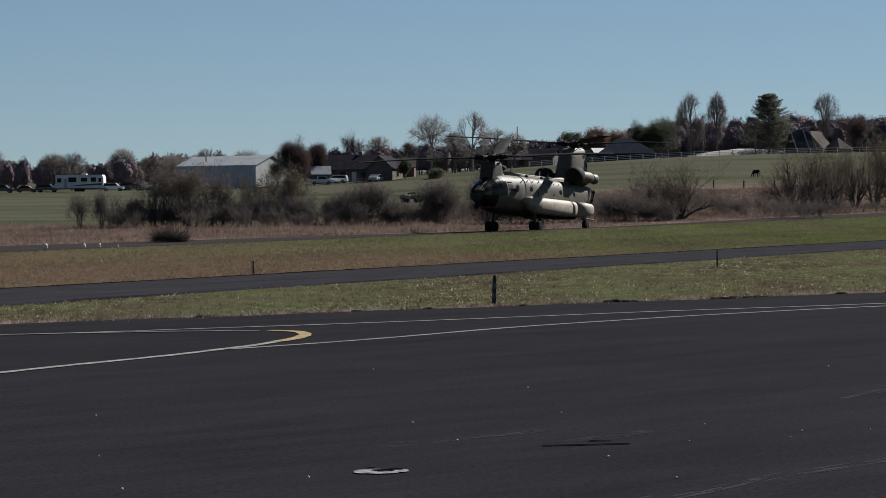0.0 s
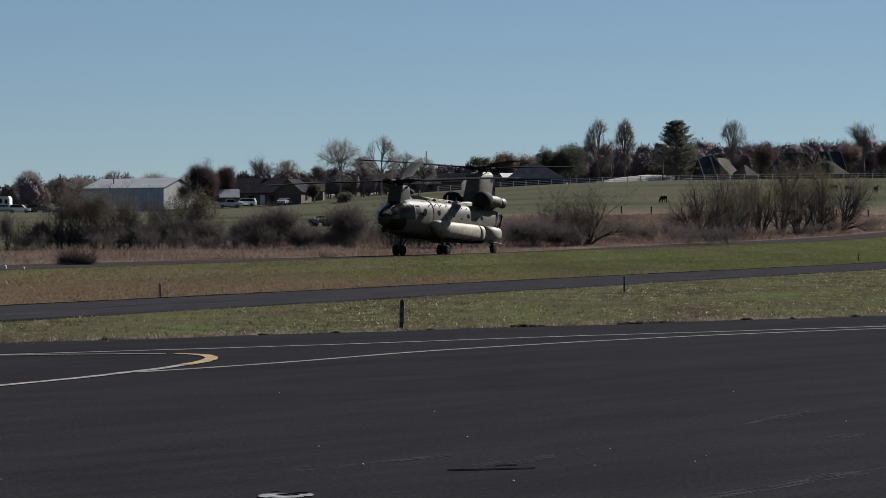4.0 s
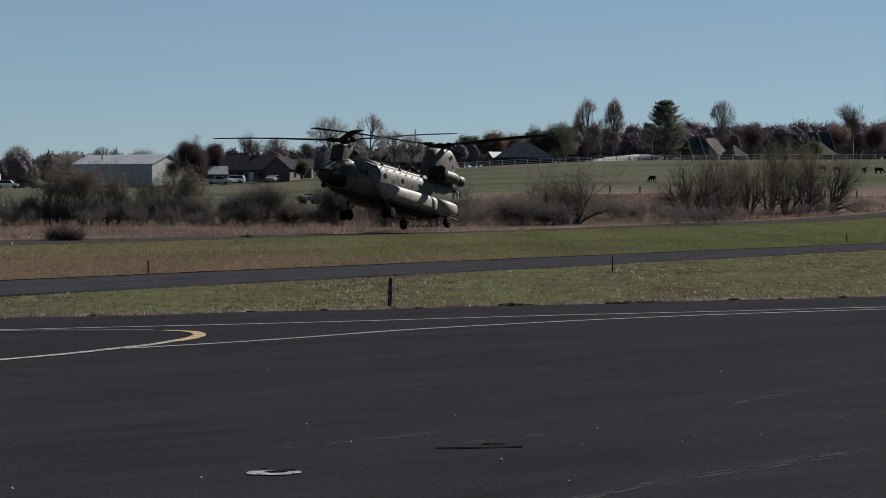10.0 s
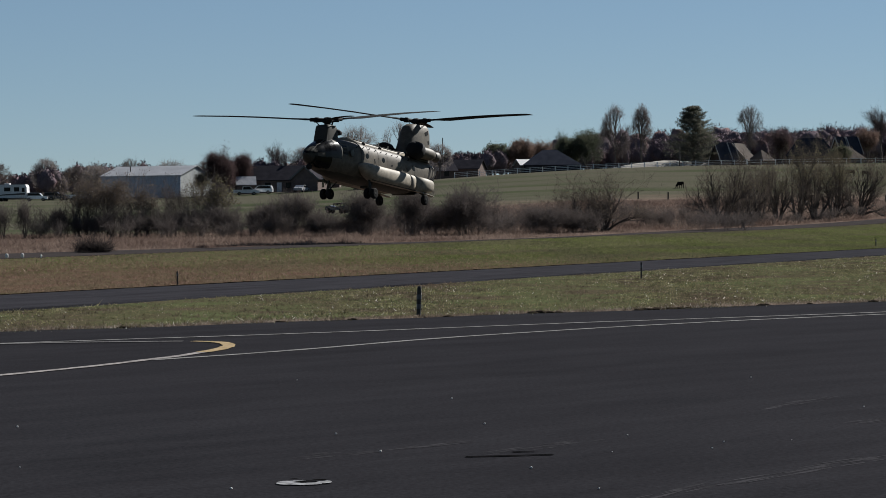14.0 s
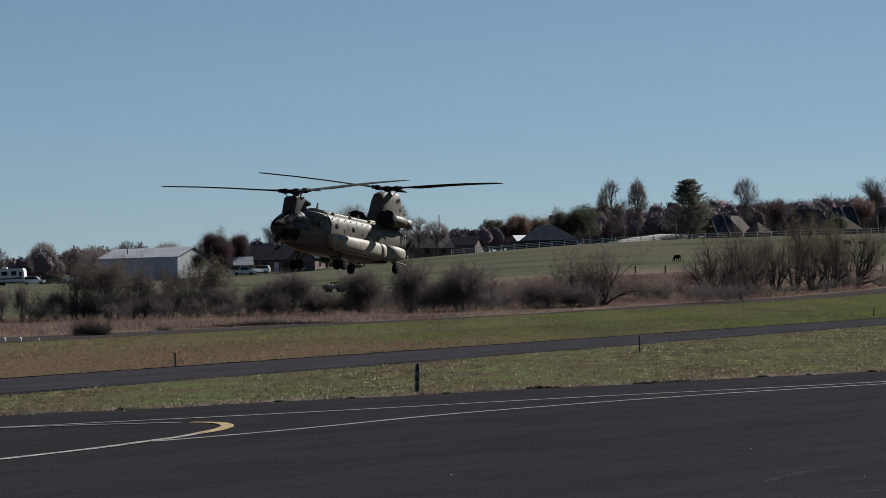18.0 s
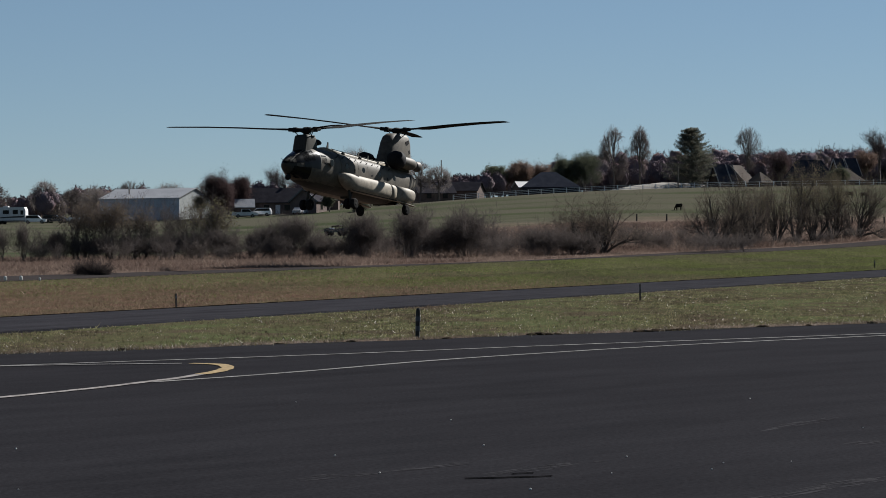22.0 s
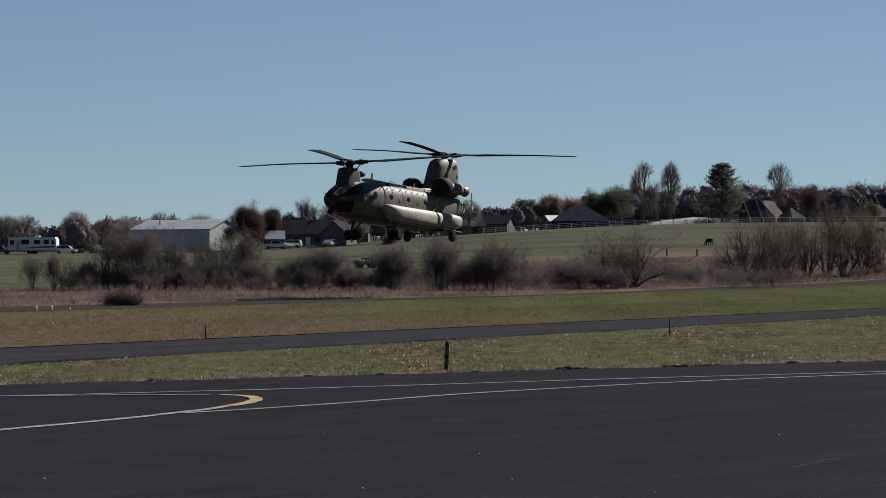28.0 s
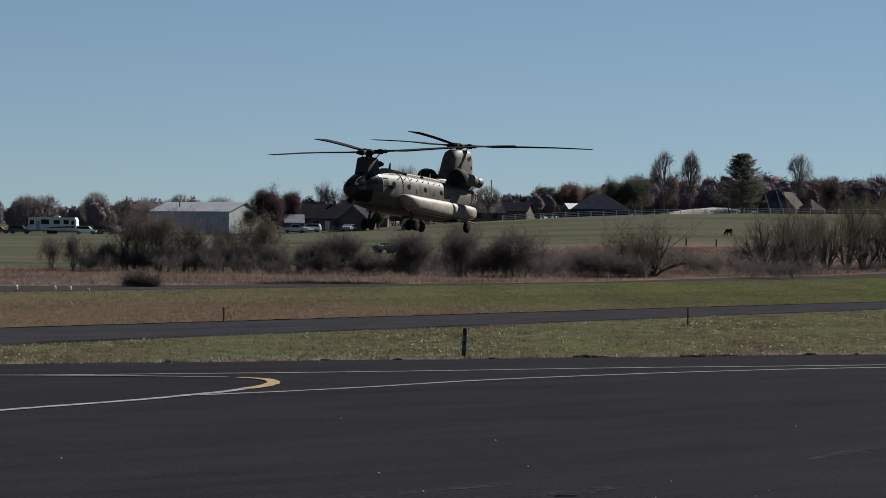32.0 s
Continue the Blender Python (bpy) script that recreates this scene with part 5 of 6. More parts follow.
def gear():
    def wheel(at, r, w, leg):
        bm = bmesh.new()
        lathe(bm, at, [(r * 0.62, -w / 2), (r * 0.9, -w / 2), (r, -w * 0.3), (r, w * 0.3), (r * 0.9, w / 2), (r * 0.62, w / 2)], 26, (90, 0, 0))
        t = part("tyre", bm, RUBBER, leg, "", True)
        bm = bmesh.new()
        lathe(bm, at, [(r * 0.2, -w * 0.52), (r * 0.5, -w * 0.44), (r * 0.60, -w * 0.36), (r * 0.60, w * 0.36), (r * 0.5, w * 0.44), (r * 0.2, w * 0.52)], 18, (90, 0, 0))
        part("rim", bm, BLACK, leg)
        return t

    for side in (1, -1):
        bm = bmesh.new()
        rod(bm, (3.25, side * 1.6, 0.36), (3.2, side * 1.45, 1.2), 0.085)
        rod(bm, (3.25, side * 1.22, 0.36), (3.25, side * 1.98, 0.36), 0.06)
        rod(bm, (3.15, side * 1.5, 0.6), (2.5, side * 1.3, 1.15), 0.045)
        leg = part("front_gear", bm, OLIVE_DARK, helicopter, "twin-wheel front landing gear leg")
        for dy in (-0.24, 0.24):
            wheel((3.22, side * 1.6 + dy, 0.34), 0.34, 0.24, leg)
        bm = bmesh.new()
        rod(bm, (-3.95, side * 1.7, 0.36), (-3.72, side * 1.55, 1.0), 0.08)
        rod(bm, (-3.95, side * 1.55, 0.34), (-3.95, side * 1.87, 0.34), 0.055)
        rod(bm, (-3.85, side * 1.66, 0.62), (-3.1, side * 1.45, 0.95), 0.045)
        leg = part("rear_gear", bm, OLIVE_DARK, helicopter, "single-wheel rear landing gear leg")
        wheel((-3.98, side * 1.7, 0.34), 0.34, 0.26, leg)


def roof_details():
    for x, h in ((3.4, 0.45), (-0.6, 0.35), (-1.9, 0.3)):
        bm = bmesh.new()
        extrude_poly(bm, [(x, 3.38), (x + 0.28, 3.38), (x + 0.12, 3.4 + h), (x + 0.02, 3.4 + h)], -0.02, 0.02)
        part("blade_antenna", bm, OLIVE_DARK, helicopter)
    for x in (2.6, 0.4):
        bm = bmesh.new()
        lathe(bm, (x, 0.62, 3.16), [(0.12, 0), (0.12, 0.08), (0.06, 0.16)], 14)
        part("roof_dome", bm, OLIVE_DARK, helicopter)
    bm = bmesh.new()
    rod(bm, (4.6, 0.9, 3.25), (-2.8, 0.9, 3.25), 0.018, None, 6)
    for x in (4.4, 2.9, 1.4, -0.1, -1.6, -2.7):
        rod(bm, (x, 0.9, 3.10), (x, 0.9, 3.25), 0.014, None, 6)
    part("wire_aerial", bm, OLIVE_DARK, helicopter, "thin rod aerial along the roof edge")
    bm = bmesh.new()
    box(bm, (0.5, 0.5, 0.14), (1.0, 0, 0.62), (0, 0, 0), 0.04)
    part("belly_fairing", bm, OLIVE_DARK, helicopter)
    bm = bmesh.new()
    rod(bm, (0.6, 0, 0.66), (0.6, 0, 0.46), 0.07)
    part("cargo_hook", bm, STEEL, helicopter)


def blade_mesh():
    """One blade along +x from the hub: a thin aerofoil with a narrower root and a slight droop outward."""
    bm = bmesh.new()
    rings = []
    for x, chord, thick, z in ((1.0, 0.16, 0.13, 0), (1.5, 0.20, 0.13, 0.0), (1.9, 0.55, 0.10, 0.0), (2.4, 0.80, 0.095, 0.0), (4.5, 0.81, 0.09, 0.02), (6.5, 0.81, 0.085, 0.01), (8.6, 0.81, 0.075, -0.04), (9.0, 0.78, 0.06, -0.055), (9.14, 0.62, 0.03, -0.06)):
        twist = radians(9 - 9 * x / 9.14)
        ring = []
        for u, v in ((0.30, 0.0), (0.22, 0.36), (0.05, 0.5), (-0.25, 0.34), (-0.70, 0.03), (-0.70, -0.03), (-0.25, -0.34), (0.05, -0.5), (0.22, -0.36)):
            c, t = u * chord, v * thick
            ring.append(bm.verts.new((x, c * math.cos(twist) - t * math.sin(twist), z + c * math.sin(twist) + t * math.cos(twist))))
        rings.append(ring)
    for a, b in zip(rings, rings[1:]):
        for i in range(9):
            bm.faces.new((a[i], b[i], b[(i + 1) % 9], a[(i + 1) % 9]))
    bm.faces.new(rings[0][::-1])
    bm.faces.new(rings[-1])
    bmesh.ops.recalc_face_normals(bm, faces=bm.faces)
    me = bpy.data.meshes.new("blade")
    bm.to_mesh(me)
    bm.free()
    me.polygons.foreach_set("use_smooth", [True] * len(me.polygons))
    me.materials.append(BLADE)
    return me


def rotor(name, sense, cone, label):
    """A three-bladed head; sense is 1 where it turns anticlockwise seen from above."""
    bm = bmesh.new()
    lathe(bm, (0, 0, 0), [(0.20, -0.45), (0.20, -0.2), (0.36, -0.12), (0.38, 0.08), (0.24, 0.12), (0.18, 0.17), (0.05, 0.19)], 18)
    lathe(bm, (0, 0, -0.42), [(0.52, 0), (0.52, 0.07)], 18)
    for k in range(3):
        a = radians(120 * k)
        c, s = math.cos(a), math.sin(a)
        rod(bm, (0.3 * c, 0.3 * s, 0), (1.15 * c, 1.15 * s, 0.04), 0.13, 0.12, 10)
        lathe(bm, (0.72 * c, 0.72 * s, 0.0), [(0.17, -0.14), (0.19, -0.06), (0.19, 0.10), (0.12, 0.18)], 12)
        rod(bm, (0.42 * c - 0.2 * s, 0.42 * s + 0.2 * c, -0.38), (0.75 * c - 0.28 * s, 0.75 * s + 0.28 * c, 0.0), 0.03, None, 6)
    head = part(name, bm, BLACK, helicopter, label, True)
    me = BLADE_MESH[0 if sense > 0 else 1]
    for k in range(3):
        b = link("rotor_blade", me, None, head)
        b.matrix_basis = pose(0, 0, 0, 0, 0, 120 * k) @ pose(0, 0, 0, 0, -cone, 0)
    return head


fuselage()
pods()
pylons()
engines()
roof_details()
# the hull sits nose-high on its gear
nose_high = Matrix.Translation((-3.5, 0, 2.2)) @ pose(0, 0, 0, 0, -3.2, 0) @ Matrix.Translation((3.5, 0, -2.2))
for piece in helicopter.children:
    if not piece.name.startswith(("front_pylon", "pylon_fairing", "cooler_duct", "rear_pylon", "vent_louvre")):
        piece.matrix_basis = nose_high @ piece.matrix_basis
gear()
ccw = blade_mesh()
cw = ccw.copy()
for v in cw.vertices:
    v.co.y = -v.co.y
cw.flip_normals()
BLADE_MESH = (ccw, cw)
front_rotor = rotor("front_rotor", 1, 2.6, "black three-bladed front rotor, spinning")
rear_rotor = rotor("rear_rotor", -1, 2.7, "black three-bladed rear rotor, spinning")


# ---- farmsteads beyond the pasture ----
def gable_house(name, at, yaw, length, depth, wall_h, roof_h, wall, roof, label, category="house", hip=0.0, overhang=0.35, windows=(), door=None, gable=None, chimney=False, trim=None):
    """A house round its base centre: its long side along x; the side towards -y carries the openings."""
    ob = empty(name, at, label, category, "farm buildings", yaw)
    t = 0.2
    lx, ly = length / 2, depth / 2
    for k, (size, pos) in enumerate((((length, t, wall_h), (0, -ly + t / 2, wall_h / 2)), ((length, t, wall_h), (0, ly - t / 2, wall_h / 2)))):
        bm = bmesh.new()
        box(bm, size, pos)
        part("wall", bm, wall, ob)
    for sx in (-1, 1):
        bm = bmesh.new()
        if hip:
            box(bm, (t, depth - 2 * t, wall_h), (sx * (lx - t / 2), 0, wall_h / 2))
        else:
            pts = [(-ly + t, 0), (ly - t, 0), (ly - t, wall_h), (0, wall_h + roof_h * (1 - t / ly)), (-ly + t, wall_h)]
            a = [bm.verts.new((sx * lx, y, z)) for y, z in pts]
            b = [bm.verts.new((sx * (lx - t), y, z)) for y, z in pts]
            bm.faces.new(a)
            bm.faces.new(b[::-1])
            for i in range(5):
                bm.faces.new((a[i], b[i], b[(i + 1) % 5], a[(i + 1) % 5]))
            bmesh.ops.recalc_face_normals(bm, faces=bm.faces)
        part("gable_wall", bm, gable or wall, ob)
    ex, ey = lx + overhang, ly + overhang
    drop = roof_h * overhang / ly
    rx = ex - hip
    th = 0.16
    for sy in (-1, 1):
        bm = bmesh.new()
        q = [Vector((-ex, sy * ey, wall_h - drop)), Vector((ex, sy * ey, wall_h - drop)), Vector((rx, 0, wall_h + roof_h)), Vector((-rx, 0, wall_h + roof_h))]
        lo = [bm.verts.new(v + Vector((0, 0, 0.02))) for v in q]
        hi = [bm.verts.new(v + Vector((0, 0, th))) for v in q]
        bm.faces.new(lo)
        bm.faces.new(hi[::-1])
        for i in range(4):
            bm.faces.new((lo[i], hi[i], hi[(i + 1) % 4], lo[(i + 1) % 4]))
        bmesh.ops.recalc_face_normals(bm, faces=bm.faces)
        part("roof_slope", bm, roof, ob)
    if hip:
        for sx in (-1, 1):
            bm = bmesh.new()
            q = [Vector((sx * ex, -ey, wall_h - drop)), Vector((sx * ex, ey, wall_h - drop)), Vector((sx * rx, 0, wall_h + roof_h))]
            lo, hi = [bm.verts.new(v + Vector((0, 0, 0.02))) for v in q], [bm.verts.new(v + Vector((0, 0, th))) for v in q]
            bm.faces.new(lo)
            bm.faces.new(hi[::-1])
            for i in range(3):
                bm.faces.new((lo[i], hi[i], hi[(i + 1) % 3], lo[(i + 1) % 3]))
            bmesh.ops.recalc_face_normals(bm, faces=bm.faces)
            part("roof_hip", bm, roof, ob)
    if trim and not hip:
        for sx in (-1, 1):
            for sy in (-1, 1):
                bm = bmesh.new()
                run = math.hypot(ey, roof_h + drop)
                box(bm, (0.08, run, 0.34), (sx * (ex + 0.05), sy * ey / 2, wall_h + (roof_h - drop) / 2), (-sy * math.degrees(math.atan2(roof_h + drop, ey)), 0, 0))
                part("barge_board", bm, trim, ob, "pale barge board along the roof edge")
    for x, z, w, h in windows:
        bm = bmesh.new()
        box(bm, (w + 0.2, 0.06, h + 0.2), (x, -ly - 0.02, z), bevel=0.01)
        f = part("window", bm, BRICK, ob)
        bm = bmesh.new()
        box(bm, (w, 0.04, h), (x, -ly - 0.05, z))
        part("pane", bm, GLASS_DARK, f)
    if door:
        bm = bmesh.new()
        box(bm, (door[1], 0.06, door[2]), (door[0], -ly - 0.03, door[2] / 2), bevel=0.01)
        part("door", bm, door[3], ob)
    if chimney:
        bm = bmesh.new()
        box(bm, (0.7, 0.7, 1.6), (lx * 0.3, 0.6, wall_h + roof_h), bevel=0.02)
        part("chimney", bm, BRICK, ob)
    return ob


def metal_barn():
    x, y = -67.0, 484.0
    barn = gable_house("metal_barn", (x, y, gz(x, y) - 0.2), -24, 19.5, 13.0, 4.7, 2.05, SHEET_SHADED_WALL, SHEET_ROOF, "long off-white metal barn, walls tinted blue for shade, with a pale ribbed roof", "barn", gable=SHEET_WHITE, overhang=0.25,
                       door=(7.0, 3.2, 3.4, SHEET_SHADED_WALL))
    for k in range(20):
        bm = bmesh.new()
        box(bm, (0.05, 0.05, 4.6), (-9.5 + k, -6.53, 2.32))
        part("wall_rib", bm, SHEET_SHADED_WALL, barn)
    bm = bmesh.new()
    rod(bm, (-4.3, -3.6, 5.4), (-4.3, -3.6, 6.9), 0.14)
    part("vent_pipe", bm, POLE_WOOD, barn)


metal_barn()
H = lambda x, y: (x, y, gz(x, y) - 0.2)
gable_house("farmhouse", H(-41.5, 482), -4, 14.0, 9.0, 2.7, 2.9, BRICK, SHINGLE, "low brown brick farmhouse with a broad dark roof", windows=[(-4.5, 1.5, 1.4, 1.2), (-1, 1.5, 1.2, 1.2), (3.6, 1.5, 1.6, 1.2)], door=(1.4, 1.0, 2.1, WHITE), chimney=True)
gable_house("lean_to_porch", H(-47.4, 477), 8, 3.6, 4.0, 2.2, 1.5, BRICK, GREY, "small porch with a pale grey metal roof", "porch")
gable_house("gabled_wing", H(-33.6, 472), 78, 8.0, 5.6, 2.7, 2.4, BRICK, SHINGLE, "brown gabled house wing with pale trim", windows=[(0, 1.5, 1.4, 1.2)], gable=BRICK, trim=TRIM)
gable_house("brown_house", H(-30.6, 486), 0, 5.0, 6.0, 2.4, 1.8, BRICK, SHINGLE_BROWN, "brown house half hidden by bare trees")
gable_house("dark_barn", H(18.2, 532), 4, 13.0, 11.0, 1.8, 3.4, SHINGLE, SHINGLE_BLUE_SHADE, "wide low barn with a dark hipped roof", "barn", hip=5.2)
gable_house("small_shed", H(12.0, 529), 30, 3.4, 2.8, 2.2, 1.1, BRICK, SHEET_ROOF, "small brown shed with a pale roof", "shed")
gable_house("distant_house", H(-9.0, 534), 20, 9.0, 7.0, 2.2, 2.2, BRICK, SHINGLE, "distant brown house among bare trees", windows=[(-2, 1.5, 1.2, 1.2), (2, 1.5, 1.2, 1.2)])
gable_house("distant_house", H(-1.5, 540), -15, 8.0, 7.0, 2.2, 2.0, BRICK, SHINGLE, "distant dark-roofed house among bare trees")
# This gable and the steep wing roofs take darker shingles to paint in shade.
gable_house("steep_roofed_house", H(60.9, 524), 62, 6.4, 6.6, 1.4, 3.7, BRICK, SHINGLE_SAND, "brick house with a steep sunlit tan roof and pale trim", gable=SHINGLE, trim=TRIM)
gable_house("steep_roofed_wing", H(56.6, 520), 22, 2.6, 5.6, 1.3, 4.0, BRICK, SHINGLE_BLUE_SHADE, "steep gabled wing with a roof darkened for shade and pale edges", gable=BRICK, trim=TRIM_PALE, overhang=0.2)
gable_house("steep_roofed_wing", H(59.0, 521), 22, 1.2, 5.6, 1.3, 4.0, BRICK, SHINGLE_BLUE_SHADE, "narrow steep gabled wing with a roof darkened for shade and pale edges", gable=BRICK, trim=TRIM_PALE, overhang=0.2)
gable_house("garage", H(66.2, 522), 40, 4.0, 4.6, 1.2, 2.2, BRICK, SHINGLE_SAND, "low garage with a tan hipped roof", hip=2.2)
gable_house("dark_roofed_house", H(79.0, 533), -6, 11.0, 9.0, 2.2, 3.9, BRICK, SHINGLE_BLUE_SHADE, "broad house with a dark slate-blue hipped roof", hip=3.0)
gable_house("tan_roofed_house", H(85.8, 528), 34, 8.0, 6.0, 1.4, 2.6, BRICK, SHINGLE_SAND, "house with a low sunlit tan hipped roof", hip=2.4)
gable_house("gabled_house", H(85.6, 532), 22, 2.0, 5.0, 2.6, 3.8, BRICK, SHINGLE_BLUE_SHADE, "steep house with a roof darkened for shade and pale-edged gables", gable=BRICK, trim=TRIM_PALE, overhang=0.2)
gable_house("gabled_house", H(88.6, 533), 22, 2.6, 5.0, 2.6, 3.8, BRICK, SHINGLE_BLUE_SHADE, "steep house with a roof darkened for shade and pale-edged gables", gable=BRICK, trim=TRIM_PALE, overhang=0.2)


def sand_mound():
    bm = bmesh.new()
    n = 18
    for i in range(n + 1):
        for j in range(7):
            u, v = i / n * 2 - 1, j / 6 * 2 - 1
            x, y = 44 + 13 * u, 524 + 5 * v
            bm.verts.new((x, y, gz(x, y) - 0.1 + 1.55 * max(0, 1 - u * u) * max(0, 1 - v * v) * (1 + 0.2 * noise.noise((x * 0.4, y, 0)))))
    bm.verts.ensure_lookup_table()
    for i in range(n):
        for j in range(6):
            bm.faces.new([bm.verts[k] for k in (i * 7 + j, i * 7 + j + 1, i * 7 + j + 8, i * 7 + j + 7)])
    bmesh.ops.recalc_face_normals(bm, faces=bm.faces)
    tagged(part("sand_mound", bm, SAND, smooth=True), "long low mound of pale sand behind a fence", "mound", kind="structure")


sand_mound()


def rail_fence(a, b, material, post_h, gap, rails, label, thick=0.09):
    """A straight fence on the land between two places: posts and rails are its parts."""
    a, b = Vector(a), Vector(b)
    n = int((b - a).length / gap)
    fence = empty("rail_fence", (a.x, a.y, gz(a.x, a.y)), label, "fence")
    o = fence.matrix_world.translation
    bm = bmesh.new()
    box(bm, (thick * 1.9, thick * 1.6, post_h), (0, 0, post_h / 2))
    me = bpy.data.meshes.new("post")
    bm.to_mesh(me)
    bm.free()
    spots = []
    for i in range(n + 1):
        p = a.lerp(b, i / n)
        spots.append(Vector((p.x, p.y, gz(p.x, p.y) - 0.05)))
        link("post", me, material, fence).location = spots[-1] - o
    for p, q in zip(spots, spots[1:]):
        for r in rails:
            bm = bmesh.new()
            d = q - p
            box(bm, (d.length, thick * 0.4, thick * 0.7), ((p + q) / 2 - o + Vector((0, 0, r))), (0, -math.degrees(math.asin(d.z / d.length)), math.degrees(math.atan2(d.y, d.x))))
            part("rail", bm, material, fence)


rail_fence((-4, 522), (62, 514), FENCE_WHITE, 1.3, 2.8, (0.45, 0.85, 1.2), "white three-rail paddock fence across the hill")
rail_fence((62, 515), (100, 512), FENCE_WHITE, 1.3, 3.0, (0.6, 1.15), "white two-rail paddock fence by the houses")
rail_fence((24, 330), (62, 318), POST, 1.1, 4.2, (), "short dark wooden posts of an old field fence", 0.1)


def pole(x, y, top, arm):
    base = gz(x, y) - 0.2
    ob = empty("utility_pole", (x, y, base), "weathered wooden utility pole", "pole", "utility poles")
    bm = bmesh.new()
    lathe(bm, (0, 0, 0), [(0.17, 0), (0.15, (top - base) * 0.5), (0.11, top - base)], 10)
    part("shaft", bm, POLE_WOOD, ob)
    if arm:
        bm = bmesh.new()
        box(bm, (2.0, 0.12, 0.14), (0, -0.1, top - base - 0.5))
        part("crossarm", bm, POLE_WOOD, ob)


pole(46.3, 509, 17.6, True)
pole(-6.9, 540, 20.6, False)


def travel_trailer(x, y, yaw):
    ob = empty("travel_trailer", (x, y, gz(x, y)), "white travel trailer with dark windows and a swoosh stripe", "trailer", yaw=yaw)
    bm = bmesh.new()
    extrude_poly(bm, [(-5.1, 0.75), (5.0, 0.75), (5.15, 1.2), (5.12, 2.9), (4.85, 3.5), (-5.0, 3.5), (-5.15, 3.3)], -1.2, 1.2)
    body = part("body", bm, WHITE, ob)
    for x0, w, z, h in ((-4.3, 0.9, 2.4, 0.9), (-1.5, 1.7, 2.5, 1.0), (1.0, 1.3, 2.5, 0.8), (3.0, 1.1, 2.5, 0.9), (4.4, 0.6, 2.4, 0.9)):
        bm = bmesh.new()
        box(bm, (w, 0.05, h), (x0, -1.22, z), bevel=0.01)
        part("window", bm, GLASS_DARK, body)
    bm = bmesh.new()
    box(bm, (0.75, 0.05, 1.9), (-3.0, -1.22, 1.75), bevel=0.01)
    part("door", bm, GREY, body)
    bm = bmesh.new()
    extrude_poly(bm, [(-2.4, 1.15), (4.8, 1.35), (4.8, 1.75), (0.5, 1.5)], -1.235, -1.2)
    part("stripe", bm, CAR_DARK, body)
    bm = bmesh.new()
    box(bm, (1.1, 1.0, 0.3), (0.8, 0, 3.65), bevel=0.06)
    part("air_conditioner", bm, WHITE, body)
    bm = bmesh.new()
    box(bm, (10.0, 2.0, 0.25), (0, 0, 0.62))
    part("chassis", bm, CAR_DARK, ob)
    for wx in (-0.8, 0.25):
        for wy in (-1.05, 1.05):
            bm = bmesh.new()
            lathe(bm, (wx, wy, 0.36), [(0.2, -0.12), (0.36, -0.1), (0.36, 0.1), (0.2, 0.12)], 16, (90, 0, 0))
            part("wheel", bm, RUBBER, ob)


travel_trailer(-98.0, 476, -3)


def vehicle(name, x, y, yaw, paint, label, kind):
    """A parked car or pickup; x ahead."""
    ob = empty(name, (x, y, gz(x, y)), label, "car", "parked vehicles", yaw)
    bm = bmesh.new()
    if kind == "pickup":
        outline = [(-2.7, 0.45), (2.65, 0.45), (2.7, 0.95), (1.5, 1.12), (0.8, 1.75), (-0.7, 1.78), (-0.85, 1.12), (-2.7, 1.1)]
        glass = [(1.3, 1.15), (0.72, 1.68), (-0.6, 1.70), (-0.7, 1.15)]
    elif kind == "suv":
        outline = [(-2.3, 0.4), (2.3, 0.4), (2.35, 0.9), (1.3, 1.05), (0.7, 1.68), (-2.0, 1.72), (-2.3, 1.0)]
        glass = [(1.15, 1.1), (0.62, 1.6), (-1.9, 1.62), (-2.05, 1.1)]
    else:
        outline = [(-2.25, 0.35), (2.25, 0.35), (2.3, 0.7), (1.2, 0.88), (0.5, 1.4), (-1.0, 1.42), (-1.7, 0.95), (-2.3, 0.85)]
        glass = [(1.0, 0.92), (0.42, 1.34), (-0.95, 1.36), (-1.5, 0.95)]
    extrude_poly(bm, outline, -0.9, 0.9)
    body = part("body", bm, paint, ob)
    for sy in (-1, 1):
        bm = bmesh.new()
        extrude_poly(bm, glass, sy * 0.885, sy * 0.915)
        part("window", bm, GLASS_DARK, body)
    for wx in (-1.45, 1.5):
        for wy in (-0.82, 0.82):
            bm = bmesh.new()
            lathe(bm, (wx, wy, 0.35), [(0.2, -0.12), (0.35, -0.1), (0.35, 0.1), (0.2, 0.12)], 16, (90, 0, 0))
            w = part("wheel", bm, RUBBER, ob)
            bm = bmesh.new()
            lathe(bm, (wx, wy, 0.35), [(0.19, -0.125), (0.19, 0.125)], 12, (90, 0, 0))
            part("rim", bm, STEEL, w)
    return ob


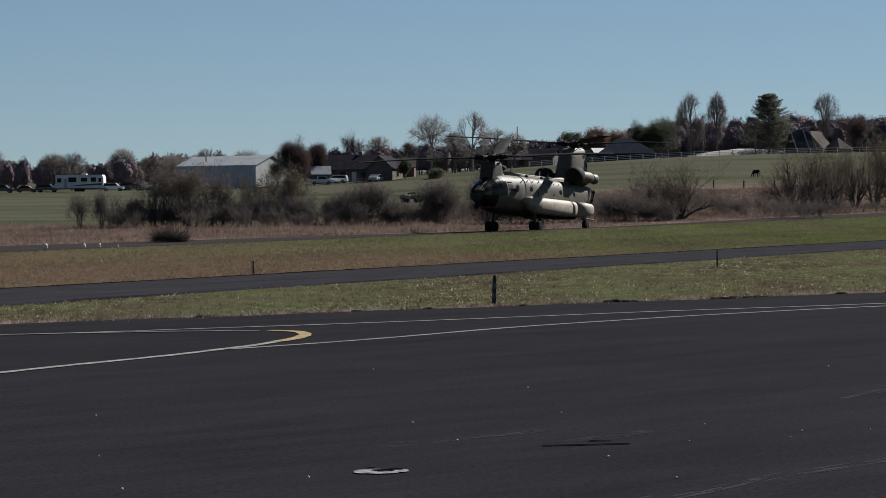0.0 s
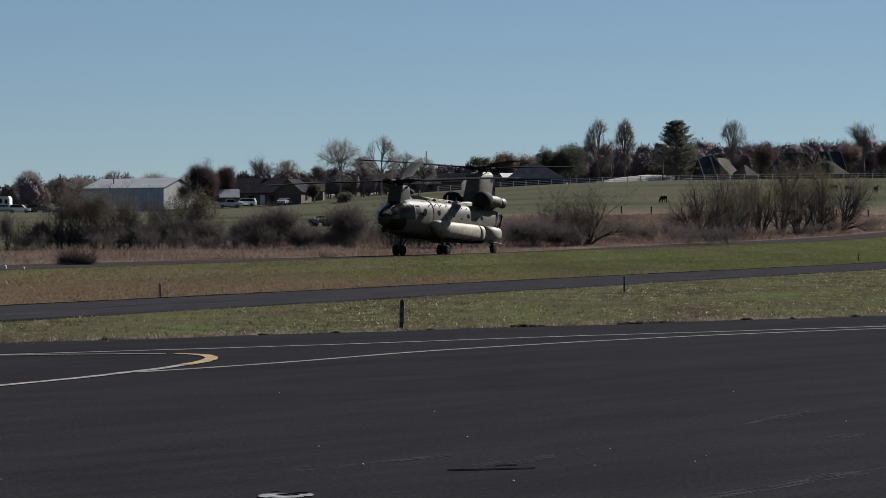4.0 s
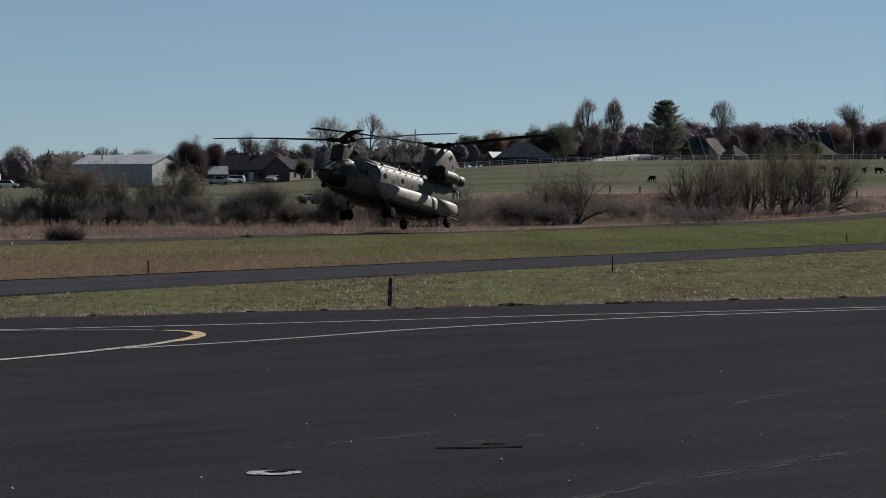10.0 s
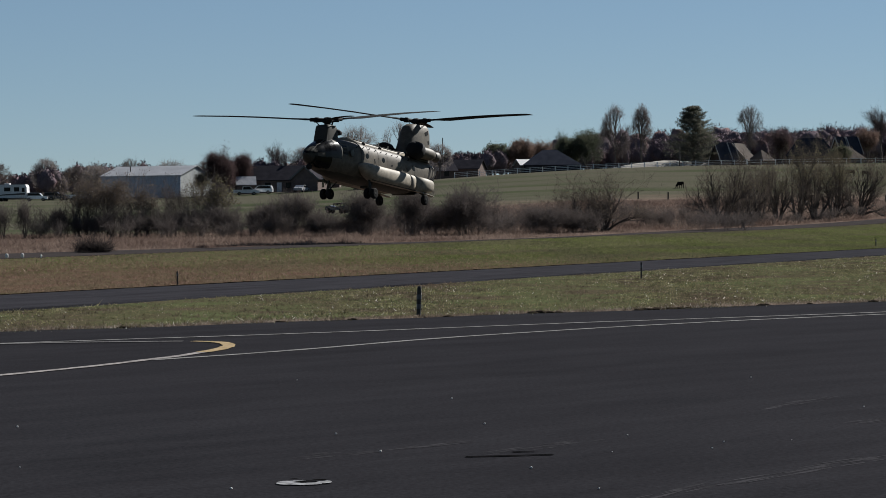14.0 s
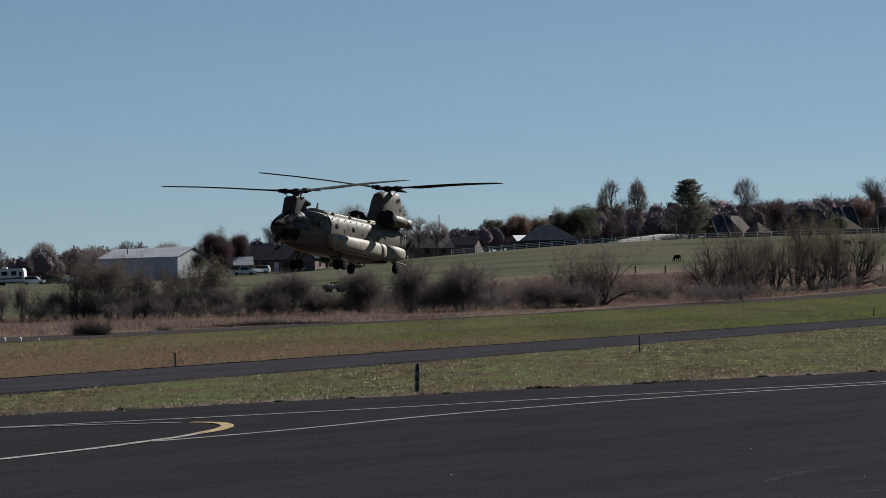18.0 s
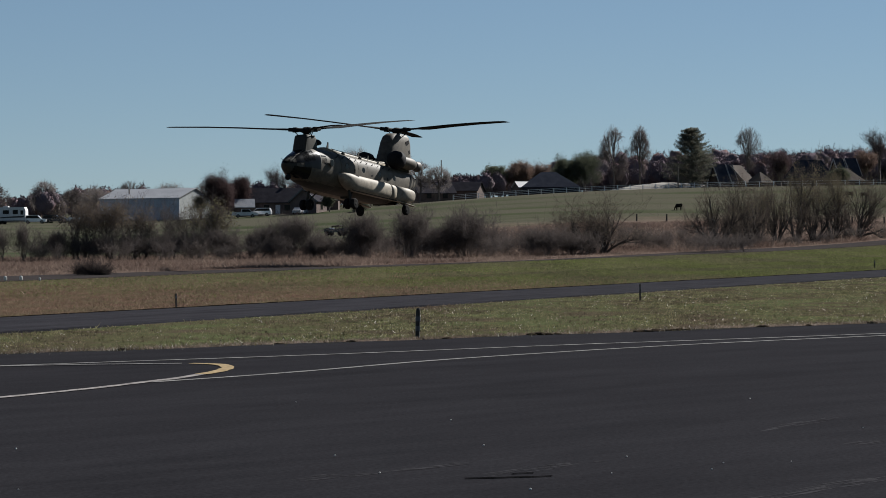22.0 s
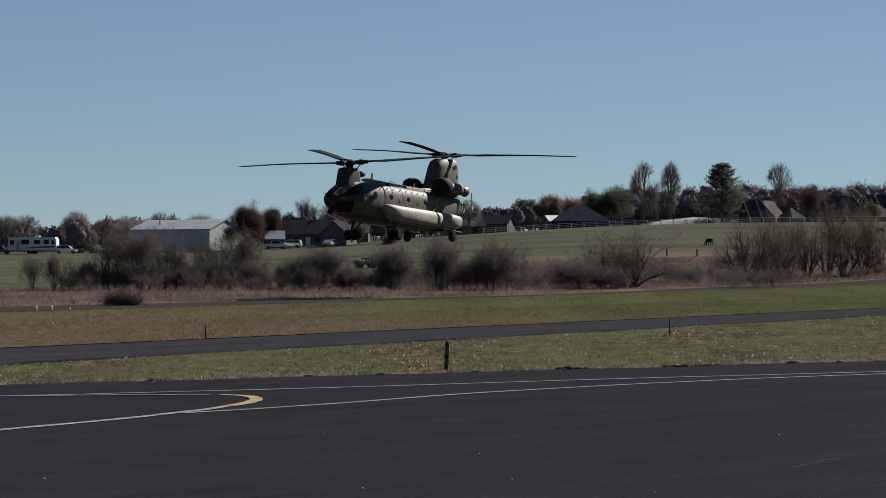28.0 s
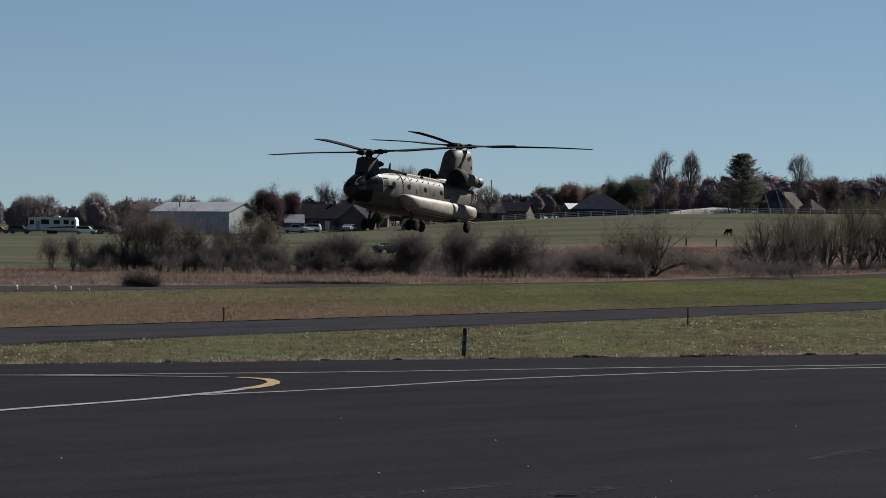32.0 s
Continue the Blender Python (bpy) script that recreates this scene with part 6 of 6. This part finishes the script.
for name, x, y, yaw, paint, label, kind in (
        ("pickup_truck", -46.2, 466, 8, WHITE, "white pickup truck parked beside the farmhouse", "pickup"), ("parked_car", -43.4, 470, 175, CAR_SILVER, "silver car parked beside the farmhouse", "suv"),
        ("parked_car", -34.8, 465, 74, GREY, "pale grey car parked by the gabled wing", "car"), ("parked_car", -91.2, 476, 3, CAR_SILVER, "silver car parked beside the trailer", "suv"),
        ("parked_car", -86.8, 478, 178, CAR_DARK, "dark car parked in a row", "car"), ("pickup_truck", -82.0, 477, 2, CAR_SILVER, "silver pickup parked in a row", "pickup"),
        ("parked_car", -77.4, 478, 4, CAR_DARK, "dark car parked in a row", "suv"), ("parked_car", -72.8, 477, 176, CAR_SILVER, "silver car parked in a row", "car"),
        ("parked_car", -89.0, 485, 2, CAR_DARK, "dark car parked behind the row", "suv"), ("pickup_truck", -84.0, 485, 181, CAR_DARK, "dark pickup parked behind the row", "pickup"), ("parked_car", -79.4, 486, 3, WHITE, "white car parked behind the row", "suv"),
        ("parked_car", -105.2, 476, 0, CAR_DARK, "dark car parked beside the trailer", "suv"), ("parked_car", -109.8, 477, 4, CAR_RED, "dull red car parked in a row", "car"),
        ("parked_car", -114.6, 476, 0, CAR_DARK, "dark car parked in a row", "suv"), ("parked_car", -119.5, 478, 0, CAR_SILVER, "silver car parked in a row", "car")):
    vehicle(name, x, y, yaw, paint, label, kind)


def utility_cart(x, y, yaw, size):
    ob = empty("utility_cart", (x, y, gz(x, y)), "dark open utility cart standing in rough grass", "vehicle", yaw=yaw)
    bm = bmesh.new()
    extrude_poly(bm, [(-1.2, 0.4), (1.2, 0.4), (1.25, 0.8), (0.6, 0.95), (0.3, 0.75), (-0.5, 0.8), (-1.25, 0.95)], -0.65, 0.65)
    body = part("body", bm, CAR_DARK, ob)
    bm = bmesh.new()
    box(bm, (1.0, 1.2, 0.14), (-0.2, 0, 1.12), (0, 4, 0), 0.05)
    part("canopy", bm, BLACK, body)
    for px, py in ((0.5, 0.6), (0.5, -0.6), (-0.75, 0.6), (-0.75, -0.6)):
        bm = bmesh.new()
        rod(bm, (px * 0.8 - 0.1, py * 0.9, 0.75), (px * 0.6 - 0.15, py * 0.85, 1.12), 0.05)
        part("canopy_post", bm, BLACK, body)
    bm = bmesh.new()
    box(bm, (0.1, 0.9, 0.25), (1.25, 0, 0.68), bevel=0.02)
    part("bumper", bm, WHITE, body)
    for wx in (-0.8, 0.8):
        for wy in (-0.6, 0.6):
            bm = bmesh.new()
            lathe(bm, (wx, wy, 0.3), [(0.15, -0.12), (0.3, -0.1), (0.3, 0.1), (0.15, 0.12)], 14, (90, 0, 0))
            part("wheel", bm, RUBBER, ob)
    ob.matrix_world = ob.matrix_world @ Matrix.Diagonal((size, size, size, 1))


utility_cart(-17.8, 300, 160, 1.15)


def cow(x, y, yaw, grazing, size=1.0):
    ob = empty("cow", (x, y, gz(x, y)), "black cow grazing on the pasture" if grazing else "black cow standing on the pasture", "cow", "cattle on the pasture", yaw)
    bm = bmesh.new()
    loft(bm, [(-0.95, 0.12, 1.0, 1.35, 2, 0), (-0.8, 0.30, 0.8, 1.45, 2.2, 0), (-0.2, 0.36, 0.66, 1.42, 2.2, 0), (0.5, 0.34, 0.68, 1.42, 2.2, 0), (0.85, 0.24, 0.8, 1.42, 2.2, 0), (1.0, 0.12, 0.95, 1.3, 2, 0)], 14)
    part("body", bm, HIDE, ob, smooth=True)
    bm = bmesh.new()
    tip = (1.45, 0, 0.55) if grazing else (1.4, 0, 1.6)
    rod(bm, (0.8, 0, 1.2), tip, 0.2, 0.13, 10)
    part("neck", bm, HIDE, ob, smooth=True)
    bm = bmesh.new()
    end = (1.6, 0, 0.12) if grazing else (1.85, 0, 1.42)
    rod(bm, tip, end, 0.14, 0.08, 10)
    head = part("head", bm, HIDE, ob, smooth=True)
    for s in (-1, 1):
        bm = bmesh.new()
        rod(bm, (tip[0], s * 0.1, tip[2] + 0.05), (tip[0] - 0.02, s * 0.28, tip[2] + 0.1), 0.05, 0.02, 6)
        part("ear", bm, HIDE, head)
    for lx in (-0.7, 0.65):
        for ly in (-0.2, 0.2):
            bm = bmesh.new()
            rod(bm, (lx, ly, 0), (lx, ly, 0.85), 0.06, 0.12, 8)
            part("leg", bm, HIDE, ob)
    bm = bmesh.new()
    rod(bm, (-0.95, 0, 1.3), (-1.05, 0, 0.5), 0.03, 0.02, 6)
    part("tail", bm, HIDE, ob)
    ob.matrix_world = ob.matrix_world @ Matrix.Diagonal((size, size, size, 1))


for x, y, yaw, g in ((34.6, 379, 122, True), (77.4, 420, 60, False), (80.2, 421, 20, True), (73.0, 424, 30, True), (71.0, 428, 200, True)):
    cow(x, y, yaw, g, 0.8)


# ---- trees round the farmsteads ----
def make_trees():
    t = tree
    t("red_maple", 101, -52.0, 474, 15.0, 5.6, "dense dark red autumn maple", LEAF_RED, 34, 0.2, 0.7, stem=0.1, lean=0.8)
    t("red_maple", 102, -47.9, 480, 14.4, 4.2, "dense dark red autumn maple", LEAF_RED, 30, 0.2, 0.7, stem=0.1, lean=0.7)
    t("olive_tree", 103, -56.0, 472, 11.2, 3.4, "small tree with thin olive leaves", LEAF_WILLOW, 6, 0.16, 0.5, stem=0.15)
    t("reddish_tree", 104, -45.7, 540, 19.2, 5.6, "bare tree with a reddish haze of twigs", LEAF_RED, 3, 0.16, 0.5)
    c = crown_tree
    c("bare_tree", 105, -39.8, 540, 18.6, 7.4, "pale bare tree with fine twigs", TWIG_PALE)
    c("bare_tree", 106, -25.3, 500, 22.0, 10.6, "broad pale bare tree with a rounded crown", TWIG_PALE, BARK_PALE)
    c("bare_tree", 107, -16.6, 510, 23.2, 8.6, "tall pale bare tree with a pointed crown", TWIG_PALE, BARK_PALE, pointed=0.4)
    c("bare_tree", 108, -11.8, 520, 19.6, 6.4, "leafless grey tree among the houses", TWIG_PALE)
    c("bare_tree", 109, -7.4, 522, 18.6, 6.0, "leafless grey tree among the houses", TWIG_PALE)
    c("bare_tree", 110, -20.8, 516, 18.6, 7.0, "leafless dark tree among the houses")
    c("bare_tree", 111, -30.5, 505, 16.0, 5.0, "leafless dark tree among the houses")
    t("dark_tree", 112, 5.6, 560, 19.2, 5.6, "dense dark tree with dull leaves", LEAF_GREEN, 14, 0.28, 0.5, stem=0.2, lean=0.6)
    t("oak_tree", 113, 12.2, 560, 20.4, 6.6, "oak with orange-brown leaves", LEAF_ORANGE, 12, 0.26, 0.5, stem=0.22, lean=0.6)
    t("oak_tree", 114, 17.2, 566, 20.2, 6.0, "oak with thin orange-brown leaves", LEAF_ORANGE, 6, 0.24, 0.5)
    t("green_tree", 115, 22.6, 545, 20.8, 6.6, "rounded dark green tree", LEAF_GREEN, 14, 0.24, 0.6, stem=0.1, lean=0.8)
    t("green_tree", 116, 27.2, 543, 21.8, 7.0, "rounded dark green tree", LEAF_GREEN, 14, 0.24, 0.6, stem=0.1, lean=0.8)
    c("pear_tree", 117, 33.4, 530, 27.2, 7.2, "tall oval tree with thinning pinkish leaves", TWIG, low=0.16, pointed=0.2, leaf=LEAF_PINK, per=2, size=0.075)
    c("pear_tree", 118, 39.4, 530, 27.4, 4.8, "tall oval tree with thinning pinkish leaves", TWIG, low=0.2, pointed=0.15, leaf=LEAF_PINK, per=2, size=0.07)
    c("bare_tree", 119, 65.8, 540, 27.6, 6.6, "vase-shaped bare tree with fine twigs", TWIG, low=0.3)
    t("bare_tree", 120, 97.6, 545, 27.0, 7.6, "broad bare tree with reddish twigs", LEAF_RED, 2, 0.18, 0.5, fuzz_n=1)
    t("reddish_tree", 121, 101.0, 538, 22.0, 6.0, "dense dull red tree", LEAF_RED, 7, 0.22, 0.6, stem=0.12, lean=0.7)
    t("dark_tree", 122, 93.5, 540, 21.5, 6.0, "dense dull brown tree", LEAF_ORANGE, 8, 0.26, 0.5, stem=0.2, lean=0.6)
    t("dark_tree", 123, 74.0, 545, 22.0, 6.0, "dense dull red-brown tree", LEAF_RED, 5, 0.22, 0.6, stem=0.12, lean=0.7)
    t("dark_tree", 124, 84.5, 524, 17.0, 3.6, "small dark evergreen by the houses", LEAF_GREEN, 16, 0.24, 0.4, stem=0.15, lean=0.5)
    t("evergreen_shrub", 126, -22.2, 456, gz(-22.2, 456) + 1.7, 4.2, "low dark evergreen shrub on the pasture's edge", LEAF_GREEN, 10, 0.16, 0.3, stem=0.05, lean=1.2, trunk=0.12, shape=1.0, sweep=0.1)
    t("small_evergreen", 127, -29.0, 468, gz(-29, 468) + 4.0, 2.4, "small dark evergreen beside the gabled house", LEAF_GREEN, 10, 0.16, 0.3, stem=0.08, lean=0.5, trunk=0.14)
    conifer(125, 50.3, 520, 26.6, 16.5)
    for i in range(9):
        x = -124 + i * 8.0 + random.uniform(-2, 2)
        c("bare_tree", 140 + i, x, 500 + random.uniform(0, 26), 14.6 + random.uniform(-0.8, 2.6), random.uniform(6.0, 8.5), "bare brown tree behind the parked vehicles", TWIG_PALE if i % 2 else TWIG)


LEAF_PINK = foliage("pinkish_leaves", (0.112, 0.088, 0.08), (0.15, 0.122, 0.11), (0.096, 0.078, 0.07))
make_trees()


def woods(name, seed, label, rows, material, leafy):
    """A far wood as one thing: trunks and crowns of many small pieces, with an uneven top. rows: x0, x1, y0, y1, crown height, count."""
    rng = np.random.default_rng(seed)
    crowns, limbs, cores, haze, faces = [], [], [], [], []
    ball = bmesh.new()
    bmesh.ops.create_icosphere(ball, subdivisions=2, radius=1.0)
    bv = np.array([v.co[:] for v in ball.verts])
    bf = np.array([[v.index for v in f.verts] for f in ball.faces])
    ball.free()
    for x0, x1, y0, y1, top0, top1, n in rows:
        u = rng.uniform(0, 1, n)
        x, y = x0 + (x1 - x0) * u, rng.uniform(y0, y1, n)
        top = top0 + (top1 - top0) * u + rng.normal(0, 0.7, n)
        base = ground_z(x, y)
        for k in range(n):
            h = max(4.0, top[k] - base[k])
            w = h * rng.uniform(0.26, 0.44)
            limbs.append((x[k], y[k], base[k] - 0.3, x[k] + rng.normal(0, 0.3), y[k], base[k] + h * 0.6, 0.2, 0.08))
            f = rng.normal(0, 1, (3, 3))
            lumps = lambda v: 0.09 * np.sin(v @ f[0] * 3 + f[2][0] * 9) + 0.08 * np.sin(v @ f[1] * 6 + f[2][1] * 9)
            here, size = np.array((x[k], y[k], base[k] + h * 0.46)), np.array([w, w, h * 0.5])
            faces.append(bf + len(bv) * len(cores))
            cores.append(bv * (0.66 + lumps(bv))[:, None] * size + here)
            # small leaves and twigs over the crown, thicker towards its top
            d = rng.normal(0, 1, (leafy, 3)) + [0, 0, 0.35]
            d /= np.linalg.norm(d, axis=1, keepdims=True)
            r = (0.70 + lumps(d))[:, None]
            crowns.append(here + d * (r + rng.normal(0.0, 0.045, (leafy, 1))) * size)
            m = leafy // 3
            tip = here + d[:m] * (r[:m] + rng.uniform(0.03, 0.16, (m, 1))) * size + rng.normal(0, 0.1, (m, 3)) + [0, 0, 0.1]
            haze.append(np.concatenate([here + d[:m] * r[:m] * 0.9 * size, tip, np.full((m, 1), 0.05), np.full((m, 1), 0.02)], 1))
    ob = tagged(new(name), label, "woods", kind="stuff")
    limbs_mesh("trunk_mass", limbs, TWIG, ob, 3)
    core = raw("dense_crown_mass", np.concatenate(cores), np.concatenate(faces), WOODS_DEEP, ob)
    core.data.polygons.foreach_set("use_smooth", [True] * len(core.data.polygons))
    limbs_mesh("twig_mass", np.concatenate(haze), material, ob, 1)
    leaves("crown_mass", np.concatenate(crowns), 1, 0.24, 0.06, material, ob, rng)


woods("far_woods", 201, "far brown and purple autumn woods along the hilltop", [(-10, 30, 600, 700, 20.0, 22.0, 60), (26, 192, 640, 780, 26.0, 30.8, 230), (40, 218, 780, 900, 33.5, 37.5, 170)], WOODS, 420)
woods("near_woods", 202, "mixed brown woods behind the houses", [(4, 34, 566, 600, 17.5, 19.5, 40), (28, 112, 552, 600, 20.0, 23.0, 110)], WOODS, 520)
woods("west_woods", 203, "low brown woods behind the barn and vehicles", [(-170, -60, 520, 640, 14.6, 15.4, 170), (-62, -18, 530, 620, 15.5, 17.5, 80), (-20, 8, 545, 620, 17.5, 19.0, 46)], WOODS, 420)


# ---- what moves ----
# seconds, x, y, z, heading, nose up, port side up
FLIGHT = [
    (0, -0.732, 149.479, 0.022, 243.72, -0.24, 0.14),
    (0.5, -0.728, 149.479, 0.031, 243.73, -0.25, 0.14),
    (1, -0.728, 149.480, 0.039, 243.73, -0.27, 0.15),
    (1.5, -0.731, 149.480, 0.044, 243.74, -0.29, 0.15),
    (2, -0.735, 149.480, 0.048, 243.74, -0.31, 0.16),
    (2.5, -0.742, 149.480, 0.053, 243.73, -0.33, 0.17),
    (3, -0.752, 149.480, 0.059, 243.70, -0.34, 0.18),
    (3.5, -0.762, 149.480, 0.062, 243.68, -0.35, 0.19),
    (4, -0.771, 149.480, 0.065, 243.66, -0.35, 0.20),
    (4.5, -0.777, 149.480, 0.068, 243.61, -0.35, 0.20),
    (6.5, -1.101, 149.212, 0.106, 243.02, 0.43, 1.76),
    (7, -1.228, 149.146, 0.189, 243.54, 0.45, 2.74),
    (7.5, -1.443, 149.064, 0.198, 243.39, 0.28, 3.11),
    (8, -1.640, 148.957, 0.193, 242.56, 0.64, 2.60),
    (8.5, -2.035, 148.834, 0.314, 241.73, 0.97, 1.90),
    (9, -2.431, 148.701, 0.465, 240.90, 2.53, 1.63),
    (9.5, -2.863, 148.565, 0.589, 240.04, 4.01, 2.13),
    (10, -3.285, 148.441, 0.685, 239.26, 5.09, 2.42),
    (10.5, -3.555, 148.336, 0.709, 240.46, 4.25, 2.06),
    (11, -4.080, 148.233, 1.209, 239.77, 3.94, 1.35),
    (11.5, -4.336, 148.160, 1.638, 240.16, 1.57, 1.20),
    (12, -4.647, 148.067, 2.161, 240.74, 0.35, 1.36),
    (12.5, -5.029, 147.960, 2.513, 241.64, 1.24, 1.74),
    (13, -5.512, 147.840, 2.620, 242.74, 3.01, 1.86),
    (13.5, -5.953, 147.757, 2.638, 243.08, 3.50, 1.03),
    (14, -6.427, 147.658, 2.668, 243.73, 3.09, 0.22),
    (14.5, -6.812, 147.548, 2.697, 244.37, 2.31, -0.57),
    (16.5, -7.801, 147.077, 3.124, 244.26, 1.60, -0.57),
    (17, -7.938, 146.985, 3.140, 244.12, 2.25, -0.23),
    (17.5, -8.051, 146.945, 3.148, 243.73, 2.45, -0.65),
    (18, -8.120, 146.881, 3.251, 243.55, 2.18, -1.15),
    (18.5, -8.051, 146.808, 3.333, 243.52, 1.18, -1.42),
    (19, -7.944, 146.700, 3.431, 243.39, 0.09, -1.34),
    (19.5, -7.803, 146.571, 3.540, 243.00, -0.41, -0.32),
    (20, -7.663, 146.428, 3.580, 242.89, -0.07, 0.87),
    (20.5, -7.623, 146.301, 3.599, 242.91, 0.74, 1.17),
    (21, -7.588, 146.206, 3.572, 243.26, 1.94, 1.22),
    (21.5, -7.579, 146.132, 3.509, 243.64, 2.38, 0.88),
    (22, -7.520, 146.077, 3.423, 243.95, 2.67, 0.53),
    (22.5, -7.405, 146.028, 3.442, 244.52, 2.46, 0.16),
    (23, -7.258, 145.974, 3.440, 244.72, 1.49, -0.08),
    (23.5, -7.135, 145.930, 3.493, 245.20, 0.85, -0.38),
    (24, -7.038, 145.910, 3.619, 245.70, 0.24, -0.39),
    (24.5, -6.858, 145.914, 3.729, 245.27, 0.03, -0.28),
    (26.5, -6.550, 145.899, 3.781, 242.95, 0.41, 1.03),
    (27, -6.539, 145.902, 3.732, 242.36, 0.13, 0.58),
    (27.5, -6.575, 145.910, 3.708, 242.05, 0.22, 0.06),
    (28, -6.518, 145.936, 3.673, 242.12, 0.03, -0.50),
    (28.5, -6.405, 145.987, 3.663, 242.27, 0.14, -0.28),
    (29, -6.371, 146.026, 3.662, 242.20, 0.17, 0.15),
    (29.5, -6.461, 146.055, 3.633, 242.56, 0.78, -0.15),
    (30, -6.592, 146.070, 3.471, 242.46, 1.72, -0.59),
    (30.5, -6.641, 146.126, 3.411, 243.23, 1.63, -1.11),
    (31, -6.630, 146.171, 3.345, 243.12, 0.99, -0.44),
    (31.5, -6.665, 146.174, 3.347, 243.73, 0.26, -0.04),
    (32, -6.760, 146.153, 3.381, 243.75, 0.13, -0.41),
]
SPIN = 1350.0                                             # degrees a second, 225 turns a minute
PHASE = [(0.0, -38.0), (4.0, -39.0), (8.0, -20.0), (17.0, -22.0), (24.0, -16.0), (32.0, -8.0)]


def motions():
    walk(helicopter, [(t, pose(x, y, z, port, -nose, heading)) for t, x, y, z, heading, nose, port in FLIGHT])
    front_axis = Matrix.Translation(FRONT_HUB) @ pose(0, 0, 0, -1.3, 6.4, 0)
    rear_axis = Matrix.Translation(REAR_HUB) @ pose(0, 0, 0, -2.1, -0.7, 0)
    beats = [k / 30 for k in range(961)]
    turned = [SPIN * t + float(np.interp(t, [a for a, _ in PHASE], [b for _, b in PHASE])) for t in beats]
    walk(front_rotor, [(t, front_axis @ pose(0, 0, 0, 0, 0, a)) for t, a in zip(beats, turned)])
    walk(rear_rotor, [(t, rear_axis @ pose(0, 0, 0, 0, 0, -a)) for t, a in zip(beats, turned)])


motions()
